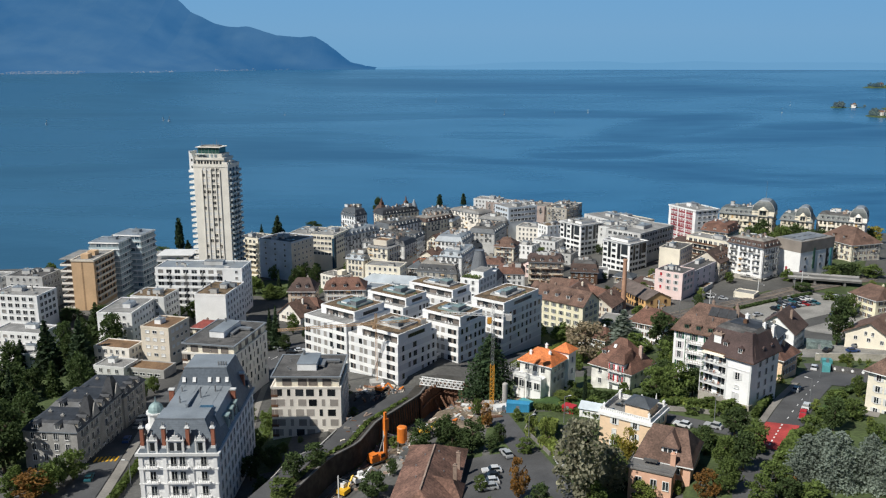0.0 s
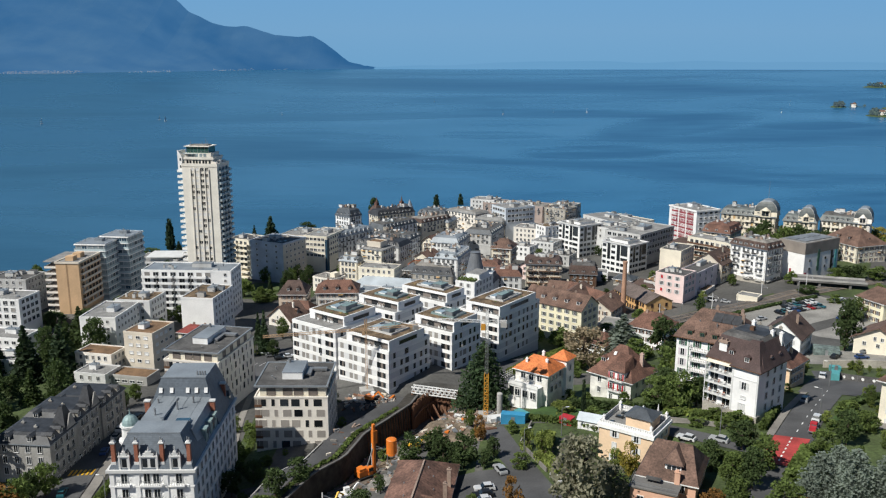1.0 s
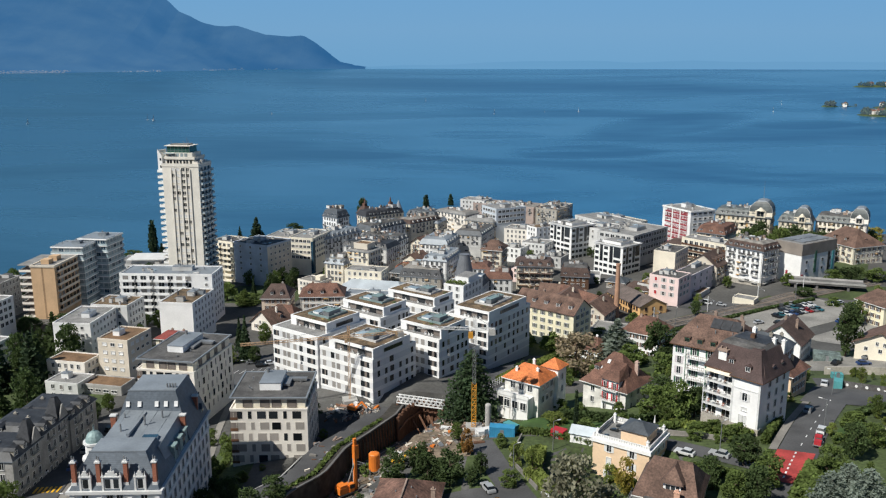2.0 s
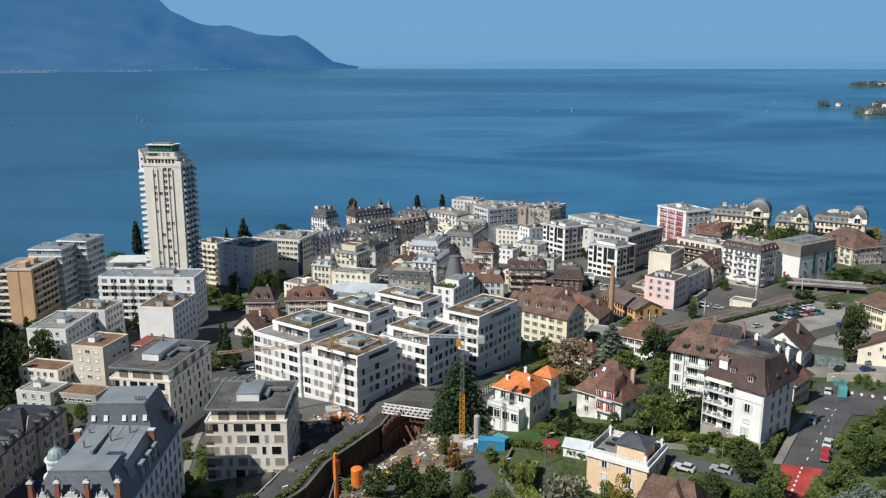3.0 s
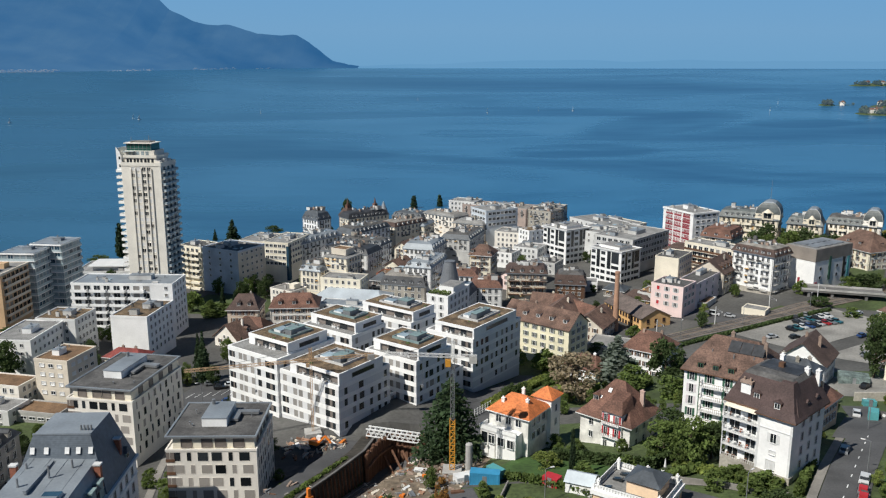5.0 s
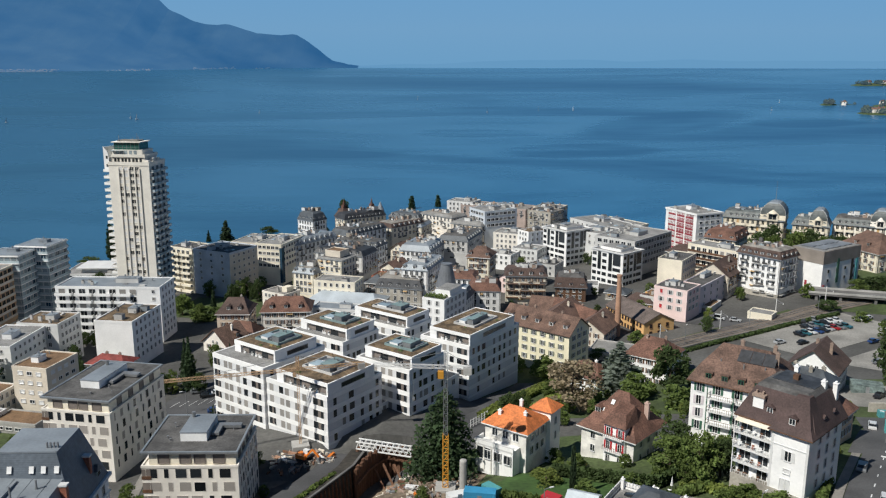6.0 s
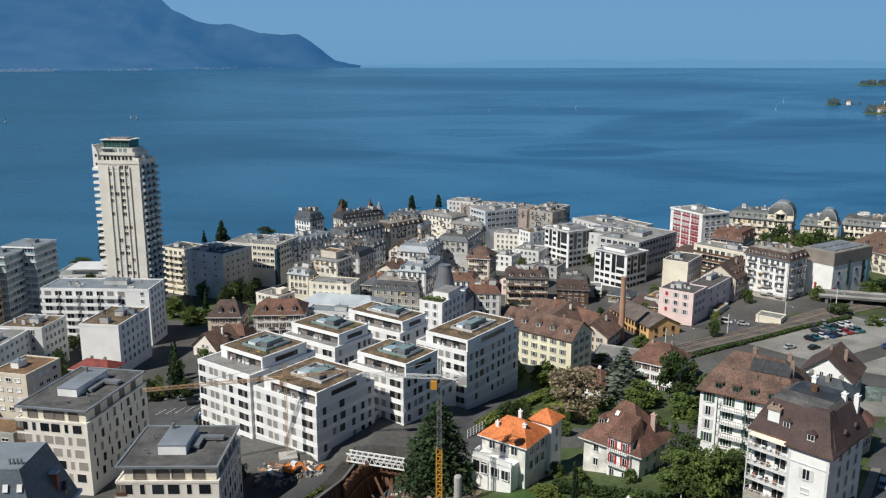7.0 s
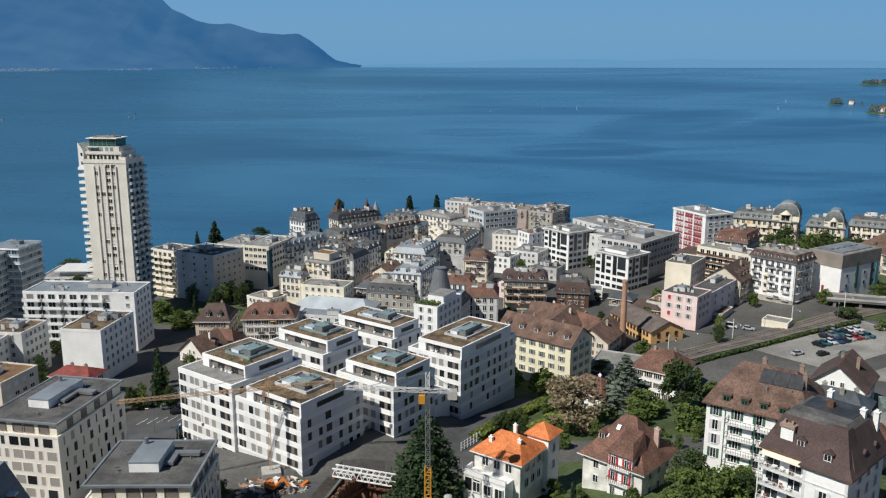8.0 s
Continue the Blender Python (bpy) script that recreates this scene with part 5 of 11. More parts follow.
    for u, dw in ((-5.4, 1.9), (-0.4, 3.4), (5.0, 1.9)):
        # stone front with pilasters and a stepped pediment before a small slate roof
        k = Kit().box(-dw / 2, dw / 2, 0, 3.4, 0, 2.7, 0)
        for e in (-dw / 2, dw / 2):
            k.box(e - 0.18, e + 0.18, -0.15, 0.25, 0, 3.1, 0).tube(e, 0.05, 3.1, 3.9, 0.14, 0.03, 6, 0)
        k.box(-dw / 2 - 0.25, dw / 2 + 0.25, -0.22, 0.3, 2.7, 2.95, 0)
        k.box(-dw * 0.32, dw * 0.32, -0.1, 0.25, 2.95, 3.5, 0).box(-dw * 0.18, dw * 0.18, -0.1, 0.25, 3.5, 4.0, 0).tube(0, 0.08, 4.0, 5.0, 0.15, 0.03, 6, 0)
        k.prism([(-dw / 2 - 0.2, 0.3, 2.7), (dw / 2 + 0.2, 0.3, 2.7), (dw / 2 + 0.2, 4.0, 2.7), (-dw / 2 - 0.2, 4.0, 2.7)], [(-0.2, 0.3, 3.8), (0.2, 0.3, 3.8), (0.2, 4.0, 3.8), (-0.2, 4.0, 3.8)], 1)
        ob = part("dormer", k, [LIGHT_GREY, HOTEL_SLATE], h, "ornate pale stone dormer")
        ob.matrix_local = pose(u, f + 0.12, zc + 0.15)
        for e in ((-0.8, 0.8) if dw > 2 else (0.0,)):
            pane = part("dormer_window", Kit().box(e - 0.48, e + 0.48, -0.05, 0.02, 0.45, 2.3, 0), GLASS, ob)
            pane.location = (0, 0, 0)
    for u in (-5, -2.5, 1.2, 3.2, 5.4):
        ob = part("skylight", Kit().box(-0.4, 0.4, -0.6, 0.6, 0, 0.12), WHITE_PAINT, h)
        ob.matrix_local = pose(u, d / 2 - 13.0, zc + 7.6, 70, 0, 0)
    for u in (2.8, 3.4, 4.0, 4.6):
        part("flue", Kit().tube(u, d / 2 - 10, zc + 10.1, zc + 11.2, 0.2, 0.2, 6), STEEL, h)
    tx, ty = -w / 2 - 1.0, f + 16
    k = Kit().tube(tx, ty, base, zc - 1.0, 2.3, 2.3, 12, 1).tube(tx, ty, zc - 1.0, zc - 0.5, 2.7, 2.7, 12, 1).tube(tx, ty, zc - 0.5, zc + 2.6, 2.0, 1.9, 12, 1).tube(tx, ty, zc + 2.6, zc + 3.0, 2.3, 2.3, 12, 1)
    k.dome(tx, ty, zc + 3.0, 1.8, 2.2, 12, 5, 2).tube(tx, ty, zc + 5.2, zc + 6.6, 0.2, 0.05, 6, 2)
    part("turret", k, [WHITE, LIGHT_GREY, COPPER], h, "round corner turret with copper dome")
    part("turret_terrace", Kit().box(-w / 2 - 0.6, -w / 2 + 3.5, f + 11, f + 14.5, zc - 0.1, zc + 0.9), BEIGE, h)
    for v in (f + 13.5, f + 18.5, d / 2 - 3):
        k = Kit().box(-1.0, 1.0, 0, 2.5, 0, 2.2, 0).box(-0.6, 0.6, -0.05, 0.02, 0.3, 1.8, 1).prism([(-1.2, -0.3, 2.2), (1.2, -0.3, 2.2), (1.2, 2.8, 2.2), (-1.2, 2.8, 2.2)], [(-0.2, 0, 3.2), (0.2, 0, 3.2), (0.2, 2.8, 3.2), (-0.2, 2.8, 3.2)], 2)
        ob = part("dormer", k, [COPPER, GLASS, SLATE], h)
        ob.matrix_local = pose(w / 2 - 0.4, v, zc + 0.2, 0, 0, 90)


grand_hotel()


DARK_SLATE = material("dark_slate", (0.045, 0.048, 0.055), 0.6, spread=0.3, grain=1.5, stain=0.4, stain_size=0.3, rows=2.0, row_dark=0.12)


def stone_terrace():
    """Row of three old grey stone houses under slate mansards with steep pavilion roofs."""
    for i, (v, w, d, z) in enumerate(((-12, 15, 13, 22.3), (1, 15, 13, 22.8), (14, 16, 14, 21.5))):
        c, s = math.cos(radians(-5)), math.sin(radians(-5))
        x, y = -103.0 - v * s, 221 + v * c
        h = tiled_house("house", x, y, -5, w, d, z - 1.0, z + 1.4, 4, SHADED_STONE, "old grey stone house with flat slate roof and balconies", roof=DARK_SLATE, shape="mansard", ridge=0.8, cols={"F": 4, "R": 4, "L": 3}, size=(1.1, 1.9), style="plain", mats=[LIGHT_GREY, GLASS, BLIND, GLASS], chimneys=((-0.3, 0.1), (0.1, -0.2)), fh=3.1, seed=(50, 51, 54)[i], over=0.4, dormer_wall=STONE, dormers=(("R", -0.7, 0.0), ("R", -0.1, 0.0), ("R", 0.5, 0.0), ("F", -0.5, 0.0), ("F", 0.3, 0.0)))
        if i < 2:
            lo = [(3.6, 1.2, z + 0.3), (7.4, 1.2, z + 0.3), (7.4, 6.2, z + 0.3), (3.6, 6.2, z + 0.3)]
            hi = [(4.9, 2.9, z + 5.2), (6.1, 2.9, z + 5.2), (6.1, 4.5, z + 5.2), (4.9, 4.5, z + 5.2)]
            part("pavilion_roof", Kit().prism(lo, hi).box(5.0, 6.0, 3.2, 4.2, z + 5.2, z + 5.5), DARK_SLATE, h, "steep dark pavilion roof")
            part("pavilion_gable", Kit().prism([(7.45, 1.6, z - 0.4), (7.75, 1.6, z - 0.4), (7.75, 5.8, z - 0.4), (7.45, 5.8, z - 0.4)], [(7.45, 3.4, z + 3.4), (7.75, 3.4, z + 3.4), (7.75, 4.0, z + 3.4), (7.45, 4.0, z + 3.4)]), SHADED_STONE, h, "stone gable before the pavilion roof")
        balconies(h, w, d, z - 4 * 3.1, 4, 3.1, "R", (-3.0, 2.5), 2.4, 0.8, [STONE, STEEL], False)


stone_terrace()


# ---------------------------------------------------------------- six white apartment houses with roof gardens
GREY_STRIP = material("grey_strip_cladding", (0.69, 0.695, 0.70), 0.75, spread=0.04, stain=0.06)


YELLOW_GRASS = material("ochre_grass", (0.24, 0.175, 0.07), 0.95, spread=0.4, grain=2)


def white_house(nx, ny, w, d, zb, floors, pw, pd, px, py, seed):
    """White banded block; floors below its parapet at zb; a set-back storey of pw x pd, px and py in from the near corner."""
    fh, rot = 3.05, -37
    x, y = corner(nx, ny, rot, w, d)
    b = thing("apartment_building", pose(x, y, 0, 0, 0, rot), "new white apartment house with banded storeys and planted flat roof", "apartment building", "white apartment houses")
    base = min(land(x + p * w / 2, y + q * d / 2) for p in (-1, 1) for q in (-1, 1)) - 2.0
    part("wall", Kit().box(-w / 2, w / 2, -d / 2, d / 2, base, zb - 0.1), GREY_STRIP, b)
    rnd = random.Random(seed)
    mats = [GREY_STRIP, GLASS, BLIND, GLASS]
    for i in range(floors):
        z = zb - i * fh
        part("band", ring(Kit(), w, d, z - 1.15, z, 0.06, 0.5), WHITE, b, "white storey band")
        if i == floors - 1:
            part("band", ring(Kit(), w, d, z - fh - 0.5, z - fh, 0.06, 0.5), WHITE, b, "white storey band")
        for side, spots in (("F", (0.07, 0.24, 0.34, 0.50, 0.64, 0.87)), ("R", (0.12, 0.28, 0.42, 0.62, 0.78, 0.92) if d < 24 else (0.07, 0.17, 0.27, 0.38, 0.48, 0.60, 0.70, 0.82, 0.93))):
            length = (w if side in "FB" else d) - 0.6
            out = d / 2 if side in "FB" else w / 2
            turn = {"F": 0, "R": 90, "B": 180, "L": 270}[side]
            for j, q in enumerate(spots):
                u = q * length - length / 2 + (0.25 if (i + seed) % 2 and 0 < j < 5 else 0)
                if side == "F" and (j == 5 or (j == 0 and rnd.random() < 0.7)) and i < floors:
                    lw = 1.75 if j else 1.2
                    # flat dark glass in a frame, painting the shade inside an open loggia
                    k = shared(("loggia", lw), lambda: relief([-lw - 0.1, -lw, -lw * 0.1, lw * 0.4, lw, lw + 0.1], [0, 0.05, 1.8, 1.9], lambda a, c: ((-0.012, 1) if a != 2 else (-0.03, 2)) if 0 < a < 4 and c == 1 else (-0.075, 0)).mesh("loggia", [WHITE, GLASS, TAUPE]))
                    ob = new("loggia", k)
                elif side == "R" and rnd.random() < 0.22:
                    continue
                else:
                    ww = 1.45 if side == "F" else (1.8 if j == 2 else 1.15)
                    st = "flush_blind" if rnd.random() < (0.92 if side == "F" else 0.2) else "flush"
                    ob = new("window", shared(("white", ww, st), lambda: window_mesh(ww, 1.85, st).mesh("window", mats)))
                ob.parent = b
                ob.matrix_local = pose(0, 0, 0, 0, 0, turn) @ pose(u, -out, z - fh + 0.05)
    part("terrace_floor", Kit().box(-w / 2 + 0.3, w / 2 - 0.3, -d / 2 + 0.3, d / 2 - 0.3, zb - 0.35, zb - 0.05), ROOF_PALE, b)
    # set-back storey
    x1, y0 = w / 2 - px, -d / 2 + py
    x0, y1 = x1 - pw, y0 + pd
    zt = zb + 2.85
    part("attic_wall", Kit().box(x0 + 0.3, x1 - 0.05, y0 + 0.9, y1 - 0.05, zb - 0.05, zt - 0.5), WHITE, b)
    k = Kit()
    k.box(x0, x1, y0, y0 + 0.35, zt - 0.65, zt + 0.25).box(x0, x1, y1 - 0.35, y1, zt - 0.65, zt + 0.25)
    k.box(x0, x0 + 0.35, y0 + 0.35, y1 - 0.35, zt - 0.65, zt + 0.25).box(x1 - 0.35, x1, y0 + 0.35, y1 - 0.35, zt - 0.65, zt + 0.25)
    part("roof_edge", k, WHITE, b)
    part("side_wall", Kit().box(x1 - 0.5, x1, y0, y0 + 2.2, zb, zt - 0.65), WHITE, b)
    part("side_wall", Kit().box(x0, x0 + 2.4, y0 + 0.1, y0 + 0.9, zb, zt - 0.65), WHITE, b)
    part("attic_glazing", relief([x0 + 2.4 + i * (pw - 3.4) / 5 for i in range(6)], [zb + 0.05, zb + 0.1, zt - 0.7], lambda i, j: (y0 + 0.84, 1) if j and i % 2 else (y0 + 0.80, 2 if j else 0), y0 + 0.95), [STEEL, GLASS, TAUPE], b, "dark sliding glazing of the attic flat")
    ob = part("attic_strip_window", relief([0, 0.1, pd * 0.5, pd * 0.5 + 0.1], [0, 0.1, 1.2, 1.3], lambda i, j: (-0.02, 1) if i == 1 and j == 1 else (-0.08, 0)), [STEEL, GLASS], b)
    ob.matrix_local = pose(x1 - 0.05, y0 + pd * 0.28, zb + 0.7, 0, 0, 90)
    part("planted_roof", Kit().box(x0 + 0.35, x1 - 0.35, y0 + 0.35, y1 - 0.35, zt - 0.5, zt + 0.12), GREEN_ROOF, b, "dry brown roof planting")
    # an open technical court: pale parapet round a dark floor, with plant boxes and glazed lights
    cx, cy, sw, sd = (x0 + x1) / 2 + 0.6, (y0 + y1) / 2 + 0.6, pw * rnd.uniform(0.50, 0.62), pd * rnd.uniform(0.50, 0.60)
    part("court_floor", Kit().box(cx - sw / 2 + 0.3, cx + sw / 2 - 0.3, cy - sd / 2 + 0.3, cy + sd / 2 - 0.3, zt - 0.3, zt + 0.16), BITUMEN, b)
    part("roof_frame", Kit().box(cx - sw / 2, cx + sw / 2, cy - sd / 2, cy - sd / 2 + 0.3, zt - 0.2, zt + 0.75).box(cx - sw / 2, cx + sw / 2, cy + sd / 2 - 0.3, cy + sd / 2, zt - 0.2, zt + 0.75).box(cx - sw / 2, cx - sw / 2 + 0.3, cy - sd / 2 + 0.3, cy + sd / 2 - 0.3, zt - 0.2, zt + 0.75).box(cx + sw / 2 - 0.3, cx + sw / 2, cy - sd / 2 + 0.3, cy + sd / 2 - 0.3, zt - 0.2, zt + 0.75), COPPER if seed % 2 else GREY_WALL, b)
    q = rnd.uniform(-0.08, 0.08)
    part("plant_box", Kit().box(cx + sw * (0.02 + q), cx + sw * (0.30 + q), cy - sd * 0.32, cy + sd * 0.30, zt + 0.1, zt + 1.75, 0, 1).box(cx + sw * q, cx + sw * (0.32 + q), cy - sd * 0.34, cy + sd * 0.32, zt + 1.75, zt + 1.9, 1), [STEEL, COPPER], b, "grey plant box with pale metal lid")
    part("roof_light", Kit().box(cx - sw * 0.40, cx - sw * 0.10, cy - sd * 0.36, cy + sd * 0.05, zt + 0.1, zt + 0.95, 0, 1), [WHITE_PAINT, SEA_GLASS], b, "glazed roof light in a white frame")
    part("roof_light", Kit().box(cx - sw * 0.36, cx - sw * 0.12, cy + sd * 0.14, cy + sd * 0.38, zt + 0.1, zt + 0.7, 0, 1), [LIGHT_GREY, STEEL], b)
    part("duct", Kit().box(cx - sw * 0.08, cx + sw * 0.0, cy - sd * 0.3, cy + sd * 0.4, zt + 0.3, zt + 0.7).box(cx + sw * 0.34, cx + sw * 0.44, cy - sd * 0.1, cy + sd * 0.4, zt + 0.1, zt + 0.8), STEEL, b)
    for i in range(2):
        part("flue", Kit().tube(cx + sw * (0.1 + 0.12 * i), cy + sd * 0.1, zt + 1.9, zt + 2.5, 0.22, 0.22, 8), STEEL, b)
    for _ in range(12):
        u, v, q = rnd.uniform(x0 + 0.9, x1 - 0.9), rnd.uniform(y0 + 0.9, y1 - 0.9), rnd.uniform(0.3, 0.8)
        if abs(u - cx) < sw / 2 + q and abs(v - cy) < sd / 2 + q:
            continue
        part("planting_bed", Kit().prism([(u - q, v - q * 0.6, zt + 0.1), (u + q, v - q * 0.7, zt + 0.1), (u + q * 0.8, v + q * 0.7, zt + 0.1), (u - q * 0.9, v + q * 0.6, zt + 0.1)], [(u - q * 0.6, v - q * 0.3, zt + 0.2 + q * 0.3), (u + q * 0.6, v - q * 0.4, zt + 0.2 + q * 0.3), (u + q * 0.5, v + q * 0.4, zt + 0.2 + q * 0.3), (u - q * 0.5, v + q * 0.3, zt + 0.2 + q * 0.3)]), rnd.choice((EARTH, YELLOW_GRASS, GREEN_ROOF, GRASS, EARTH)), b)
    for _ in range(5):
        u = rnd.uniform(x0 + 2.5, x1 - 2)
        part("terrace_furniture", Kit().box(u - 0.3, u + 0.3, y0 + 0.25, y0 + 0.65, zb - 0.03, zb + 0.45).box(u - 0.3, u - 0.22, y0 + 0.25, y0 + 0.65, zb + 0.45, zb + 0.9), WHITE_PAINT, b)
    return b


white_house(-31.7, 256.5, 19.5, 22, 33.9, 6, 15.6, 15, 0.4, 4.5, 61)
white_house(-14.2, 244.2, 21.0, 20, 31.3, 4, 17.6, 17, 0.0, 0.3, 62)
white_house(-14.4, 283.0, 20.4, 15.5, 31.5, 5, 18.6, 12, 0.4, 2.2, 63)
white_house(2.9, 295.0, 23.5, 13, 31.5, 5, 21.0, 11, 0.3, 1.5, 64)
white_house(5.0, 259.6, 18.0, 16, 32.0, 4, 16.0, 13, 0.1, 1.2, 65)
white_house(21.4, 280.2, 17.2, 27, 31.2, 5, 14.2, 24, 0.0, 0.4, 66)
# low links between them
for x, y, w, d, z in ((-3.5, 266, 7, 9, 21.5), (13.5, 279, 6, 9, 22.5), (-25.5, 262.5, 5, 12, 28.5)):
    flat_block("entrance_link", x, y, -37, w, d, z, 1, WHITE, "low white link between apartment houses", roof=ROOF_PALE, unit=False, category="building part", cols={"R": 2}, size=(1.4, 1.6))


# ---------------------------------------------------------------- the old town
def mansard(nx, ny, rot, w, d, ze, zr, n, wall, label, roof=None, cols=None, **more):
    x, y = corner(nx, ny, rot, w, d)
    if roof is SLATE and more.get("seed", 0) % 2:
        roof = DARK_SLATE
    more.setdefault("mats", [WHITE_PAINT, GLASS, BLIND, STEEL])
    return tiled_house("town_house", x, y, rot, w, d, ze, zr, n, wall, label, roof=roof or SLATE, shape="mansard", ridge=0.7, over=0.35, cols=cols or {"F": 5, "R": 4}, size=(1.2, 1.9), style="plain", chimneys=((0.3, 0.2), (-0.3, 0.25)), category="town house", fh=3.1, **more)


def dorms(side, n):
    return tuple((side, -0.75 + 1.5 * i / max(1, n - 1), 0.0) for i in range(n))


# row along the old street towards the shore
mansard(-59.6, 461.8, -38, 13, 34, 19.5, 22.8, 5, LIGHT_GREY, "long grey town house with flat zinc roof", ZINC, {"R": 11, "F": 4}, dormers=dorms("R", 8), seed=71)
mansard(-33.0, 490.0, -40, 13, 30, 19.5, 22.8, 5, WHITE, "white town house with slate mansard and dormers", SLATE, {"R": 9, "F": 4}, dormers=dorms("R", 8), seed=72)
mansard(-11.0, 515.0, -45, 13, 26, 18.5, 21.5, 5, CREAM, "cream town house with brown mansard", TILE_DARK, {"R": 8, "F": 4}, dormers=dorms("R", 6), seed=73)
# lakeside hotel with a turret
mansard(-60.0, 551.5, -40, 14, 11, 15.5, 21.0, 4, WHITE, "white lakeside hotel pavilion with tall slate mansard", SLATE, {"F": 5, "R": 4}, dormers=dorms("F", 4) + dorms("R", 3), seed=74)
mansard(-42.0, 562.0, -55, 12, 30, 14.5, 18.5, 4, CREAM, "cream lakeside hotel wing with slate mansard", SLATE, {"R": 10, "F": 4}, dormers=dorms("R", 9), seed=75)


def red_turret(x, y, z):
    t = thing("turret", pose(x, y, 0, 0, 0, -45), "red brick hotel turret with tiled dome and pinnacle", "turret")
    part("wall", Kit().box(-4, 4, -4, 4, 2, z), BRICK, t)
    part("roof", Kit().prism([(-4.6, -4.6, z), (4.6, -4.6, z), (4.6, 4.6, z), (-4.6, 4.6, z)], [(-2, -2, z + 5), (2, -2, z + 5), (2, 2, z + 5), (-2, 2, z + 5)]), TILE_DARK, t)
    part("lantern", Kit().box(-1.2, 1.2, -1.2, 1.2, z + 5, z + 7).tube(0, 0, z + 7, z + 11, 0.9, 0.05, 8), TILE_RED, t)


red_turret(-43.8, 576, 14.6)
red_turret(-27, 588, 13.5)


def spire_turret(x, y, z):
    t = thing("turret", pose(x, y, 0), "small white turret with pointed zinc spire", "turret")
    part("wall", Kit().tube(0, 0, 2, z, 2.4, 2.4, 10), WHITE, t)
    part("spire", Kit().tube(0, 0, z, z + 6.5, 2.8, 0.1, 10), ZINC, t)


spire_turret(-21, 582, 16.5)
mansard(6, 528, -21, 26, 16, 16.5, 18.5, 4, CREAM, "cream town house with flat grey roof", ZINC, {"F": 8, "R": 5}, seed=76)
mansard(24, 548, -43, 26, 14, 18.0, 20.0, 5, PALE, "cream lakeside house with white roof terraces", ROOF_PALE, {"F": 8, "R": 4}, seed=77)
mansard(4, 560, -30, 22, 14, 15.0, 18.5, 4, GREY_WALL, "grey lakeside house with weathered mansard", SLATE, {"F": 7, "R": 4}, dormers=dorms("F", 5), seed=78)
mansard(40, 520, -31, 20, 16, 18.5, 20.5, 5, BEIGE, "beige town house with loggias", ROOF_PALE, {"F": 6, "R": 5}, seed=79)
SKY_RENDER = material("pale_blue_grey_panels", (0.58, 0.63, 0.68), 0.7, spread=0.05, stain=0.12)
WORN_ROSE = material("worn_rose_render", (0.46, 0.37, 0.33), 0.9, spread=0.1, stain=0.3)
plain_town_block(80.5, 527, -40, 16, 14, 25.0, 6, STONE, "weathered stone lakeside apartment block", BITUMEN, {"F": 5, "R": 6}, fh=3.0, seed=80, mats=WP, plain=False)
plain_town_block(70, 560, -26, 44, 18, 21.0, 5, WORN_ROSE, "long worn rose lakeside building with cluttered roof", GRAVEL, {"F": 12, "R": 5}, fh=3.0, seed=81, mats=WP, plain=False)
plain_town_block(87, 545, -32, 16, 16, 24.0, 6, BEIGE, "beige lakeside apartment block with balconies", ROOF_PALE, {"F": 5, "R": 6}, fh=3.0, seed=82, mats=WP, plain=False)
plain_town_block(38, 578, -26, 18, 14, 22.5, 6, LIGHT_GREY, "white lakeside building with rooftop lantern", ROOF_PALE, {"F": 6, "R": 4}, fh=3.0, seed=83, mats=WP)
# stepped cream house
mansard(-28.8, 416.6, -28, 13, 12, 23.2, 24.2, 5, CREAM, "cream corner house with brown attic and roof terraces", ROOF_PALE, {"F": 4, "R": 4}, dormers=(), seed=84)
flat_block("roof_pavilion", -31.5, 424.5, -28, 8, 7, 26.6, 1, BEIGE, "brown roof pavilion on a cream town house", roof=ROOF_BROWN, unit=False, category="roof pavilion", z0=24.0)
mansard(-41.2, 416.0, -22, 10.7, 10, 17.2, 20.2, 4, CREAM, "cream wing with grey mansard", ZINC, {"F": 4, "R": 3}, dormers=dorms("F", 3), seed=85)
plain_town_block(-21.6, 399.9, -16, 18.8, 10.9, 17.4, 4, CREAM, "low cream street house with flat roof", ROOF_PALE, {"F": 6, "R": 3}, fh=3.0, seed=86, mats=WP, unit=False)
mansard(-21, 436, -24, 26, 15, 20.5, 23.5, 5, LIGHT_GREY, "grey town house with slate mansard and chimneys", SLATE, {"F": 8, "R": 5}, dormers=dorms("F", 6), seed=87)
mansard(-16, 455, -24, 24, 13, 20.5, 23.5, 5, WHITE, "white town house with slate mansard", SLATE, {"F": 7, "R": 4}, dormers=dorms("F", 6) + dorms("R", 3), seed=88)
mansard(6.9, 402.6, -16, 21, 18, 13.6, 18.5, 3, STONE, "grey stone town house with large slate mansard", SLATE, {"F": 6, "R": 5}, dormers=dorms("F", 5) + dorms("R", 4), seed=89)
mansard(9.4, 404.5, -18, 12, 24, 21.5, 24.4, 5, WHITE, "white town house with zinc mansard and round dormers", ZINC, {"F": 4, "R": 8}, dormers=dorms("R", 7) + dorms("F", 3), seed=90)
mansard(10.7, 450.0, -19, 16, 22, 19.4, 23.0, 4, WHITE, "white house with pale blue metal roof and skylights", ZINC, {"F": 6, "R": 7}, dormers=dorms("R", 5), seed=91)
mansard(30, 470, -20, 16, 26, 20.5, 23.5, 5, GREY_WALL, "dark grey street house with slate mansard", SLATE, {"F": 5, "R": 8}, dormers=dorms("R", 6), seed=92)
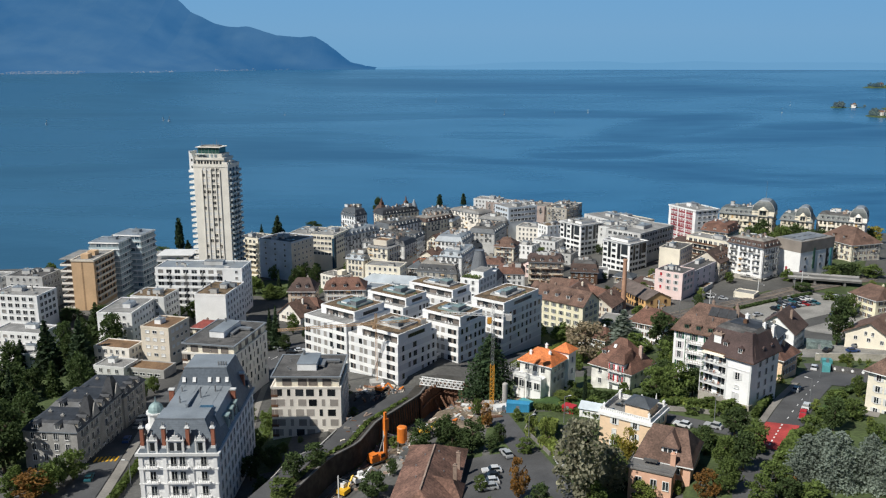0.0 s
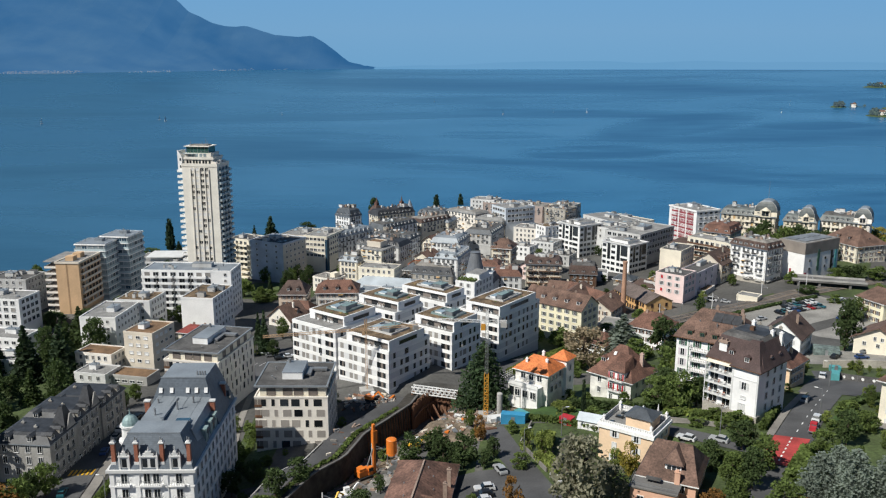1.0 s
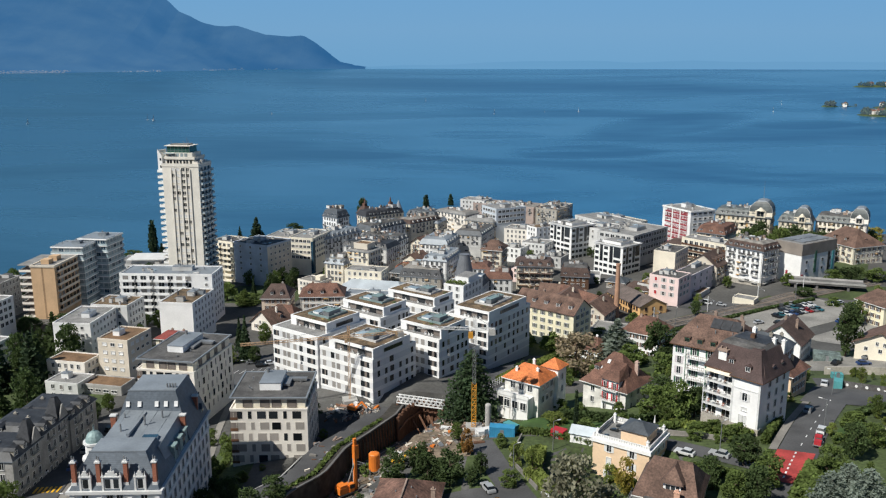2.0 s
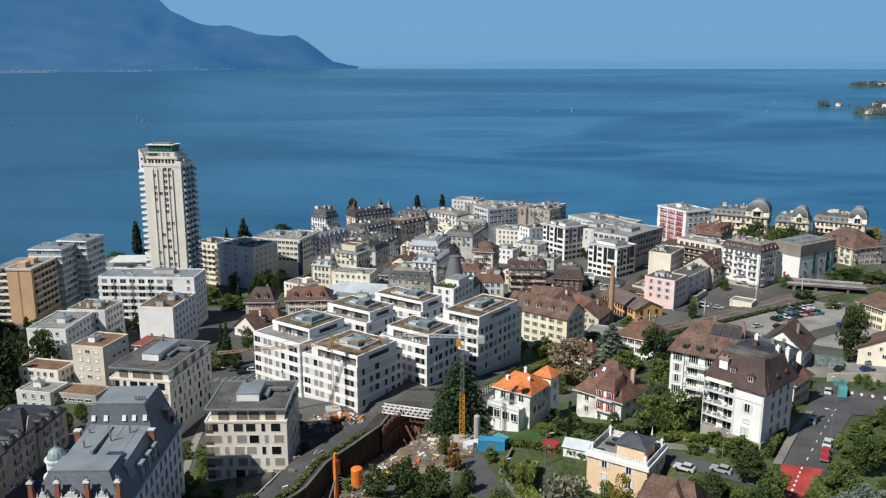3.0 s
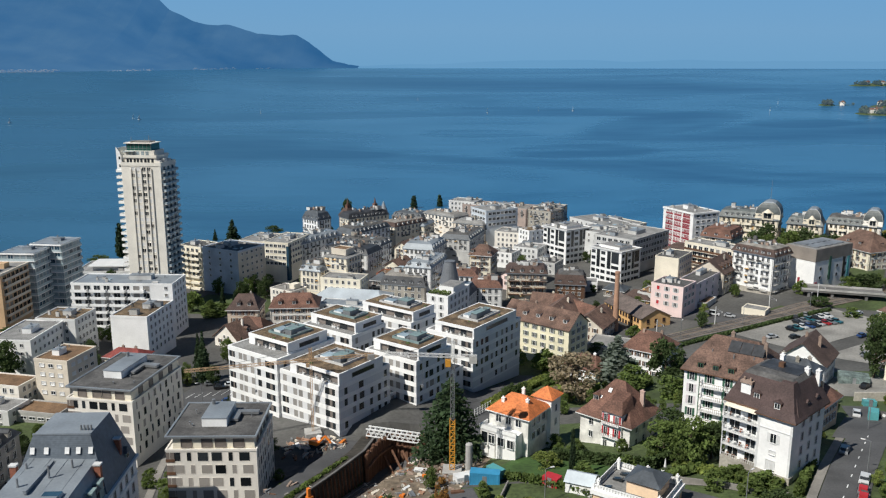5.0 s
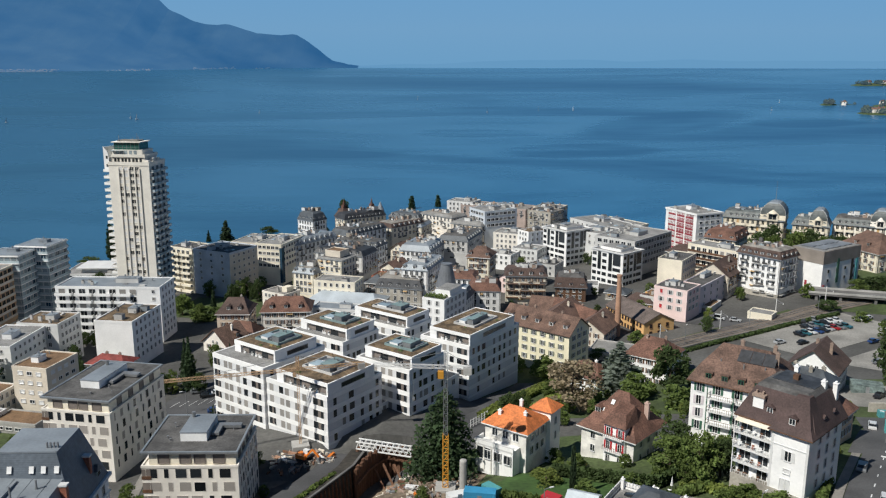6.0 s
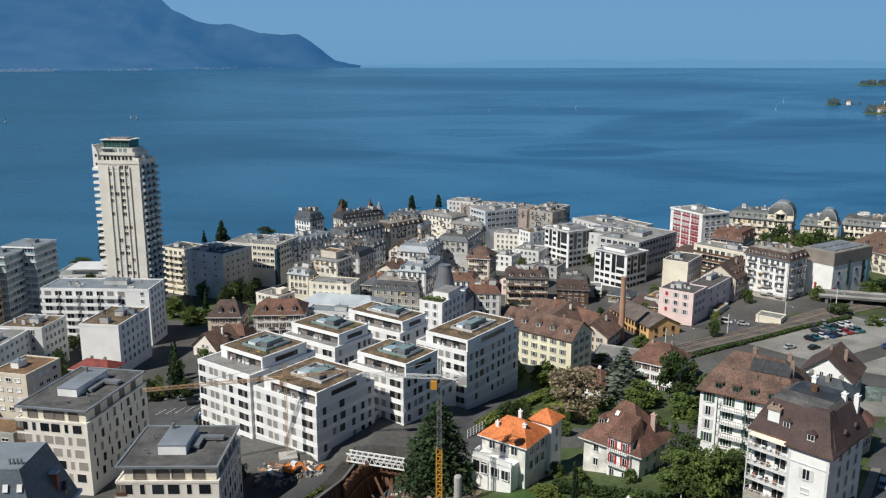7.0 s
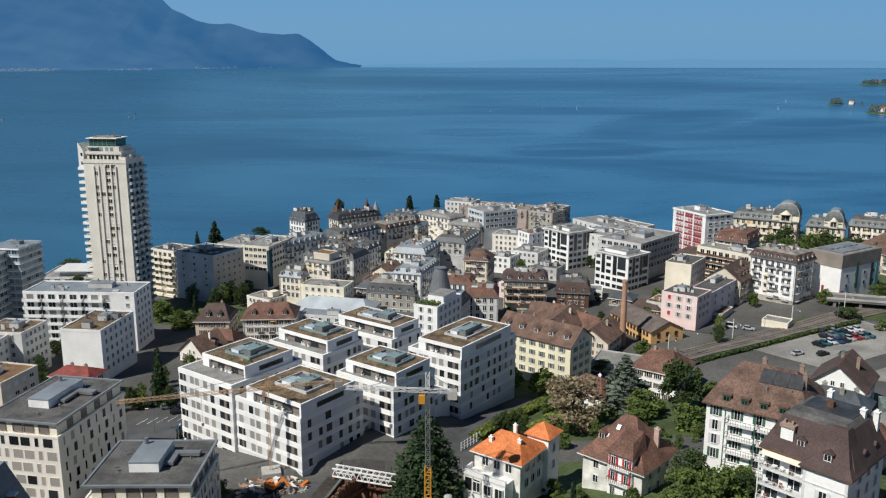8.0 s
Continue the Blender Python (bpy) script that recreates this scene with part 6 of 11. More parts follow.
for i, (x, y) in enumerate(((-3, 482), (3, 474), (-6, 440))):
    tiled_house("town_house", x, y, -30, 9, 12, 14.5 + i * 0.3, 18.5, 3, CREAM, "narrow cream gabled house with brown tile roof", shape="gable", along="y", cols={"F": 3, "R": 3}, mats=WP, category="town house", seed=93 + i)
flat_block("town_house", -10, 422, -20, 9, 9, 15.5, 3, BRICK, "small brick backyard building", roof=ROOF_BROWN, unit=False, category="town house", cols={"F": 3})
tiled_house("town_house", -13, 418, -20, 8, 8, 13.5, 17, 3, GREY_WALL, "narrow house with dark slate pyramid roof", roof=SLATE, ridge=0.05, cols={"F": 3, "R": 2}, mats=WP, category="town house")
# low houses between the slate block, the hall and the offices
b = flat_block("town_house", -55.0, 411.0, -34, 13, 10, 11.2, 2, PALE, "low cream building with tiled roof terrace", roof=GRAVEL, cols={"F": 5, "R": 3}, unit=False, category="town house", seed=61)
part("roof_hut", Kit().box(1.5, 4.5, -1.0, 3.0, 11.3, 13.6), CREAM, b)
tiled_house("town_house", 99.5, 392, -30, 11, 9, 12.0, 15.2, 1, ORANGE_WALL, "small orange house with dark brown hip roof", roof=TILE_DARK, ridge=0.4, cols={"F": 4, "R": 3}, mats=WP, category="town house", seed=62)
tiled_house("town_house", 92.5, 404, -30, 9, 9, 12.5, 15.0, 1, STONE, "low round-backed house with grey roof", roof=SLATE, ridge=0.1, cols={"F": 3, "R": 3}, mats=WP, category="town house", seed=63)
flat_block("workshop", 80.5, 418, -12, 12, 9, 12.5, 1, WHITE, "low white annex with flat metal roof", roof=ROOF_PALE, cols={"F": 3}, unit=False, category="workshop", seed=64)
# white office building with ribbon windows
plain_town_block(42.1, 522.6, -62, 17, 22, 26.4, 6, SKY_RENDER, "white office building with rows of dark windows", ROOF_PALE, {"F": 5, "R": 7, "L": 4}, size=(2.2, 1.5), fh=3.2, seed=96, mats=WP)


def glazed_office(nx, ny, rot, w, d, z1, n, seed, label):
    """White office block: ribbon windows storey by storey, and tall dark bays in the upper storeys."""
    b = plain_town_block(nx, ny, rot, w, d, z1, n, WHITE, label, ROOF_PALE, None, fh=3.2, seed=seed)
    part("cornice", ring(Kit(), w, d, z1 - 0.1, z1 + 0.5, 0.5, 0.7), LIGHT_GREY, b)
    for turn, length, out in ((0, w, d / 2), (90, d, w / 2), (270, d, w / 2)):
        if not faces_camera_path(b, turn):
            continue
        for j, (u, half, tall) in enumerate(((-0.41, 0.06, 0), (-0.25, 0.05, 3), (-0.09, 0.065, 0), (0.10, 0.055, 3), (0.30, 0.115, 2))):
            x, hw = u * length, half * length
            for i in range(n):
                if 1 <= i < tall:
                    continue
                h = 3.05 * tall - 0.7 if tall and i == 0 else 1.55
                z = z1 - (max(1, tall) if i == 0 else i + 1) * 3.05 + (0.2 if tall and i == 0 else 0.5)
                me = shared(("ribbon", round(hw, 2), round(h, 2)), lambda: relief([-hw - 0.08, -hw, -hw * 0.3, hw * 0.4, hw, hw + 0.08], [0, 0.08, h, h + 0.08], lambda a, c: (-0.03, 1) if 0 < a < 4 and c == 1 else (-0.10, 0)).mesh("window", [STEEL, GLASS]))
                ob = new("window", me)
                ob.parent = b
                ob.matrix_local = pose(0, 0, 0, 0, 0, turn) @ pose(x, -out, z)
    part("roof_terrace", Kit().box(-w * 0.36, w * 0.3, -d * 0.3, d * 0.36, z1 + 0.1, z1 + 1.5, 0, 1), [WHITE, ROOF_PALE], b)
    return b


glazed_office(81.0, 473.8, -56, 18, 18, 24.5, 6, 97, "white office block with tall dark glass strips")
glazed_office(98.6, 423.5, -50, 18, 15, 24.2, 5, 98, "white office block with stepped top and dark ribbon windows")
plain_town_block(107.1, 437.4, -44, 22, 36, 27.0, 6, GREY_WALL, "long grey office building with sun louvres", ROOF_PALE, {"F": 6, "R": 12}, size=(2.2, 1.7), fh=3.2, seed=99, mats=WP)
plain_town_block(104, 470, -44, 24, 20, 23.0, 5, LIGHT_GREY, "pale shopping building with flat roof", ROOF_PALE, {"F": 6, "R": 5}, fh=3.2, seed=100, mats=WP)
plain_town_block(125, 520, -55, 30, 16, 18.0, 5, CREAM, "low cream lakeside building", ROOF_PALE, {"F": 9, "R": 5}, fh=3.2, seed=101, mats=WP)
plain_town_block(112, 500, -62, 40, 20, 20.5, 5, LIGHT_GREY, "wide grey lakeside building with flat roof", ROOF_PALE, {"F": 9, "R": 5}, fh=3.2, seed=102, mats=WP)
# small white roofs in the middle
plain_town_block(60, 506, -24, 15, 15, 16.5, 3, PALE, "low white building with pale metal roof", ROOF_PALE, {"F": 5, "R": 4}, seed=103, mats=WP)
plain_town_block(66, 474, -30, 14, 14, 14.5, 3, LIGHT_GREY, "white low building with flat roof", ROOF_PALE, {"F": 5, "R": 4}, seed=104, mats=WP)
plain_town_block(64, 495, -60, 10, 15, 20.0, 5, WHITE, "white stair-stepped block with dark windows", GREEN_ROOF, {"F": 3, "R": 4}, seed=105, mats=WP)
plain_town_block(52, 470, -30, 16, 10, 13.0, 2, WHITE, "low white workshop with flat roof", ROOF_PALE, {"F": 5, "R": 3}, seed=106, mats=WP)
plain_town_block(72, 452, -30, 12, 12, 12.0, 2, GREY_WALL, "low grey flat-roofed workshop", BITUMEN, {"F": 4, "R": 3}, seed=107, mats=WP)
tiled_house("town_house", *corner(38.7, 439.1, -18, 11, 13), -18, 11, 13, 19.0, 23.5, 5, CREAM, "tall cream house with brown timbered attic", roof=TILE, shape="hip", ridge=0.35, cols={"F": 4, "R": 4}, mats=WP, category="town house", dormers=dorms("F", 2), seed=108)
tiled_house("town_house", 50, 428, -35, 10, 12, 13.5, 17, 2, PINK, "pale pink gabled house with grey roof", roof=SLATE, shape="gable", along="y", cols={"F": 2, "R": 3}, mats=WP, category="town house", seed=109)
tiled_house("town_house", 58, 438, -35, 10, 12, 14, 17, 2, WHITE, "white gabled house with grey roof", roof=ZINC, shape="gable", along="y", cols={"F": 2, "R": 3}, mats=WP, category="town house", seed=110)


def chalet_block():
    w, d, z, n = 17.5, 13, 19.5, 4
    x, y = corner(60.6, 402.4, -6, w, d)
    h = tiled_house("town_house", x, y, -6, w, d, z, 22.2, n, CREAM, "cream apartment house with brown wooden balconies", roof=TILE_DARK, shape="mansard", ridge=0.6, cols={"F": 6, "R": 4}, mats=WP, category="town house", dormers=dorms("F", 4), fh=3.1, seed=111)
    balconies(h, w, d, z - n * 3.1, n, 3.1, "F", (-5.8, 0, 5.8), 5.2, 1.3, [BROWN_WOOD, BROWN_WOOD], False)


chalet_block()
tiled_house("town_house", 72.5, 409, -10, 13, 13, 14.5, 20, 3, BROWN_WOOD, "dark timbered house with brown mansard", roof=TILE_DARK, shape="mansard", ridge=0.5, cols={"F": 4, "R": 4}, mats=WP, category="town house", dormers=dorms("F", 3) + dorms("R", 3), seed=112)


def roof_garden_house():
    w, d = 9.2, 19
    x, y = corner(15.7, 350, -28, w, d)
    h = flat_block("town_house", x, y, -28, w, d, 24.0, 5, WHITE, "white corner house with planted roof terrace", 3.0, ROOF_PALE, {"F": 2, "R": 5}, (1.0, 1.7), "shutter", 0, [WHITE_PAINT, GLASS, BLIND, LIGHT_GREY], unit=False, category="town house", seed=113)
    k = Kit()
    rnd = random.Random(5)
    for _ in range(260):
        u, v, q = rnd.uniform(-4.0, 4.0), rnd.uniform(-9, -5.5), rnd.uniform(0.15, 0.4)
        a = rnd.uniform(0, 6.28)
        c, s, zz = math.cos(a) * q, math.sin(a) * q, 24.5 + rnd.uniform(0, 1.0)
        k.face([(u - c, v - s, zz), (u + s, v - c, zz + q), (u + c, v + s, zz), (u - s, v + c, zz - q)])
    tagged(part("roof_hedge", k, LEAF_GREEN, h, "clipped green terrace hedge"), kind="stuff")
    part("penthouse", Kit().box(-2, 4.2, -4, 6, 24.1, 26.6, 0, 1), [WHITE, ROOF_PALE], h)


roof_garden_house()


COOL_SLATE = material("weathered_lead_sheet", (0.155, 0.165, 0.18), 0.6, metal=0.1, spread=0.12, stain=0.25)


def cone_castle():
    t = thing("town_house", pose(20.5, 377, 0, 0, 0, -19), "white turreted house with a tall grey cone roof", "town house")
    part("wall", Kit().box(-6, 6, -7, 7, 5, 18.4), LIGHT_GREY, t)
    part("roof", Kit().prism([(-6.3, -7.3, 18.4), (6.3, -7.3, 18.4), (6.3, 7.3, 18.4), (-6.3, 7.3, 18.4)], [(-4.5, -5.5, 22), (4.5, -5.5, 22), (4.5, 5.5, 22), (-4.5, 5.5, 22)], 0, 1), [SLATE, ZINC], t)
    part("turret", Kit().tube(-3.3, -1.2, 6, 22.5, 3.9, 3.9, 18), WHITE, t)
    part("cone_roof", Kit().tube(-3.3, -1.2, 22.5, 31.6, 4.2, 2.2, 18).tube(-3.3, -1.2, 31.6, 31.8, 2.4, 2.4, 18), COOL_SLATE, t)
    windows(t, 12, 14, 6, 4, 3.1, {"F": 4, "R": 4}, (1.0, 1.7), "plain")
    for u in (-1, 2, 5):
        dormer(t, u, -6.2, 18.8, 0, WHITE, SLATE)
    for v in (-4, 0, 4):
        dormer(t, 5.2, v, 18.8, 90, WHITE, SLATE)


cone_castle()
mansard(39.3, 384, -5, 13, 14, 18.0, 21.0, 4, LIGHT_GREY, "grey-blue house with red tile terrace roof", TILE_RED, {"F": 4, "R": 4}, seed=114)
mansard(30, 403, -10, 14, 12, 18.0, 20.5, 4, WHITE, "white town house with dull red metal roof", TILE_RED, {"F": 5, "R": 4}, seed=115)
# metal-roofed hall and half-timbered houses
PALE_METAL = material("pale_blue_metal_roof", (0.48, 0.53, 0.57), 0.5, metal=0.1, spread=0.06, stain=0.2)
h = thing("market_hall", pose(-25, 399, 0, 0, 0, -13), "low hall with pale hipped metal roof", "hall")
part("wall", Kit().box(-16, 16, -9, 9, 4, 10.5), GREY_WALL, h)
part("roof", Kit().prism([(-16.6, -9.6, 10.5), (16.6, -9.6, 10.5), (16.6, 9.6, 10.5), (-16.6, 9.6, 10.5)], [(-11, -0.5, 14), (12, -0.5, 14), (12, 0.5, 14), (-11, 0.5, 14)]), PALE_METAL, h)
plain_town_block(-16, 375, -13, 22, 9, 12.5, 2, LIGHT_GREY, "low building with blue-grey sawtooth roofs", ZINC, {"F": 6}, seed=116, mats=WP)
TIMBER = material("half_timber", (0.60, 0.50, 0.40), 0.85, spread=0.08, stain=0.25)
tiled_house("house", -65, 370, 0, 12, 14, 15.2, 20.2, 4, TIMBER, "half-timbered house with broad dark brown roof", roof=TILE_DARK, ridge=0.45, cols={"F": 4, "R": 4, "L": 3}, mats=WP, dormers=(("F", -0.3, 0.6), ("F", 0.4, 0.6)), seed=117, kick=0.06)
tiled_house("house", -45.8, 374, 3, 18.6, 15, 15.0, 19.4, 4, PALE, "long pale half-timbered house with red-brown roof and bay", roof=TILE_RED, ridge=0.6, cols={"F": 6, "R": 4}, mats=WP, dormers=(("F", -0.6, 0.6), ("F", 0.0, 0.6), ("F", 0.6, 0.6)), seed=118, kick=0.06, chimneys=((0.2, 0.1), (-0.3, 0.1)))
tiled_house("house", -64, 349, -35, 13, 11, 9.5, 15.5, 2, PALE, "pale gabled house with steep brown roof", roof=TILE, shape="gable", along="y", cols={"F": 3, "R": 2}, mats=WP, seed=119, dormers=(("R", 0.2, 1.0),))
tiled_house("house", -61, 362, -10, 12, 10, 8.5, 13, 1, PALE, "small house with dull red roof", roof=TILE_RED, ridge=0.5, cols={"F": 3}, mats=WP, seed=120)


# ---------------------------------------------------------------- streets east of the white houses
SHUTTER = material("grey_green_shutters", (0.20, 0.22, 0.17), 0.7, spread=0.08)


def yellow_house():
    w, d, ze, n = 26.5, 12.7, 24.6, 5
    x, y = corner(54.4, 307.3, -40, w, d)
    h = tiled_house("town_house", x, y, -40, w, d, ze, 29.5, n, YELLOW, "yellow apartment house with shuttered windows and brown roof", roof=TILE, shape="gable", over=0.5, cols={"F": 7, "R": 3, "L": 3}, mats=[WHITE_PAINT, GLASS, BLIND, SHUTTER], dormers=tuple(("F", -0.8 + 0.4 * i, 0.8) for i in range(5)), category="town house", fh=2.85, seed=130, dormer_wall=WHITE, chimneys=((0.3, 0.1), (-0.2, 0.15), (-0.4, 0.1)))
    part("base_wall", ring(Kit(), w, d, 8, 11, 0.1, 0.4), STONE, h)


yellow_house()
tiled_house("town_house", *corner(61, 346, -28, 12, 20), -28, 12, 20, 16.5, 21, 3, BEIGE, "old house with brown tile roof and skylights", roof=TILE, shape="gable", along="y", cols={"F": 3, "R": 5}, mats=WP, category="town house", seed=131)
tiled_house("town_house", *corner(72, 337, -32, 12, 17), -32, 12, 17, 15.5, 20, 2, BEIGE, "workshop house with brown tile gable roof", roof=TILE, shape="gable", along="y", cols={"F": 3, "R": 4}, mats=WP, category="town house", seed=132)
tiled_house("town_house", 66, 362, -55, 22, 10, 15, 19.5, 2, BEIGE, "long backyard house with red-brown roof", roof=TILE_RED, shape="gable", cols={"F": 5, "R": 3}, mats=WP, category="town house", seed=133)
tiled_house("town_house", 57, 372, -20, 12, 12, 15, 19.5, 3, CREAM, "cream house with brown gable roof", roof=TILE, shape="gable", cols={"F": 3, "R": 3}, mats=WP, category="town house", seed=134)
tiled_house("workshop", 91.1, 363.3, -70, 26, 13.2, 15.4, 18.8, 2, ORANGE_WALL, "long orange workshop with grey-brown roof and skylights", roof=TILE_GREY, shape="gable", over=0.4, cols={"F": 12, "R": 3}, size=(1.0, 1.4), style="plain", mats=[BROWN_WOOD, GLASS, BLIND, GLASS], category="workshop", chimneys=(), seed=135)
flat_block("shed", 73.5, 327.5, -25, 15, 13, 13.5, 1, CONCRETE, "low shed with grey sheet roof", roof=material("grey_sheet_roof", (0.24, 0.235, 0.225), 0.8, spread=0.15), unit=False, category="shed")


def tall_chimney(x, y, z0, z1):
    c = thing("factory_chimney", pose(x, y, 0), "tall tapered orange brick factory chimney", "chimney")
    part("shaft", Kit().tube(0, 0, z0, z1, 1.25, 0.85, 16), CHIMNEY_BRICK, c)
    part("rim", Kit().tube(0, 0, z1, z1 + 0.8, 1.02, 1.02, 16), CHIMNEY_BRICK, c)


tall_chimney(79.6, 349.5, 8, 33.2)
tiled_house("house", *corner(82, 295, -37, 13.4, 14), -37, 13.4, 14, 20.5, 25.5, 3, WHITE, "white house with broad red-brown hip roof", roof=TILE_RED, ridge=0.4, cols={"F": 4, "R": 4}, mats=WP, seed=136, chimneys=((0.3, 0.1), (-0.2, -0.1)), kick=0.05)
tiled_house("house", *corner(59, 285, -40, 11, 11), -40, 11, 11, 18.5, 22, 2, WHITE, "small villa with light brown tile roof", roof=TILE_RED, ridge=0.4, cols={"F": 3, "R": 3}, mats=WP, seed=137)


def pink_house():
    w, d = 13.5, 13
    x, y = corner(108.7, 361.5, -40, w, d)
    flat_block("town_house", x, y, -40, w, d, 24.0, 4, PINK, "pink apartment house with grey shutters and red blinds", 3.0, BITUMEN, {"F": 3, "R": 3, "L": 3}, (1.1, 1.6), "shutter", 0.2, [WHITE_PAINT, GLASS, RED_PAINT, GREY_WALL], category="town house", seed=138)
    c, s = math.cos(radians(-40)), math.sin(radians(-40))
    x2, y2 = x - 22 * s + 2 * c, y + 22 * c + 2 * s
    flat_block("warehouse", x2, y2, -40, 9, 30, 22.6, 4, LILAC, "long lilac warehouse wing with flat roof", 3.0, BITUMEN, {"R": 4}, category="warehouse", seed=139)


pink_house()
flat_block("town_house", *corner(116.3, 394.0, -36, 10.5, 18), -36, 10.5, 18, 28.0, 6, CREAM, "cream gabled block with a blank end wall and black roof", 3.0, BITUMEN, {"R": 6}, (1.1, 1.5), category="town house", seed=140)
tiled_house("town_house", 137, 404, -40, 14, 22, 22.0, 27.5, 3, BEIGE, "beige house with dark brown roof and row of dormers", roof=TILE_DARK, shape="gable", along="y", cols={"F": 3, "R": 6}, mats=WP, category="town house", dormers=tuple(("R", -0.7 + 0.35 * i, 0.6) for i in range(5)), seed=141)
b = plain_town_block(146, 408, -50, 26, 12, 28.5, 5, CREAM, "cream apartment block with long balconies", ROOF_PALE, {"F": 8, "R": 3}, size=(1.8, 1.9), sill=0.3, fh=3.0, seed=142, mats=WP)
balconies(b, 26, 12, 28.5 - 15, 5, 3.0, "F", (0,), 24.5, 1.4, [BEIGE, BROWN_WOOD])
tiled_house("town_house", *corner(151, 428, -38, 14, 18), -38, 14, 18, 29.6, 34.4, 5, CREAM, "cream villa with plum-brown mansard roof", roof=TILE_RED, shape="mansard", ridge=0.5, cols={"F": 4, "R": 5}, mats=WP, category="town house", dormers=dorms("F", 3) + dorms("R", 3), seed=143)
tiled_house("town_house", 133, 440, -40, 14, 16, 22.5, 25.5, 4, STONE, "old house with weathered grey-brown roof", roof=TILE_DARK, shape="hip", ridge=0.5, cols={"F": 4, "R": 4}, mats=WP, category="town house", seed=144)


def corner_hotel():
    w, d, ze, n, rot = 19.2, 14, 30.6, 6, -52
    x, y = corner(154.1, 385.7, rot, w, d)
    h = tiled_house("hotel", x, y, rot, w, d, ze, 34.6, n, WHITE, "white hotel with iron balconies and brown mansard", roof=TILE_DARK, shape="mansard", ridge=0.75, cols={"F": 7, "R": 5, "L": 4}, size=(1.1, 1.9), style="plain", mats=[WHITE_PAINT, GLASS, BLIND, GLASS], category="hotel", dormers=dorms("F", 6) + dorms("R", 4), fh=3.0, seed=145, sill=0.5)
    balconies(h, w, d, ze - n * 3.0 + 3.0, n - 1, 3.0, "F", (-6.5, 0.0, 6.5), 3.0, 1.0, [CONCRETE, STEEL], False)
    balconies(h, w, d, ze - n * 3.0 + 3.0, n - 1, 3.0, "R", (-4.0, 4.0), 4.0, 1.2, [CONCRETE, STEEL], False)
    part("plinth", ring(Kit(), w, d, 11, 15.8, 0.15, 0.5), STONE, h)


corner_hotel()


DEEP_RED = material("deep_red_paint", (0.32, 0.035, 0.05), 0.7, spread=0.1)


def concert_hall():
    w, d, z1, rot = 14.5, 26.5, 33.4, -58
    x, y = corner(173.2, 388.4, rot, w, d)
    b = thing("hall", pose(x, y, 0, 0, 0, rot), "modern white hall with taupe upper storey and coloured window slots", "hall")
    part("wall", Kit().box(-w / 2, w / 2, -d / 2, d / 2, 12, 28), WHITE, b)
    part("upper_wall", Kit().box(-w / 2 - 0.15, w / 2 + 0.15, -d / 2 - 0.15, d / 2 + 0.15, 28, z1), material("taupe_panel", (0.27, 0.235, 0.205), 0.7, spread=0.05), b)
    part("roof", Kit().box(-w / 2 + 0.3, w / 2 - 0.3, -d / 2 + 0.3, d / 2 - 0.3, z1, z1 + 0.15), ROOF_PALE, b)
    for i in range(5):
        for j in range(2):
            part("solar_panel", Kit().prism([(-5.6 + j * 5.8, -10.5 + i * 4.2, z1 + 0.3), (-0.4 + j * 5.8, -10.5 + i * 4.2, z1 + 0.3), (-0.4 + j * 5.8, -7.2 + i * 4.2, z1 + 0.3), (-5.6 + j * 5.8, -7.2 + i * 4.2, z1 + 0.3)], [(-5.6 + j * 5.8, -10.5 + i * 4.2, z1 + 0.4), (-0.4 + j * 5.8, -10.5 + i * 4.2, z1 + 0.4), (-0.4 + j * 5.8, -7.2 + i * 4.2, z1 + 0.7), (-5.6 + j * 5.8, -7.2 + i * 4.2, z1 + 0.7)]), STEEL, b)
    for v, m, z0, zt in ((-11.8, DEEP_RED, 13, 19), (-2.5, GREEN_PAINT, 19, 29.5), (8.0, GLASS, 18.5, 28), (11.3, TEAL, 18.5, 28)):
        part("window_slot", Kit().box(w / 2 - 0.1, w / 2 + 0.22, v - 0.75, v + 0.75, z0, zt), m, b)
    part("window_slot", Kit().box(-0.3, 0.7, -d / 2 - 0.22, -d / 2 + 0.1, 13, 20), DEEP_RED, b)
    windows(b, w, d, 19.5, 2, 4, {"R": 4}, (1.2, 1.2), "open", [STEEL, GLASS, BLIND, GLASS], 0.5)
    part("ground_storey", Kit().box(-w / 2 + 1, w / 2 + 0.3, -d / 2 + 2, -d / 2 + 6, 12, 16.5), RED_PAINT, b)


concert_hall()




def red_balcony_block():
    w, d, z1, rot, n = 23.5, 17, 34.6, -66, 8
    x, y = corner(145.7, 467.7, rot, w, d)
    b = flat_block("apartment_building", x, y, rot, w, d, z1, n, WHITE, "white apartment block with deep red balconies", 2.9, ROOF_PALE, {"R": 4}, (1.9, 1.2), mats=WP, seed=147, over=0.3)
    for i in range(n):
        for u in (-6.6, 0.0, 6.6):
            me = shared(("redbal",), lambda: relief([-3.1, -2.9, 2.9, 3.1], [0, 0.1, 1.1, 2.7, 2.8], lambda i, j: (-0.10, 1) if i == 1 and j == 1 else ((0.0, 2) if i == 1 and j == 2 else (-0.2, 0))).mesh("balcony", [WHITE, DEEP_RED, DEEP_RED]))
            ob = new("balcony", me)
            ob.parent = b
            ob.matrix_local = pose(u, -d / 2, z1 - (i + 1) * 2.9)
    roof_unit(b, -2, 0, z1 + 0.1, 4, 4, 2.2)


red_balcony_block()


GOLD = material("golden_stone_render", (0.72, 0.65, 0.52), 0.85, spread=0.06, stain=0.2)


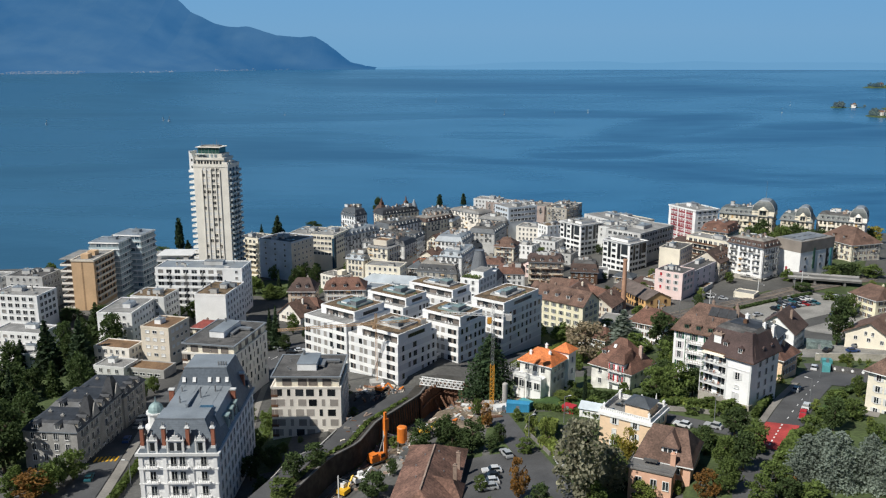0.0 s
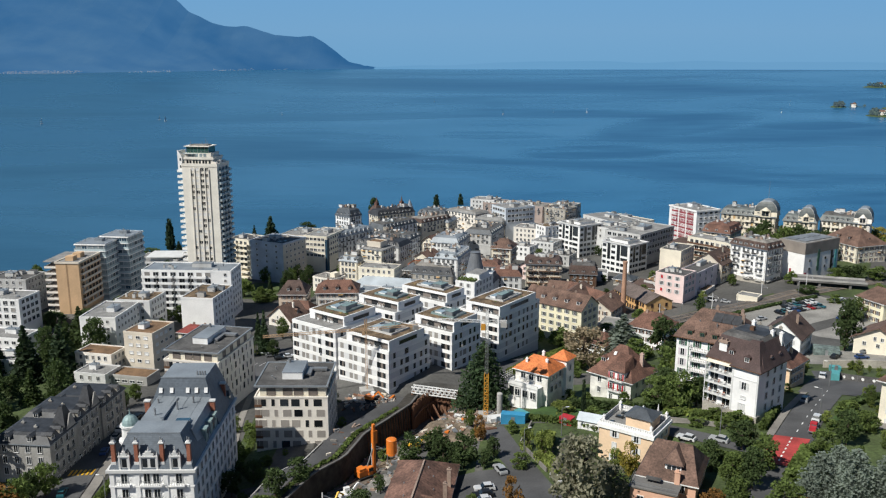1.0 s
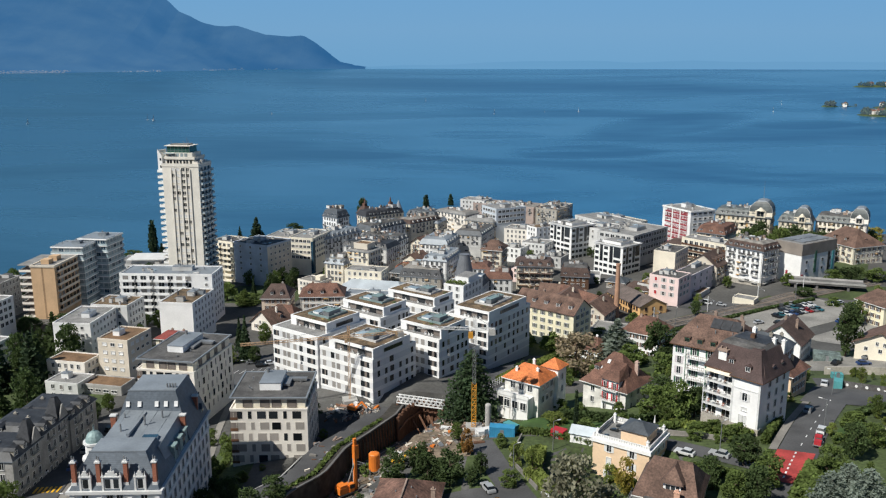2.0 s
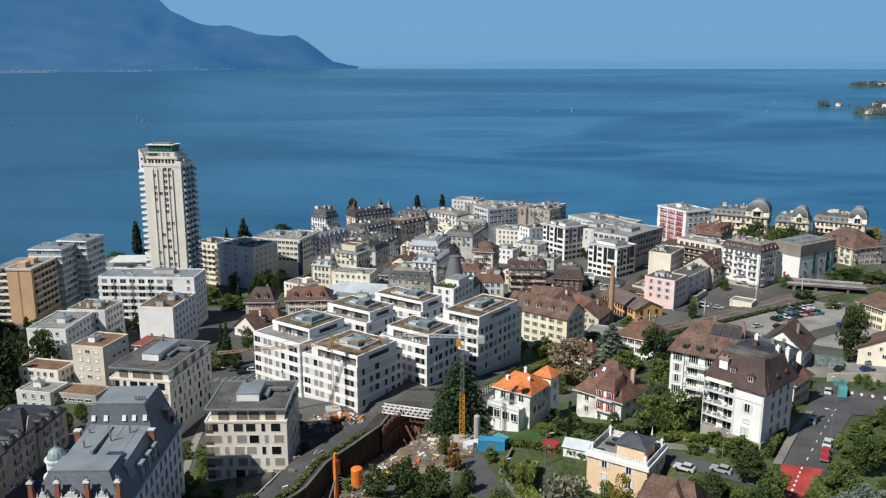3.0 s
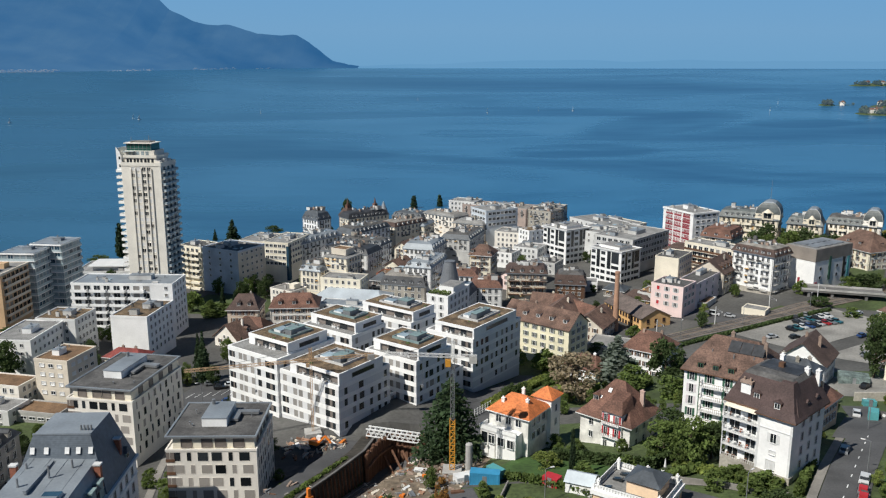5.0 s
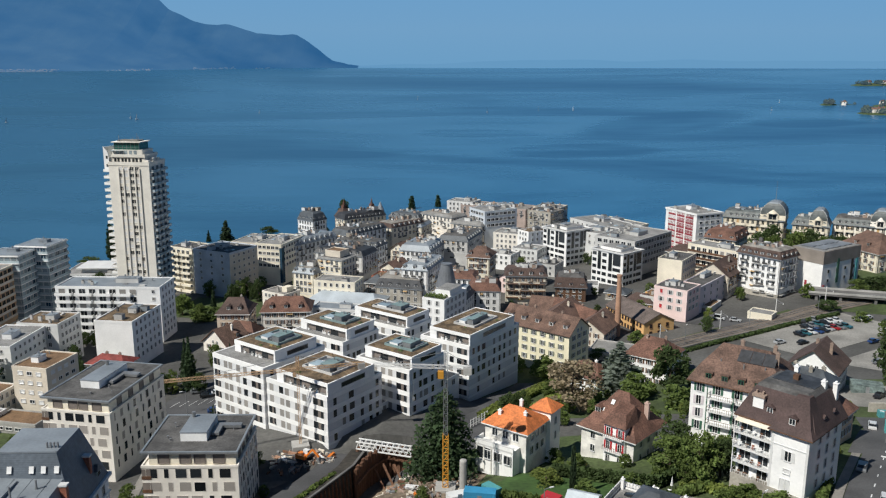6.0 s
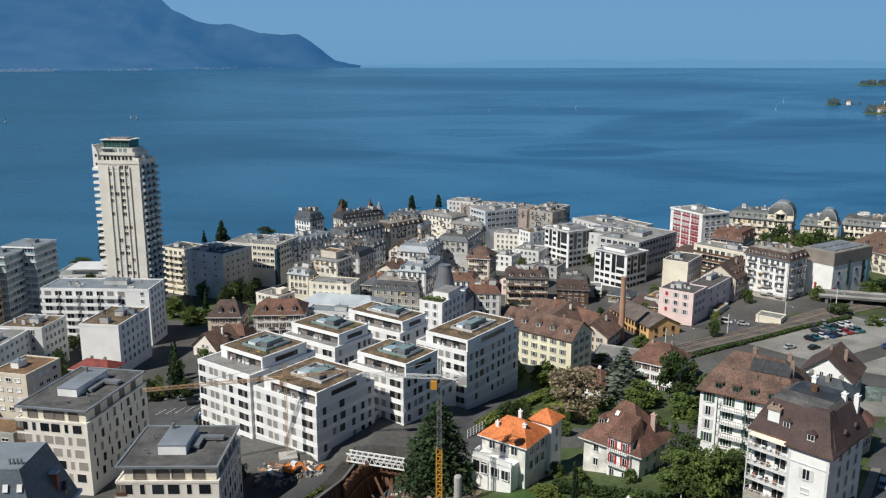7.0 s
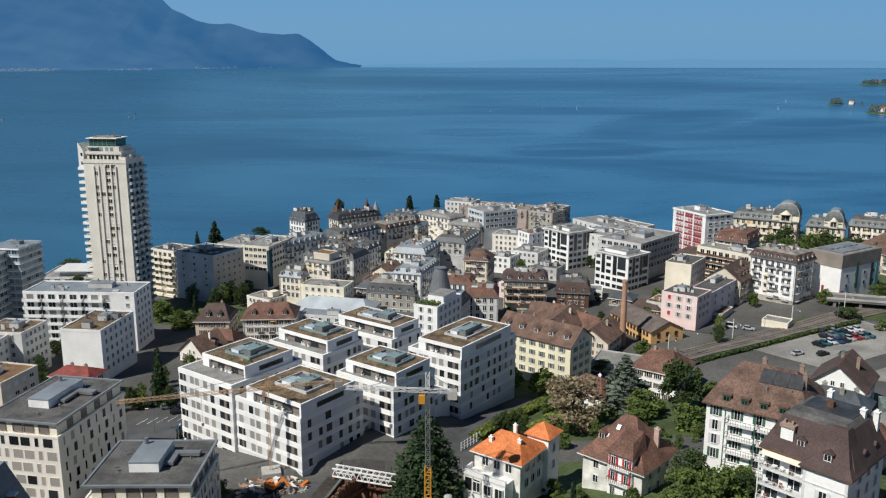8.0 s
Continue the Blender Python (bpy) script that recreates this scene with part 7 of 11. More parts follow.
PALACE_SLATE = material("grey_green_slate", (0.115, 0.130, 0.130), 0.55, spread=0.25, grain=1.5, stain=0.35, stain_size=0.3, rows=2.0, row_dark=0.12)


def palace(nx, ny, rot, w, d, ze, wall, domes, label, seed):
    x, y = corner(nx, ny, rot, w, d)
    h = tiled_house("hotel", x, y, rot, w, d, ze, ze + 4.2, 5, wall, label, roof=PALACE_SLATE, shape="mansard", ridge=0.8, cols={"F": int(w / 2.6), "R": 4}, size=(1.2, 2.0), style="plain", mats=[CREAM, GLASS, AWNING, GLASS], blind=0.10, category="hotel", dormers=dorms("F", int(w / 3.2)), fh=3.4, seed=seed)
    balconies(h, w, d, ze - 13.6, 4, 3.4, "F", [(-0.5 + (i + 0.5) / int(w / 5.2)) * (w - 2) for i in range(int(w / 5.2))], 3.6, 1.1, [CREAM, CREAM])
    for u, r, hh in domes:
        loops = [[(u - r, -d / 2 - 0.6, ze), (u + r, -d / 2 - 0.6, ze), (u + r, d / 2 - 2, ze), (u - r, d / 2 - 2, ze)]]
        for q in range(6):
            a = q / 5 * 1.35
            loops.append([(u + sx * r * math.cos(a), (-d / 2) * math.cos(a * 0.6) if sy < 0 else d / 2 - 2, ze + 3 + hh * math.sin(a)) for sx, sy in ((-1, -1), (1, -1), (1, 1), (-1, 1))])
        k = Kit().loft(loops, (0, 1, 1, 1, 1, 2))
        part("dome", k, [wall, PALACE_SLATE, ZINC], h, "tall slate dome with zinc cap")
        for sx in (-1, 1):
            rib = Kit()
            for lo, hi in zip(loops[1:], loops[2:]):
                e = 0 if sx < 0 else 1
                rib.beam(lo[e], hi[e], 0.07)
            part("rib", rib, GREY_WALL, h, "pale lead rib of the dome")
        part("gable", Kit().box(u - r * 0.45, u + r * 0.45, -d / 2 - 0.9, -d / 2 + 1.5, ze, ze + hh * 0.6).tube(u, -d / 2 - 0.2, ze + hh * 0.6, ze + hh * 0.6 + 1.8, r * 0.4, 0.3, 10), wall, h)
        part("arch_window", relief([u - r * 0.34, u - r * 0.30, u - 0.1, u + 0.1, u + r * 0.30, u + r * 0.34], [ze + 0.6, ze + 0.8, ze + hh * 0.5, ze + hh * 0.55], lambda i, j: (-d / 2 - 0.93, 1) if i in (1, 3) and j == 1 else (-d / 2 - 1.0, 0), -d / 2 - 0.9), [wall, GLASS], h)
    return h


palace(192.3, 472.5, -30, 30, 14, 30.2, GOLD, ((9.5, 6.2, 6.5),), "grand cream palace hotel with slate mansard and great dome", 150)
palace(212.6, 466, -30, 17, 14, 28.4, GOLD, ((3.4, 4.2, 5.6),), "cream palace hotel wing with slate dome and awnings", 151)
palace(243.5, 466, -32, 26, 14, 27.6, PALE, ((9.0, 4.6, 6.0),), "pale palace hotel wing with zinc mansard", 152)
part("flagpole", Kit().tube(9.5, 0, 39, 50, 0.12, 0.06, 6), STEEL, [o for o in scene.objects if o.name == "hotel.002"][0])
tiled_house("house", 222, 440, -70, 24, 20, 23.5, 31.5, 3, CREAM, "large house with broad brown tile roof and dormers", roof=TILE, ridge=0.35, cols={"F": 6, "R": 5, "L": 5}, mats=WP, dormers=(("F", -0.3, 1.5), ("F", 0.3, 1.5), ("R", 0, 1.5)), seed=153, fh=3.0)
tiled_house("house", 262, 425, -70, 14, 12, 22.0, 27, 3, WHITE, "white villa with grey-brown roof", roof=TILE_DARK, ridge=0.4, cols={"F": 3, "R": 3}, mats=WP, seed=154)
tiled_house("house", 176, 322, -70, 13, 14, 25.5, 30, 3, YELLOW, "cream yellow house with brown roof and shutters", roof=TILE, ridge=0.5, cols={"F": 4, "R": 4, "L": 4}, mats=WP, seed=155)
tiled_house("barn", *corner(149, 259, -45, 15, 16), -45, 15, 16, 27.5, 32.5, 1, CREAM, "cream barn with brown roof and large dark door", roof=TILE, shape="gable", along="y", cols={"F": 3}, size=(1.0, 1.2), style="plain", mats=WP, category="barn", seed=156, over=1.0)
tiled_house("house", 111.6, 186, -50, 13, 13, 45.0, 49.5, 4, CREAM, "cream apartment house with recessed balconies and brown roof", roof=TILE, ridge=0.4, cols={"F": 4, "L": 3}, mats=[WHITE_PAINT, GLASS, BLIND, LIGHT_GREY], seed=157, over=1.0)
plain_town_block(140, 357, -38, 9, 7, 15.6, 1, CREAM, "low cream garages by the railway", ROOF_PALE, {"F": 0}, seed=158, unit=False, name="garage", category="garage")
plain_town_block(122, 372, -38, 30, 12, 14.5, 1, GREY_WALL, "low flat garage building with dark doors", ROOF_BROWN, {"F": 6}, size=(2.4, 2.2), sill=0.1, seed=159, unit=False, name="garage", category="garage", mats=[CONCRETE, GLASS, BLIND, GLASS])


# ---------------------------------------------------------------- villas in the foreground
OLD_PLASTER = material("old_white_plaster", (0.78, 0.76, 0.71), 0.9, spread=0.07, stain=0.32, stain_size=0.35)


def orange_villa():
    w, d, ze, rot = 11.2, 10.5, 33.9, -36
    x, y = corner(30.3, 216.9, rot, w, d)
    h = tiled_house("house", x, y, rot, w - 1.2, d - 1.2, ze, 37.4, 2, OLD_PLASTER, "white villa with new orange tile roof and stair tower", roof=TILE_ORANGE, ridge=0.35, over=0.7, cols={"F": 3, "R": 3, "L": 3}, size=(1.3, 1.7), mats=[WHITE_PAINT, GLASS, BLIND, LIGHT_GREY], style="plain", fh=3.1, chimneys=(), seed=201)
    for u, v, z in ((-2.6, -2.6, 36.6), (2.9, -1.4, 37.0), (-0.6, 3.0, 37.4)):
        chimney(h, u, v, 34.5, z, 0.7, 0.5, WHITE)
    f = -d / 2 + 0.6
    part("terrace", Kit().box(-5.4, 3.6, f - 3.0, f, 24, 30.6).box(-5.6, 3.8, f - 3.2, f - 2.95, 30.6, 31.5).box(-5.6, -5.3, f - 2.95, f, 30.6, 31.5), WHITE, h, "white balustraded terrace on a glazed ground floor")
    windows(h, w, d + 5.2, 27.2, 1, 3, {"F": 3}, (1.5, 1.9), "plain", [WHITE_PAINT, GLASS, BLIND, GLASS], 0.5, faces="F", margin=2.0)
    # dark glass sheet on the solid front, for the shade under the terrace
    part("terrace_opening", Kit().box(-5.1, -1.7, f - 3.04, f - 2.9, 27.4, 29.9), GLASS, h, "dark open veranda under the terrace")
    for u in (-5.2, -3.4, -1.6):
        part("veranda_post", Kit().box(u - 0.15, u + 0.15, f - 3.16, f - 3.02, 24.5, 30.2), OLD_PLASTER, h)
    part("string_course", Kit().box(-w / 2 + 0.5, w / 2 - 0.5, f - 0.1, f - 0.02, ze - 0.55, ze - 0.3).box(-5.55, 3.75, f - 3.12, f - 3.0, 30.3, 30.6), LIGHT_GREY, h)
    part("balustrade_rail", Kit().box(-5.65, 3.85, f - 3.25, f - 2.9, 31.5, 31.62), LIGHT_GREY, h)
    tx, ty = 3.6, 6.6
    part("stair_tower", Kit().box(tx - 2.3, tx + 2.3, ty - 2.3, ty + 2.3, 24, 35.8), WHITE, h)
    part("tower_roof", Kit().prism([(tx - 2.9, ty - 2.9, 35.8), (tx + 2.9, ty - 2.9, 35.8), (tx + 2.9, ty + 2.9, 35.8), (tx - 2.9, ty + 2.9, 35.8)], [(tx - 0.1, ty - 0.1, 37.9), (tx + 0.1, ty - 0.1, 37.9), (tx + 0.1, ty + 0.1, 37.9), (tx - 0.1, ty + 0.1, 37.9)]), TILE_ORANGE, h)
    for z in (29.0, 32.4):
        ob = new("window", shared(("tower_slit",), lambda: window_mesh(0.8, 1.6, "plain").mesh("window", [WHITE_PAINT, GLASS, BLIND, GLASS])))
        ob.parent = h
        ob.matrix_local = pose(0, 0, 0, 0, 0, 90) @ pose(ty, -tx - 2.3, z)


orange_villa()


CHIMNEY_PALE = material("pinkish_chimney_render", (0.55, 0.40, 0.34), 0.9, spread=0.12, stain=0.25)


def red_shutter_villa():
    w, d, ze, rot = 12.8, 12.5, 31.6, -43
    x, y = corner(52.8, 218.4, rot, w, d)
    h = tiled_house("house", x, y, rot, w, d, ze, 39.4, 2, OLD_PLASTER, "white villa with red-brown hip roof and red shutters", roof=TILE_RED, ridge=0.18, over=0.9, cols={"F": 3, "R": 3, "L": 3}, size=(1.0, 1.5), style="plain", mats=[WHITE_PAINT, GLASS, BLIND, GREEN_PAINT], fh=3.0, dormers=(("F", -0.6, 1.3),), chimneys=(), kick=0.06, seed=202)
    chimney(h, 4.9, 1.6, 33.5, 37.4, 1.0, 0.7, CHIMNEY_PALE)
    f = -d / 2
    part("bay", Kit().box(-0.4, 4.6, f - 0.7, f + 2.5, 24, 34.3), WHITE, h)
    part("bay_roof", Kit().prism([(-0.8, f - 1.3, 34.3), (5.0, f - 1.3, 34.3), (5.0, f + 4, 34.3), (-0.8, f + 4, 34.3)], [(0.4, f + 0.8, 36.6), (3.8, f + 0.8, 36.6), (3.8, f + 5, 37.6), (0.4, f + 5, 37.6)]), TILE_RED, h)
    for i, z in enumerate((25.6, 28.7, 31.8)):
        for u in (0.7, 3.5):
            ob = new("window", shared(("redshut", i > 0), lambda: window_mesh(0.85, 1.8, "shutter" if i else "plain").mesh("window", [WHITE_PAINT, GLASS, BLIND, RED_PAINT])))
            ob.parent = h
            ob.matrix_local = pose(u, f - 0.7, z)
        if i:
            ob = open_balcony(h, 4.6, 0.9, [LIGHT_GREY, BROWN_WOOD])
            ob.matrix_local = pose(2.1, f - 0.7, z - 0.15)
    for u, v, z in ((-3.0, -2.0, 35.6), (-1.2, -1.0, 37.2), (1.6, -1.4, 36.6)):
        ob = part("skylight", Kit().box(-0.4, 0.4, -0.55, 0.55, 0, 0.12), WHITE_PAINT, h)
        ob.matrix_local = pose(u, v - 1.2, z, 45, 0, 0)


red_shutter_villa()


ROOF_PLUM = material("plum_brown_roof_tiles", (0.088, 0.056, 0.052), 0.8, spread=0.25, grain=3.0, stain=0.25, stain_size=0.3, rows=3.0, row_dark=0.22, bump=0.3)


def balcony_house():
    w, d, ze, rot = 13.6, 12.5, 45.5, -48
    x, y = corner(76.6, 191.2, rot, w, d)
    h = tiled_house("house", x, y, rot, w, d, ze, 52.2, 4, WHITE, "tall white house with steep plum-brown roof and stacked balconies", roof=ROOF_PLUM, shape="mansard", ridge=0.86, inset=2.5, brk=0.88, over=0.7, eaves=BROWN_WOOD, cols={"R": 3, "L": 3, "B": 3}, size=(1.0, 1.7), style="plain", mats=[WHITE_PAINT, GLASS, BLIND, LIGHT_GREY], chimneys=(), fh=2.85, seed=204)
    f = -d / 2
    # the bay carries the roof forward on its own steep hip
    part("front_bay", Kit().box(0.2, w / 2 + 0.1, f - 1.5, f + 0.2, 30, ze), WHITE, h)
    x0, x1, y0, y1 = -0.4, w / 2 + 0.8, f - 2.2, f + 3.0
    loops = [[(x0, y0, ze - 0.05), (x1, y0, ze - 0.05), (x1, y1, ze - 0.05), (x0, y1, ze - 0.05)], [(x0, y0, ze + 0.18), (x1, y0, ze + 0.18), (x1, y1, ze + 0.18), (x0, y1, ze + 0.18)], [(x0 + 1.5, y0 + 1.0, ze + 1.6), (x1 - 0.9, y0 + 1.0, ze + 1.6), (x1 - 0.9, y1, ze + 1.6), (x0 + 1.5, y1, ze + 1.6)], [(x0 + 3.2, y0 + 3.4, 51.9), (x1 - 2.6, y0 + 3.4, 51.9), (x1 - 2.6, y1, 51.9), (x0 + 3.2, y1, 51.9)]]
    part("bay_roof", Kit().loft(loops, (1, 0, 0)), [ROOF_PLUM, BROWN_WOOD], h)
    part("string_course", Kit().box(0.1, w / 2 + 0.2, f - 1.6, f - 1.5, 42.9, 43.1), LIGHT_GREY, h)
    for u in (0.35, w / 2 - 0.15):
        part("quoin", Kit().box(u - 0.2, u + 0.25, f - 1.56, f - 1.5, 33.4, ze - 0.1), LIGHT_GREY, h)
    part("plinth", Kit().box(-w / 2 - 0.1, w / 2 + 0.3, f - 1.65, f + 0.1, 28, 34.4), STONE, h)
    for u, z, ww, hh, st in ((3.4, 40.4, 1.1, 1.8, "shutter"), (3.4, 38.0, 1.2, 0.8, "blind"), (2.7, 34.6, 0.7, 2.2, "blind"), (3.7, 34.6, 0.7, 2.2, "blind")):
        ob = new("window", window_mesh(ww, hh, st).mesh("window", [WHITE_PAINT, GLASS, LIGHT_GREY, LIGHT_GREY]))
        ob.parent = h
        ob.matrix_local = pose(u, f - 1.5, z)
    for i in range(4):
        z = ze - (i + 1) * 2.85
        ob = open_balcony(h, 7.2, 1.5, [LIGHT_GREY, LIGHT_GREY])
        ob.matrix_local = pose(-3.4, f, z)
        part("balcony_window", relief([-6.4, -6.2, -5.2, -5.1, -4.1, -2.6, -1.7, -1.6, -0.7, -0.5], [z + 0.1, z + 0.2, z + 2.1, z + 2.2], lambda a, c: (f - 0.02, 1) if c == 1 and a in (1, 3, 5, 7) else (f - 0.08, 0), f + 0.05), [WHITE_PAINT, GLASS], h)
        part("balcony_table", Kit().box(-5.0, -4.2, f - 1.1, f - 0.5, z + 0.6, z + 0.7).tube(-4.6, f - 0.8, z, z + 0.6, 0.08, 0.08, 6), BROWN_WOOD if i % 2 else WHITE_PAINT, h)
        for u in (-5.8, -3.4, -2.0):
            part("balcony_chair", Kit().box(u - 0.25, u + 0.25, f - 1.2, f - 0.7, z + 0.38, z + 0.46).box(u - 0.25, u + 0.25, f - 0.72, f - 0.66, z + 0.46, z + 0.95), (WHITE_PAINT, BRICK, BROWN_WOOD)[(i + int(-u)) % 3], h)
        part("balcony_post", Kit().box(-6.95, -6.8, f - 1.5, f - 1.35, z, z + 2.6), WHITE_PAINT, h)
    part("awning", Kit().prism([(-6.8, f - 1.7, ze - 0.6), (0.1, f - 1.7, ze - 0.6), (0.1, f, ze - 0.1), (-6.8, f, ze - 0.1)], [(-6.8, f - 1.7, ze - 0.5), (0.1, f - 1.7, ze - 0.5), (0.1, f, ze), (-6.8, f, ze)]), CREAM, h, "cream cloth awning")
    # a tall pale lift head and two roof windows
    part("white_dormer", Kit().box(-4.6, -2.6, f + 0.2, f + 2.6, ze + 0.8, ze + 4.3), WHITE, h)
    part("dormer_cap", Kit().box(-4.8, -2.4, f + 0.0, f + 2.8, ze + 4.3, ze + 4.8).box(-4.4, -4.1, f + 0.6, f + 1.0, ze + 4.8, ze + 5.4).box(-3.2, -2.9, f + 0.6, f + 1.0, ze + 4.8, ze + 5.4), CHIMNEY_STONE, h, "brown capping with flues")
    dormer(h, -1.3, f + 0.2, ze + 1.7, 0, BROWN_WOOD, ROOF_PLUM, 1.4, 1.4)
    dormer(h, 3.4, f - 1.15, ze + 1.5, 0, BROWN_WOOD, ROOF_PLUM, 1.4, 1.4)
    dormer(h, w / 2 - 0.2, f + 4.6, ze + 1.0, 90, BROWN_WOOD, ROOF_PLUM, 1.3, 1.4)
    dormer(h, w / 2 - 0.2, f + 8.8, ze + 1.0, 90, BROWN_WOOD, ROOF_PLUM, 1.3, 1.4)
    part("metal_deck", Kit().box(-w / 2 + 3.2, w / 2 - 2.6, -1.2, d / 2 - 1.6, 51.4, 52.35), DARK_SLATE, h, "flat blue-black metal roof deck")
    part("roof_hatch", Kit().box(-0.6, 0.4, 0.6, 1.6, 52.35, 53.3), BROWN_WOOD, h)
    for u, v, z in ((4.4, 2.2, 52.9), (5.6, 4.6, 52.2), (-2.0, 5.4, 53.2)):
        chimney(h, u, v, 47, z, 0.8, 0.8, WHITE)


balcony_house()


def long_brown_house():
    w, d, ze, rot = 18.5, 14.0, 41.9, -36
    x, y = corner(82.0, 216.8, rot, w, d)
    h = tiled_house("house", x, y, rot, w, d, ze, 49.2, 4, WHITE, "long white house with double-pitched brown tile roof and green shutters", roof=TILE, shape="double", ridge=0.62, inset=2.0, brk=0.48, over=0.8, eaves=BROWN_WOOD, cols={"L": 4, "R": 4}, size=(1.05, 1.7), mats=[WHITE_PAINT, GLASS, BLIND, GREEN_PAINT], chimneys=((0.36, 0.32), (0.46, -0.18), (-0.1, 0.3)), fh=2.9, seed=205)
    f = -d / 2
    # lower slope: four box dormers with green sashes
    for u in (-5.6, -2.2, 1.2, 4.6):
        k = Kit().box(-0.75, 0.75, 0, 2.2, 0, 1.6, 0).box(-0.95, 0.95, -0.2, 2.6, 1.6, 1.8, 1)
        ob = part("dormer", k, [BROWN_WOOD, TILE], h)
        ob.matrix_local = pose(u, f - 0.15, ze + 0.75)
        pane = new("dormer_window", shared(("green_dormer",), lambda: relief([-0.6, -0.5, -0.05, 0.05, 0.5, 0.6], [0.2, 0.3, 1.35, 1.45], lambda i, j: (-0.03, 1) if i in (1, 3) and j == 1 else (-0.09, 0)).mesh("dormer_window", [GREEN_PAINT, GLASS])))
        pane.parent = ob
    mats = [WHITE_PAINT, GLASS, BLIND, GREEN_PAINT]
    for i in range(4):
        z = ze - (i + 1) * 2.9 + 0.7
        for u, m in ((-7.4, (BROWN_WOOD, LILAC, LILAC, GREEN_PAINT)[i] if i else GREEN_PAINT), (-3.4, GREEN_PAINT), (0.6, GREEN_PAINT), (4.6, GREEN_PAINT), (7.6, GREEN_PAINT)):
            ob = new("window", shared(("longwin", m.name), lambda: window_mesh(1.0, 1.9, "shutter").mesh("window", [WHITE_PAINT, GLASS, BLIND, m])))
            ob.parent = h
            ob.matrix_local = pose(u, f, z)
    balconies(h, w, d, ze - 11.6, 4, 2.9, "F", (-2.6, 3.2), 5.2, 1.3, [LIGHT_GREY, BROWN_WOOD], False)
    for u in (-5.3, 0.2, 5.9):
        part("balcony_post", Kit().box(u - 0.09, u + 0.09, f - 1.28, f - 1.12, ze - 11.6, ze - 0.3), GREEN_PAINT, h)
    slope = math.degrees(math.atan2(7.3 * 0.52, 5.8))
    for i in range(3):
        ob = part("solar_panel", Kit().box(-1.25, 1.25, 0, 3.4, 0.06, 0.14), DARK_SLATE, h, "dark solar panels")
        ob.matrix_local = pose(0.4 + i * 2.6, -3.7, ze + 7.3 * 0.48 + 1.45, slope, 0, 0)
    for u, v in ((-4, -4.2), (1, -5.0), (5.2, -4.4)):
        part("roof_vent", Kit().tube(u, v, ze + 3.2, ze + 5.0, 0.14, 0.14, 6), STEEL, h)


long_brown_house()
tiled_house("house", *corner(119.2, 266.2, -38, 12.5, 14), -38, 12.5, 14, 27.4, 33.4, 3, WHITE, "white gabled house with dark brown roof", roof=TILE_DARK, shape="gable", along="y", over=0.8, cols={"F": 3, "R": 4}, size=(1.0, 1.5), mats=[WHITE_PAINT, GLASS, BLIND, GREY_WALL], chimneys=((0.3, 0.0), (-0.1, 0.2)), seed=205)
tiled_house("house", *corner(96.2, 220.5, -46, 7.5, 10), -46, 7.5, 10, 35.0, 38.6, 2, PEACH, "ochre chalet with red-brown tile roof and brown balcony", roof=TILE_RED, ridge=0.5, over=0.8, along="y", cols={"F": 2, "R": 4}, mats=WP, seed=206)
tiled_house("house", *corner(94, 221, -38, 11, 9), -38, 11, 9, 41.5, 44.6, 3, WHITE, "white house with blue-grey slate roof", roof=SLATE, ridge=0.5, over=0.5, cols={"F": 3, "R": 3}, mats=WP, seed=207, chimneys=((0.35, 0.1), (0.1, -0.2), (-0.3, 0.1)))


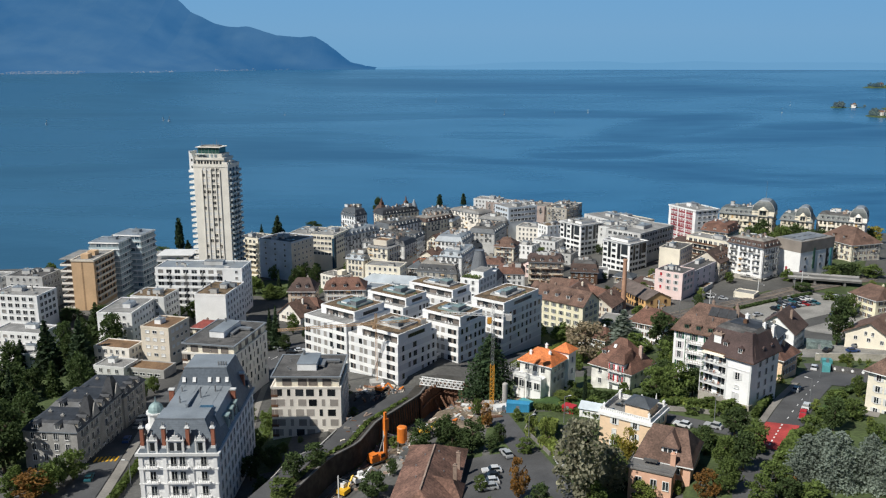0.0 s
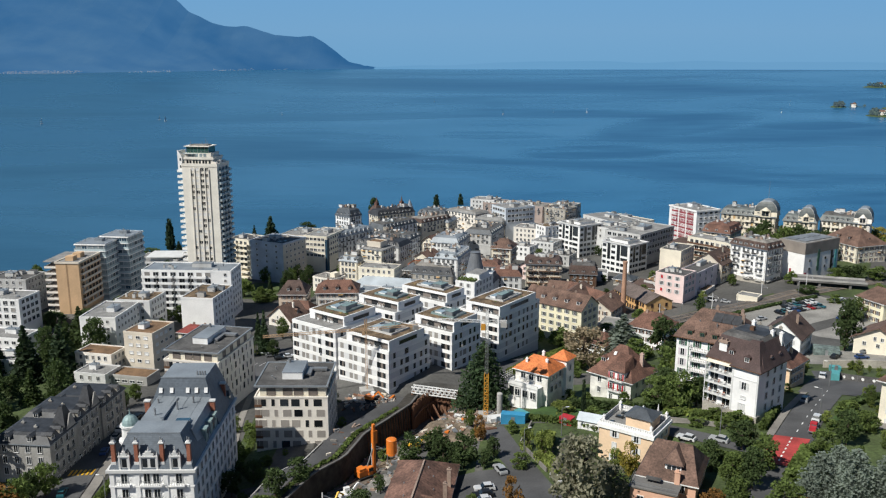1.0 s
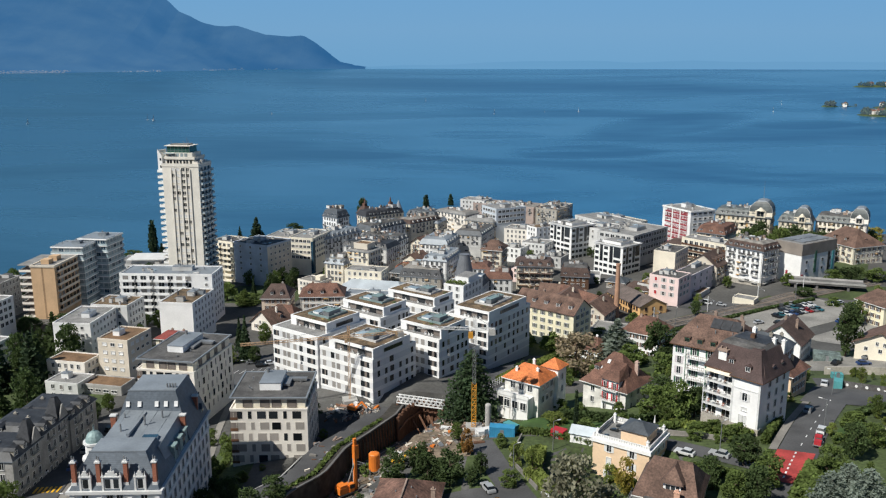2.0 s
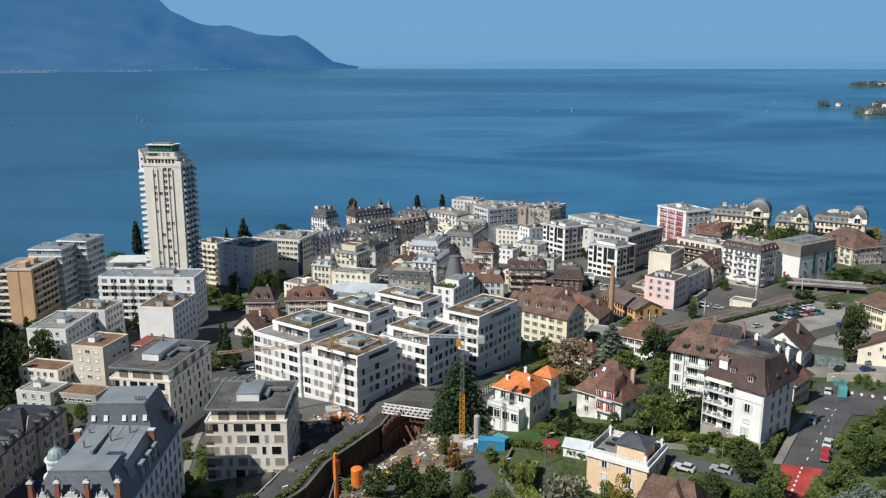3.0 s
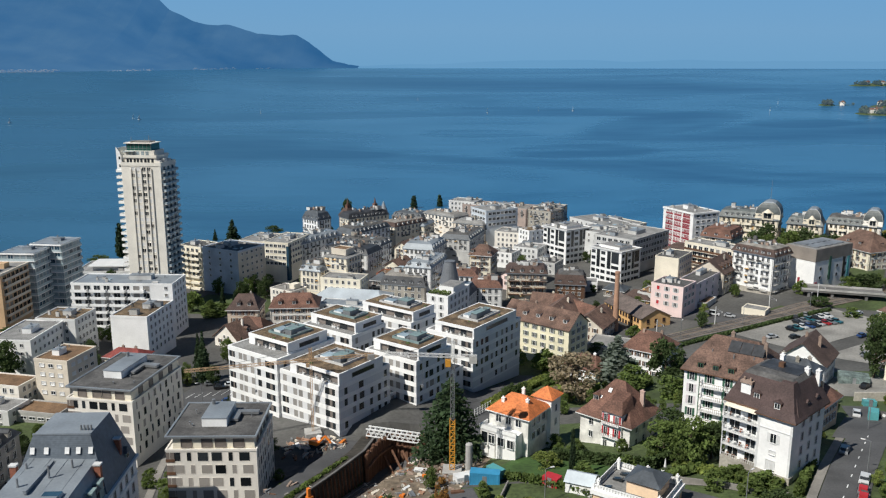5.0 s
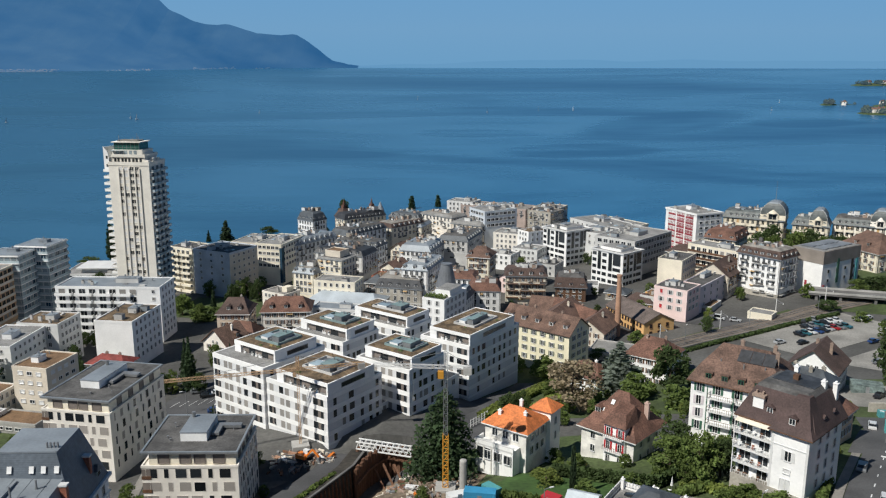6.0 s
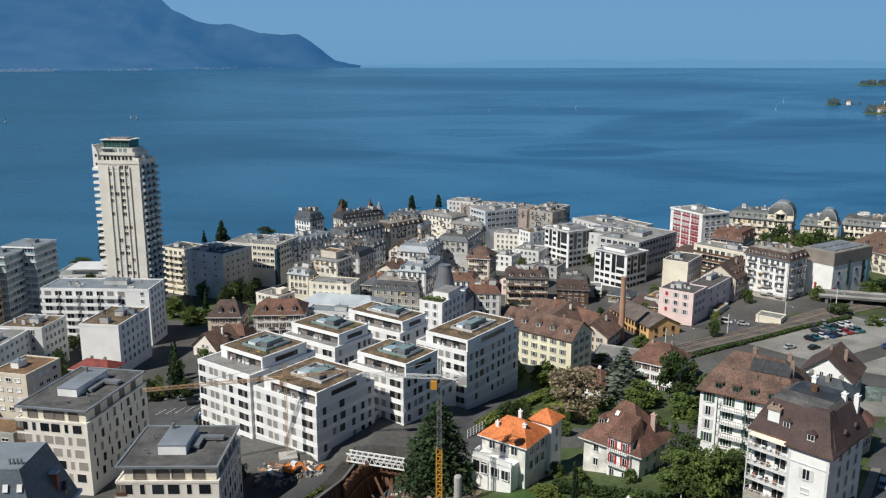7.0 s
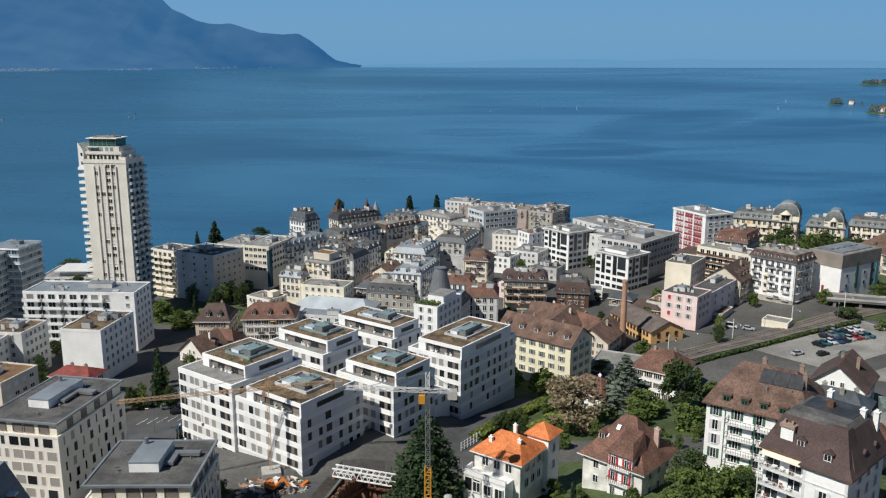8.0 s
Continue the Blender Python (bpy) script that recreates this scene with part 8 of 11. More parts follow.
def peach_villa():
    w, d, z, rot = 12.7, 10.8, 35.0, -35
    x, y = corner(48.3, 177.8, rot, w, d)
    h = flat_block("house", x, y, rot, w, d, z, 3, PEACH, "peach villa with white roof balustrade and dark pavilion roof", 3.0, ROOF_PALE, {"F": 2, "R": 3, "L": 3}, (1.0, 1.7), "shutter", 0.2, [WHITE_PAINT, GLASS, WHITE_PAINT, WHITE_PAINT], unit=False, category="house", seed=208, over=0.35, bands=WHITE)
    for side, length, out in ((0, w, d / 2), (90, d, w / 2), (180, w, d / 2), (270, d, w / 2)):
        n = int(length / 0.55)
        ob = part("balustrade", relief([-length / 2 + i * length / (2 * n) for i in range(2 * n + 1)], [0, 0.15, 0.8, 0.95], lambda i, j: (-0.12, 0) if j != 1 or i % 2 == 0 else (0.0, 1), 0.02), [WHITE, LIGHT_GREY], h)
        ob.matrix_local = pose(0, 0, 0, 0, 0, side) @ pose(0, -out + 0.2, z + 0.45)
    part("pavilion", Kit().box(-1.2, 4.6, -2.6, 3.4, z, z + 2.6), PEACH, h)
    part("pavilion_roof", Kit().prism([(-1.7, -3.1, z + 2.6), (5.1, -3.1, z + 2.6), (5.1, 3.9, z + 2.6), (-1.7, 3.9, z + 2.6)], [(0.8, -0.2, z + 4.0), (2.6, -0.2, z + 4.0), (2.6, 0.8, z + 4.0), (0.8, 0.8, z + 4.0)]), SLATE, h)
    # slanted dark glass slabs for the solar panels on the roof terrace
    for u, v in ((-4.5, -3.5), (-4.0, 0.5), (-3.6, 3.0)):
        part("roof_lounger", Kit().prism([(u - 0.9, v - 0.4, z + 0.2), (u + 0.9, v - 0.4, z + 0.2), (u + 0.9, v + 0.4, z + 0.2), (u - 0.9, v + 0.4, z + 0.2)], [(u - 0.9, v - 0.4, z + 0.5), (u + 0.9, v - 0.4, z + 0.9), (u + 0.9, v + 0.4, z + 0.9), (u - 0.9, v + 0.4, z + 0.5)]), GLASS, h)
    for u, v in ((-5.8, -4.9), (5.8, -4.9), (5.8, 4.9), (-5.8, 4.9), (0, 5.0)):
        chimney(h, u * 0.97, v * 0.97, z + 0.1, z + 2.0, 0.5, 0.5, WHITE)


peach_villa()


def salmon_villa():
    x, y, rot = 47.4, 159.0, -26
    h = tiled_house("house", x, y, rot, 10.8, 12.4, 38.0, 43.4, 3, SALMON, "salmon villa with steep brown tile roof", roof=TILE, ridge=0.58, over=0.6, cols={"F": 3, "R": 3, "L": 3}, mats=WP, chimneys=(), kick=0.05, seed=209)
    part("front_wing", Kit().box(-5.9, 2.6, -10.8, -5.4, 27, 37.7), SALMON, h)
    part("wing_roof", Kit().box(-6.2, 2.9, -11.1, -5.2, 37.7, 38.0), DARK_CONCRETE, h)
    part("terrace_rail", Kit().box(-6.1, 2.8, -11.05, -11.0, 38.8, 38.88).box(-6.1, -6.05, -11.0, -5.4, 38.8, 38.88), STEEL, h)
    part("terrace_table", Kit().box(-3.6, -0.8, -8.6, -7.2, 38.7, 38.8).box(-2.4, -2.0, -8.1, -7.7, 38.0, 38.7), BITUMEN, h)
    chimney(h, 2.0, -6.6, 38.0, 40.4, 1.0, 0.8, SALMON)
    part("roof_dormer", Kit().box(-0.8, 2.3, -4.6, 0.0, 38.6, 40.9), WHITE, h)
    part("dormer_window", relief([-0.5, -0.35, 0.4, 0.55, 1.3, 1.45, 2.0], [39.1, 39.3, 40.5, 40.7], lambda a, c: (-4.63, 1) if a in (1, 3, 5) and c == 1 else (-4.7, 0), -4.58), [WHITE_PAINT, GLASS], h)
    part("dormer_roof", Kit().prism([(-1.3, -5.2, 40.9), (2.8, -5.2, 40.9), (2.8, 0.5, 40.9), (-1.3, 0.5, 40.9)], [(0.7, -2.8, 43.3), (0.8, -2.8, 43.3), (0.8, 0.2, 43.3), (0.7, 0.2, 43.3)]), TILE, h)
    for z in (30.8, 34.4):
        for u in (-3.2, -0.2, 2.2):
            ob = new("window", shared(("salmon",), lambda: window_mesh(1.1, 1.8, "plain").mesh("window", [WHITE_PAINT, GLASS, BLIND, GLASS])))
            ob.parent = h
            ob.matrix_local = pose(u - 0.7, -10.8, z)


salmon_villa()


TILE_MOSSY = material("mossy_red_brown_tiles", (0.21, 0.115, 0.085), 0.9, spread=0.45, grain=1.8, stain=0.5, stain_size=0.22, rows=2.6, row_dark=0.15, bump=0.4)


def broad_roof_house():
    h = tiled_house("house", -3.2, 157.6, -8, 11.8, 32.4, 30.8, 35.0, 3, PALE, "large house with broad mossy brown tile roof", roof=TILE_MOSSY, ridge=0.6, over=0.8, along="y", cols={"F": 4, "R": 7, "L": 7}, mats=WP, chimneys=((0.60, 0.32), (0.60, 0.02)), seed=211)
    part("cross_roof", Kit().prism([(0.2, -6.0, 31.6), (7.8, -6.0, 31.0), (7.8, 1.0, 31.0), (0.2, 1.0, 31.6)], [(0.2, -2.6, 34.4), (5.6, -2.6, 33.6), (5.6, -2.4, 33.6), (0.2, -2.4, 34.4)]), TILE_MOSSY, h)
    part("ridge_tiles", Kit().box(-0.16, 0.16, -10.0, 10.0, 34.95, 35.15), CHIMNEY_STONE, h)
    for u, v in ((2.5, 6), (-3, 3), (3.2, 1.5), (-2, -3), (-1.6, 6.5), (1.2, 8.0)):
        part("roof_vent", Kit().tube(u, v, 34.2 - abs(u) * 0.63, 35.4 - abs(u) * 0.63, 0.14, 0.14, 6), STEEL, h)


broad_roof_house()


# ---------------------------------------------------------------- roads, yards and gardens
def top_of(x, y):
    """The sheet of ground as built, between its grid points."""
    return ground_height(x, y)


BANDS = []


def strip(name, pts, width, mat, label, category, lift=0.10, kind="structure"):
    """A band draped over the ground along a line of points."""
    line = [Vector(p) for p in pts]
    BANDS.append((line, width))
    dense = []
    for a, b in zip(line, line[1:]):
        n = max(1, int((b - a).length / 2.0))
        dense += [a.lerp(b, i / n) for i in range(n)]
    dense.append(line[-1])
    k, n = Kit(), 4
    for i, p in enumerate(dense):
        q = (dense[min(i + 1, len(dense) - 1)] - dense[max(i - 1, 0)]).normalized()
        s = Vector((q.y, -q.x))
        for j in range(n + 1):
            r = p + s * width * (j / n - 0.5)
            k.v.append((r.x, r.y, top_of(r.x, r.y) + lift))
    for i in range(len(dense) - 1):
        for j in range(n):
            a = i * (n + 1) + j
            k.f.append((a, a + 1, a + n + 2, a + n + 1))
            k.m.append(0)
    return tagged(new(name, k.mesh(name, mat)), label, category, kind=kind)


def patch(name, x, y, rot, w, d, mat, label, category, lift=0.06):
    if name == "yard":
        v = Vector((math.cos(radians(rot)), math.sin(radians(rot)))) * max(0.1, (w - d) / 2) if w > d else Vector((-math.sin(radians(rot)), math.cos(radians(rot)))) * (d - w) / 2
        BANDS.append(([Vector((x, y)) - v, Vector((x, y)) + v], min(w, d)))
    c, s = math.cos(radians(rot)), math.sin(radians(rot))
    xs, ys = spaced(-w / 2, w / 2, 2.5), spaced(-d / 2, d / 2, 2.5)
    k = grid_sheet(xs, ys, lambda u, v: 0)
    k.v = [(x + u * c - v * s, y + u * s + v * c, top_of(x + u * c - v * s, y + u * s + v * c) + lift) for u, v, _ in k.v]
    return tagged(new(name, k.mesh(name, mat)), label, category, kind="structure")


patch("lawn", 62, 175, -10, 130, 130, GRASS, "gardens with rough green grass", "lawn", 0.03)
patch("lawn", 72, 284, -10, 92, 56, GRASS, "gardens between the houses", "lawn", 0.04)
patch("lawn", 150, 250, -10, 120, 60, GRASS, "grassy slope by the houses", "lawn", 0.05)
patch("lawn", -48, 222, 0, 12, 66, GRASS, "lawn beside the apartment blocks", "lawn")
patch("lawn", -130, 262, 0, 60, 120, GRASS, "tree-covered garden ground", "lawn")
patch("lawn", -80, 410, -10, 40, 34, GRASS, "small park with lawn", "lawn")
patch("lawn", 190, 425, -30, 60, 40, GRASS, "hotel garden lawn", "lawn")
patch("lawn", 200, 372, -20, 60, 30, GRASS, "grass bank by the bridge", "lawn")
patch("lawn", 128, 352, 28, 60, 10, GRASS, "grass verge along the railway", "lawn", 0.05)
patch("lawn", -175, 470, 20, 60, 24, GRASS, "lakeside lawn", "lawn")
patch("garden", 35, 206, -36, 26, 14, material("fresh_lawn", (0.045, 0.095, 0.02), 0.95, spread=0.3, grain=1.0, stain=0.25, stain_size=0.2, bump=0.4), "fresh green villa lawn", "lawn", 0.10)
patch("garden", 97.5, 186, -35, 11, 9, bpy.data.materials["fresh_lawn"], "small villa lawn beside the road", "lawn", 0.10)
patch("path", 102.3, 183.6, -35, 4, 5, PAVING, "paved patio by the house", "path", 0.14)
patch("yard", 152, 338, 28, 58, 30, CAR_PARK, "gravel car park", "car park", 0.12)
patch("yard", 165, 305, 28, 46, 24, CAR_PARK, "gravel yard by the barn", "yard", 0.10)
patch("yard", 138, 260, -22, 46, 24, CAR_PARK, "gravel yard above the stone wall", "yard", 0.11)
patch("yard", -57, 290, -20, 26, 40, ASPHALT, "asphalt parking yard with white lines", "car park", 0.10)
strip("yard", [(-41, 160), (-33.4, 182), (-27.3, 191), (-23.8, 205), (-19.2, 215), (-12.9, 231), (-11.2, 241)], 5.4, ASPHALT, "dark asphalt ramp beside the retaining wall", "street", 0.14)
patch("yard", 5, 213, -20, 28, 40, EARTH, "churned earth of a building site", "building site", 0.10)
patch("yard", 17, 249, -37, 14, 40, ASPHALT, "asphalt lane beside the white houses", "street", 0.12)
patch("yard", 120, 362, -36, 40, 16, ASPHALT, "asphalt yard behind the garages", "yard", 0.12)
patch("yard", 62, 236, -40, 16, 20, ASPHALT, "asphalt forecourt", "yard", 0.12)
patch("yard", 12, 160, 5, 20, 26, ASPHALT, "small car park between gardens", "car park", 0.12)

strip("road", [(50, 105), (55, 130), (62, 151), (74.5, 171), (80.5, 180), (91.5, 197), (103, 213.5), (112, 228), (117, 243)], 8.0, ASPHALT, "grey asphalt road climbing past the villas", "road", 0.18)
patch("yard", 112, 219, -35, 22, 20, ASPHALT, "asphalt road junction", "road", 0.19)
strip("pavement", [(75.6, 181.6), (86.6, 198.6), (98.5, 216)], 1.7, PAVING, "pale pavement along the road", "pavement", 0.26)
strip("road_marking", [(70.5, 165.0), (79.8, 179.6)], 7.4, RED_ROAD, "red coated speed table on the road", "road surface", 0.24)
strip("road", [(108, 215), (120, 214), (140, 207), (165, 196)], 9, ASPHALT, "grey asphalt side road", "road", 0.21)
strip("road", [(26, 140), (22, 160), (17, 182), (14, 198)], 6.0, ASPHALT, "narrow asphalt lane with parked cars", "road", 0.18)
strip("road", [(-86, 150), (-89, 180), (-92.5, 205), (-94.5, 225), (-93, 246), (-86, 268)], 8.6, ASPHALT, "asphalt street below the hotel", "road", 0.18)
strip("pavement", [(-80.5, 150), (-83, 180), (-86.5, 205), (-88.5, 225)], 2.6, PAVING, "pale pavement with planted strip", "pavement", 0.24)
strip("path", [(-54, 190), (-55, 215), (-58, 238), (-60, 262)], 2.0, PAVING, "light garden path between apartment blocks", "path", 0.16)
strip("path", [(40, 190), (52, 196), (62, 193), (74, 186)], 2.2, PAVING, "light garden path behind a wall", "path", 0.16)
strip("road", [(52, 192), (58.5, 185.5), (66, 177.5), (71, 172)], 5.6, ASPHALT, "short asphalt lane behind the villa", "road", 0.17)
strip("road", [(12, 255), (20, 267), (25.4, 277), (41.4, 298.5)], 8.0, ASPHALT, "asphalt lane along the tall white house", "street", 0.17)
strip("railway_bed", [(70, 318), (88, 331), (130, 351), (168, 371), (210, 392)], 9.5, BALLAST, "brown railway ballast", "railway", 0.30)
strip("railway_bed", [(-38.5, 140), (-31, 160), (-24.6, 182), (-18.6, 191), (-15.2, 205), (-10.6, 215), (-5, 229)], 5.6, BALLAST, "brown railway ballast in the cutting", "railway", 0.22)


def rails(pts, offsets, lift, label):
    r = thing("railway_track", pose(0, 0, 0), label, "railway track")
    line = [Vector(p) for p in pts]
    dense = [a.lerp(b, i / 8) for a, b in zip(line, line[1:]) for i in range(8)] + [line[-1]]
    for off in offsets:
        loops = []
        for i, p in enumerate(dense):
            q = (dense[min(i + 1, len(dense) - 1)] - dense[max(i - 1, 0)]).normalized()
            side = Vector((q.y, -q.x))
            c = p + side * off
            z = top_of(c.x, c.y) + lift
            loops.append([(c.x + side.x * e, c.y + side.y * e, z + g) for e, g in ((-0.07, -0.12), (0.07, -0.12), (0.07, 0.06), (-0.07, 0.06))])
        k = Kit().loft(loops)
        part("rail", k, STEEL, r)
    return r


rails([(70, 318), (88, 331), (130, 351), (168, 371), (210, 392)], (-3.0, -1.55, 1.55, 3.0), 0.48, "double railway track with steel rails")
rails([(-38.5, 140), (-31, 160), (-24.6, 182), (-18.6, 191), (-15.2, 205), (-10.6, 215), (-5, 229)], (-0.7, 0.7), 0.4, "single railway track beside the building site")


def wall_line(name, pts, h, thick, mat, label, category="wall", drop=1.0):
    k = Kit()
    for a, b in zip(pts, pts[1:]):
        a, b = Vector(a), Vector(b)
        n = max(1, int((b - a).length / 5))
        q = (b - a).normalized()
        s = Vector((q.y, -q.x)) * thick / 2
        for i in range(n):
            p, r = a.lerp(b, i / n), a.lerp(b, (i + 1) / n)
            zp, zr = top_of(p.x, p.y), top_of(r.x, r.y)
            lo = [(p.x + s.x, p.y + s.y, zp - drop), (r.x + s.x, r.y + s.y, zr - drop), (r.x - s.x, r.y - s.y, zr - drop), (p.x - s.x, p.y - s.y, zp - drop)]
            hi = [(u, v, (zp if m in (0, 3) else zr) + h) for m, (u, v, _) in enumerate(lo)]
            k.prism(lo, hi)
    return single(name, k, mat, pose(0, 0, 0), label, category)


# growth on the wall, with the cutting's shade darkened into the colour
MOSSY_SHADE = material("mossy_dark_wall", (0.050, 0.044, 0.036), 0.95, spread=0.35, grain=0.8, stain=0.5, stain_size=0.3)


def cutting_wall():
    """The wall between the upper lane and the railway cutting."""
    ys = spaced(130, 243, 3.0)
    loops = []
    for y in ys:
        hx, hz, fz = (float(np.interp(y, CUT_Y, c)) for c in (CUT_X, CUT_TOP, CUT_FLOOR))
        loops.append([(hx - 1.9, y, fz - 2), (hx + 2.2, y, fz - 2), (hx + 1.7, y, hz + 0.15), (hx - 1.9, y, hz + 0.15)])
    single("retaining_wall", Kit().loft(loops), MOSSY_SHADE, pose(0, 0, 0), "dark concrete retaining wall along the railway cutting", "retaining wall")
    cope = []
    for y in ys:
        hx, hz = (float(np.interp(y, CUT_Y, c)) for c in (CUT_X, CUT_TOP))
        cope.append([(hx + 1.3, y, hz + 0.16), (hx + 1.9, y, hz + 0.16), (hx + 1.9, y, hz + 0.45), (hx + 1.3, y, hz + 0.45)])
    single("wall_coping", Kit().loft(cope), DARK_CONCRETE, pose(0, 0, 0), "weathered concrete coping of the retaining wall", "coping")


cutting_wall()


def soldier_piles():
    """Steel posts with timber lagging against the cutting wall, before the pit."""
    p = thing("pile_wall", pose(0, 0, 0), "brown steel posts and boards shoring the cutting", "shoring")
    for i, y in enumerate(spaced(206, 232, 1.5)):
        hx, hz, fz = (float(np.interp(y, CUT_Y, c)) for c in (CUT_X, CUT_TOP, CUT_FLOOR))
        part("post", Kit().prism([(hx + 2.1, y - 0.14, fz - 1), (hx + 2.5, y - 0.14, fz - 1), (hx + 2.5, y + 0.14, fz - 1), (hx + 2.1, y + 0.14, fz - 1)], [(hx + 1.72, y - 0.14, hz - 0.3), (hx + 2.0, y - 0.14, hz - 0.3), (hx + 2.0, y + 0.14, hz - 0.3), (hx + 1.72, y + 0.14, hz - 0.3)]), RUST, p)


soldier_piles()
wall_line("stone_wall", [(119, 249), (130, 247.5), (146, 241), (170, 230)], 2.4, 0.6, STONE, "rough grey stone retaining wall by the yard", "stone wall")
wall_line("garden_wall", [(-42.5, 168), (-37.2, 182), (-31.2, 191), (-28.2, 204)], 1.0, 0.3, CONCRETE, "low concrete wall beside the ramp", "garden wall")
wall_line("garden_wall", [(24, 170), (20, 186), (24, 199)], 1.0, 0.3, PAVING, "pale low garden wall", "garden wall")
wall_line("garden_wall", [(44, 190.5), (56, 195), (64, 191), (72, 185.5)], 1.2, 0.3, PAVING, "pale garden wall along a path", "garden wall")
wall_line("garden_wall", [(60, 132), (70.5, 150.5)], 1.0, 0.3, CONCRETE, "concrete roadside wall", "garden wall")
wall_line("railway_wall", [(72, 313), (92, 326), (134, 346), (170, 365)], 1.0, 0.4, DARK_CONCRETE, "low dark wall beside the tracks", "wall")


def hedge(pts, h, thick, mat, label, seed):
    """A clipped hedge made of many small leaf faces."""
    rnd, k = random.Random(seed), Kit()
    for a, b in zip(pts, pts[1:]):
        a, b = Vector(a), Vector(b)
        n = int((b - a).length * h * thick * 28)
        q = (b - a).normalized()
        s = Vector((q.y, -q.x))
        for _ in range(n):
            p = a.lerp(b, rnd.random()) + s * rnd.uniform(-0.5, 0.5) * thick
            z = top_of(p.x, p.y) + rnd.random() ** 0.6 * h
            r = rnd.uniform(0.15, 0.38)
            u = Vector((rnd.gauss(0, 1), rnd.gauss(0, 1), rnd.gauss(0, 1))).normalized() * r
            v = u.cross(Vector((rnd.gauss(0, 1), rnd.gauss(0, 1), rnd.gauss(0, 1)))).normalized() * r
            c = Vector((p.x, p.y, z))
            k.face([c - u - v, c + u - v, c + u + v, c - u + v])
    return single("hedge", k, mat, pose(0, 0, 0), label, "hedge", kind="stuff")


hedge([(-37, 160), (-29.6, 182), (-23.5, 191), (-20, 205), (-15.4, 215), (-10.5, 227)], 0.9, 1.3, LEAF_GREEN, "overgrown green hedge on the railway wall", 1)
hedge([(75.2, 185), (80, 192.5), (85.2, 200.5)], 1.7, 1.5, LEAF_GREEN, "clipped green hedge along the road", 2)
hedge([(-36, 160), (-28.0, 182), (-22.0, 191), (-18.3, 205), (-13.6, 215), (-8.0, 229)], 0.5, 1.6, LEAF_DARK, "ivy hanging over the railway wall", 21)
hedge([(96.5, 190), (103, 199.5), (110, 205), (120, 207)], 1.5, 2.2, LEAF_DARK, "dark green hedge round a garden", 22)
hedge([(35.5, 214.5), (46, 207), (53, 202), (58, 206)], 2.6, 1.3, LEAF_DARK, "dark clipped garden hedge", 3)
hedge([(24, 203), (36, 194), (44, 190)], 1.5, 1.4, LEAF_GREEN, "green garden hedge", 4)
hedge([(-79, 152), (-80, 180), (-82, 206)], 1.6, 1.6, LEAF_GREEN, "green hedge beside the hotel", 5)
hedge([(84, 318), (100, 327), (136, 345), (168, 362)], 1.2, 1.6, LEAF_DARK, "scrub along the railway", 6)
hedge([(26, 252), (36, 264), (44, 276), (50, 290)], 1.8, 3.0, LEAF_LIGHT, "light green hedge bank", 7)
hedge([(-52, 200), (-50, 214), (-52, 232)], 1.0, 1.6, LEAF_GREEN, "low hedge beside a garden path", 8)
hedge([(58, 202), (66, 196), (74, 189)], 1.4, 2.5, LEAF_LIGHT, "light green shrubs before the house", 9)

hedge([(92, 180), (99, 192)], 1.3, 3, LEAF_GREEN, "green shrubs beside the road", 10)
hedge([(112, 196), (118, 208)], 1.6, 4, LEAF_DARK, "dark green shrubs on the slope", 11)
hedge([(70, 156), (80, 170)], 2.0, 4, LEAF_GREEN, "green shrubs along the pavement", 12)
hedge([(30, 258), (40, 268), (50, 280), (58, 276)], 2.0, 5, LEAF_LIGHT, "light green bank of shrubs behind the villas", 13)
hedge([(46, 188), (54, 196), (62, 200)], 1.6, 2.2, LEAF_GREEN, "green shrubs round the villa lawn", 14)
hedge([(27, 188), (24, 176), (27, 164)], 2.4, 2.4, LEAF_LIGHT, "light green weeping shrubs along the lane", 15)
hedge([(55, 176), (62, 170), (66, 162)], 1.5, 2.0, LEAF_GREEN, "clipped shrubs by the peach villa", 16)


hedge([(24.5, 265.5), (30.0, 273.5), (38.0, 284.5), (46.2, 295.2)], 1.7, 3.6, LEAF_LIGHT, "broad light green hedge along the lane", 31)


def post_fence(x0, y0, x1, y1, n):
    """Tall white posts with thin rails along the lane."""
    f = thing("fence", pose(x0, y0, top_of(x0, y0)), "white post fence beside the lane", "fence")
    rise = top_of(x1, y1) - top_of(x0, y0)
    for i in range(n):
        q = i / (n - 1)
        u, v, z = (x1 - x0) * q, (y1 - y0) * q, rise * q
        part("post", Kit().box(u - 0.08, u + 0.08, v - 0.08, v + 0.08, z - 0.3, z + 2.4), WHITE_PAINT, f)
    for h in (0.8, 1.5, 2.2):
        part("rail", Kit().prism([(-0.03, 0, h), (0.03, 0, h), (x1 - x0 + 0.03, y1 - y0, rise + h), (x1 - x0 - 0.03, y1 - y0, rise + h)], [(-0.03, 0, h + 0.06), (0.03, 0, h + 0.06), (x1 - x0 + 0.03, y1 - y0, rise + h + 0.06), (x1 - x0 - 0.03, y1 - y0, rise + h + 0.06)]), WHITE_PAINT, f)


post_fence(20.8, 258.5, 25.6, 265.5, 7)
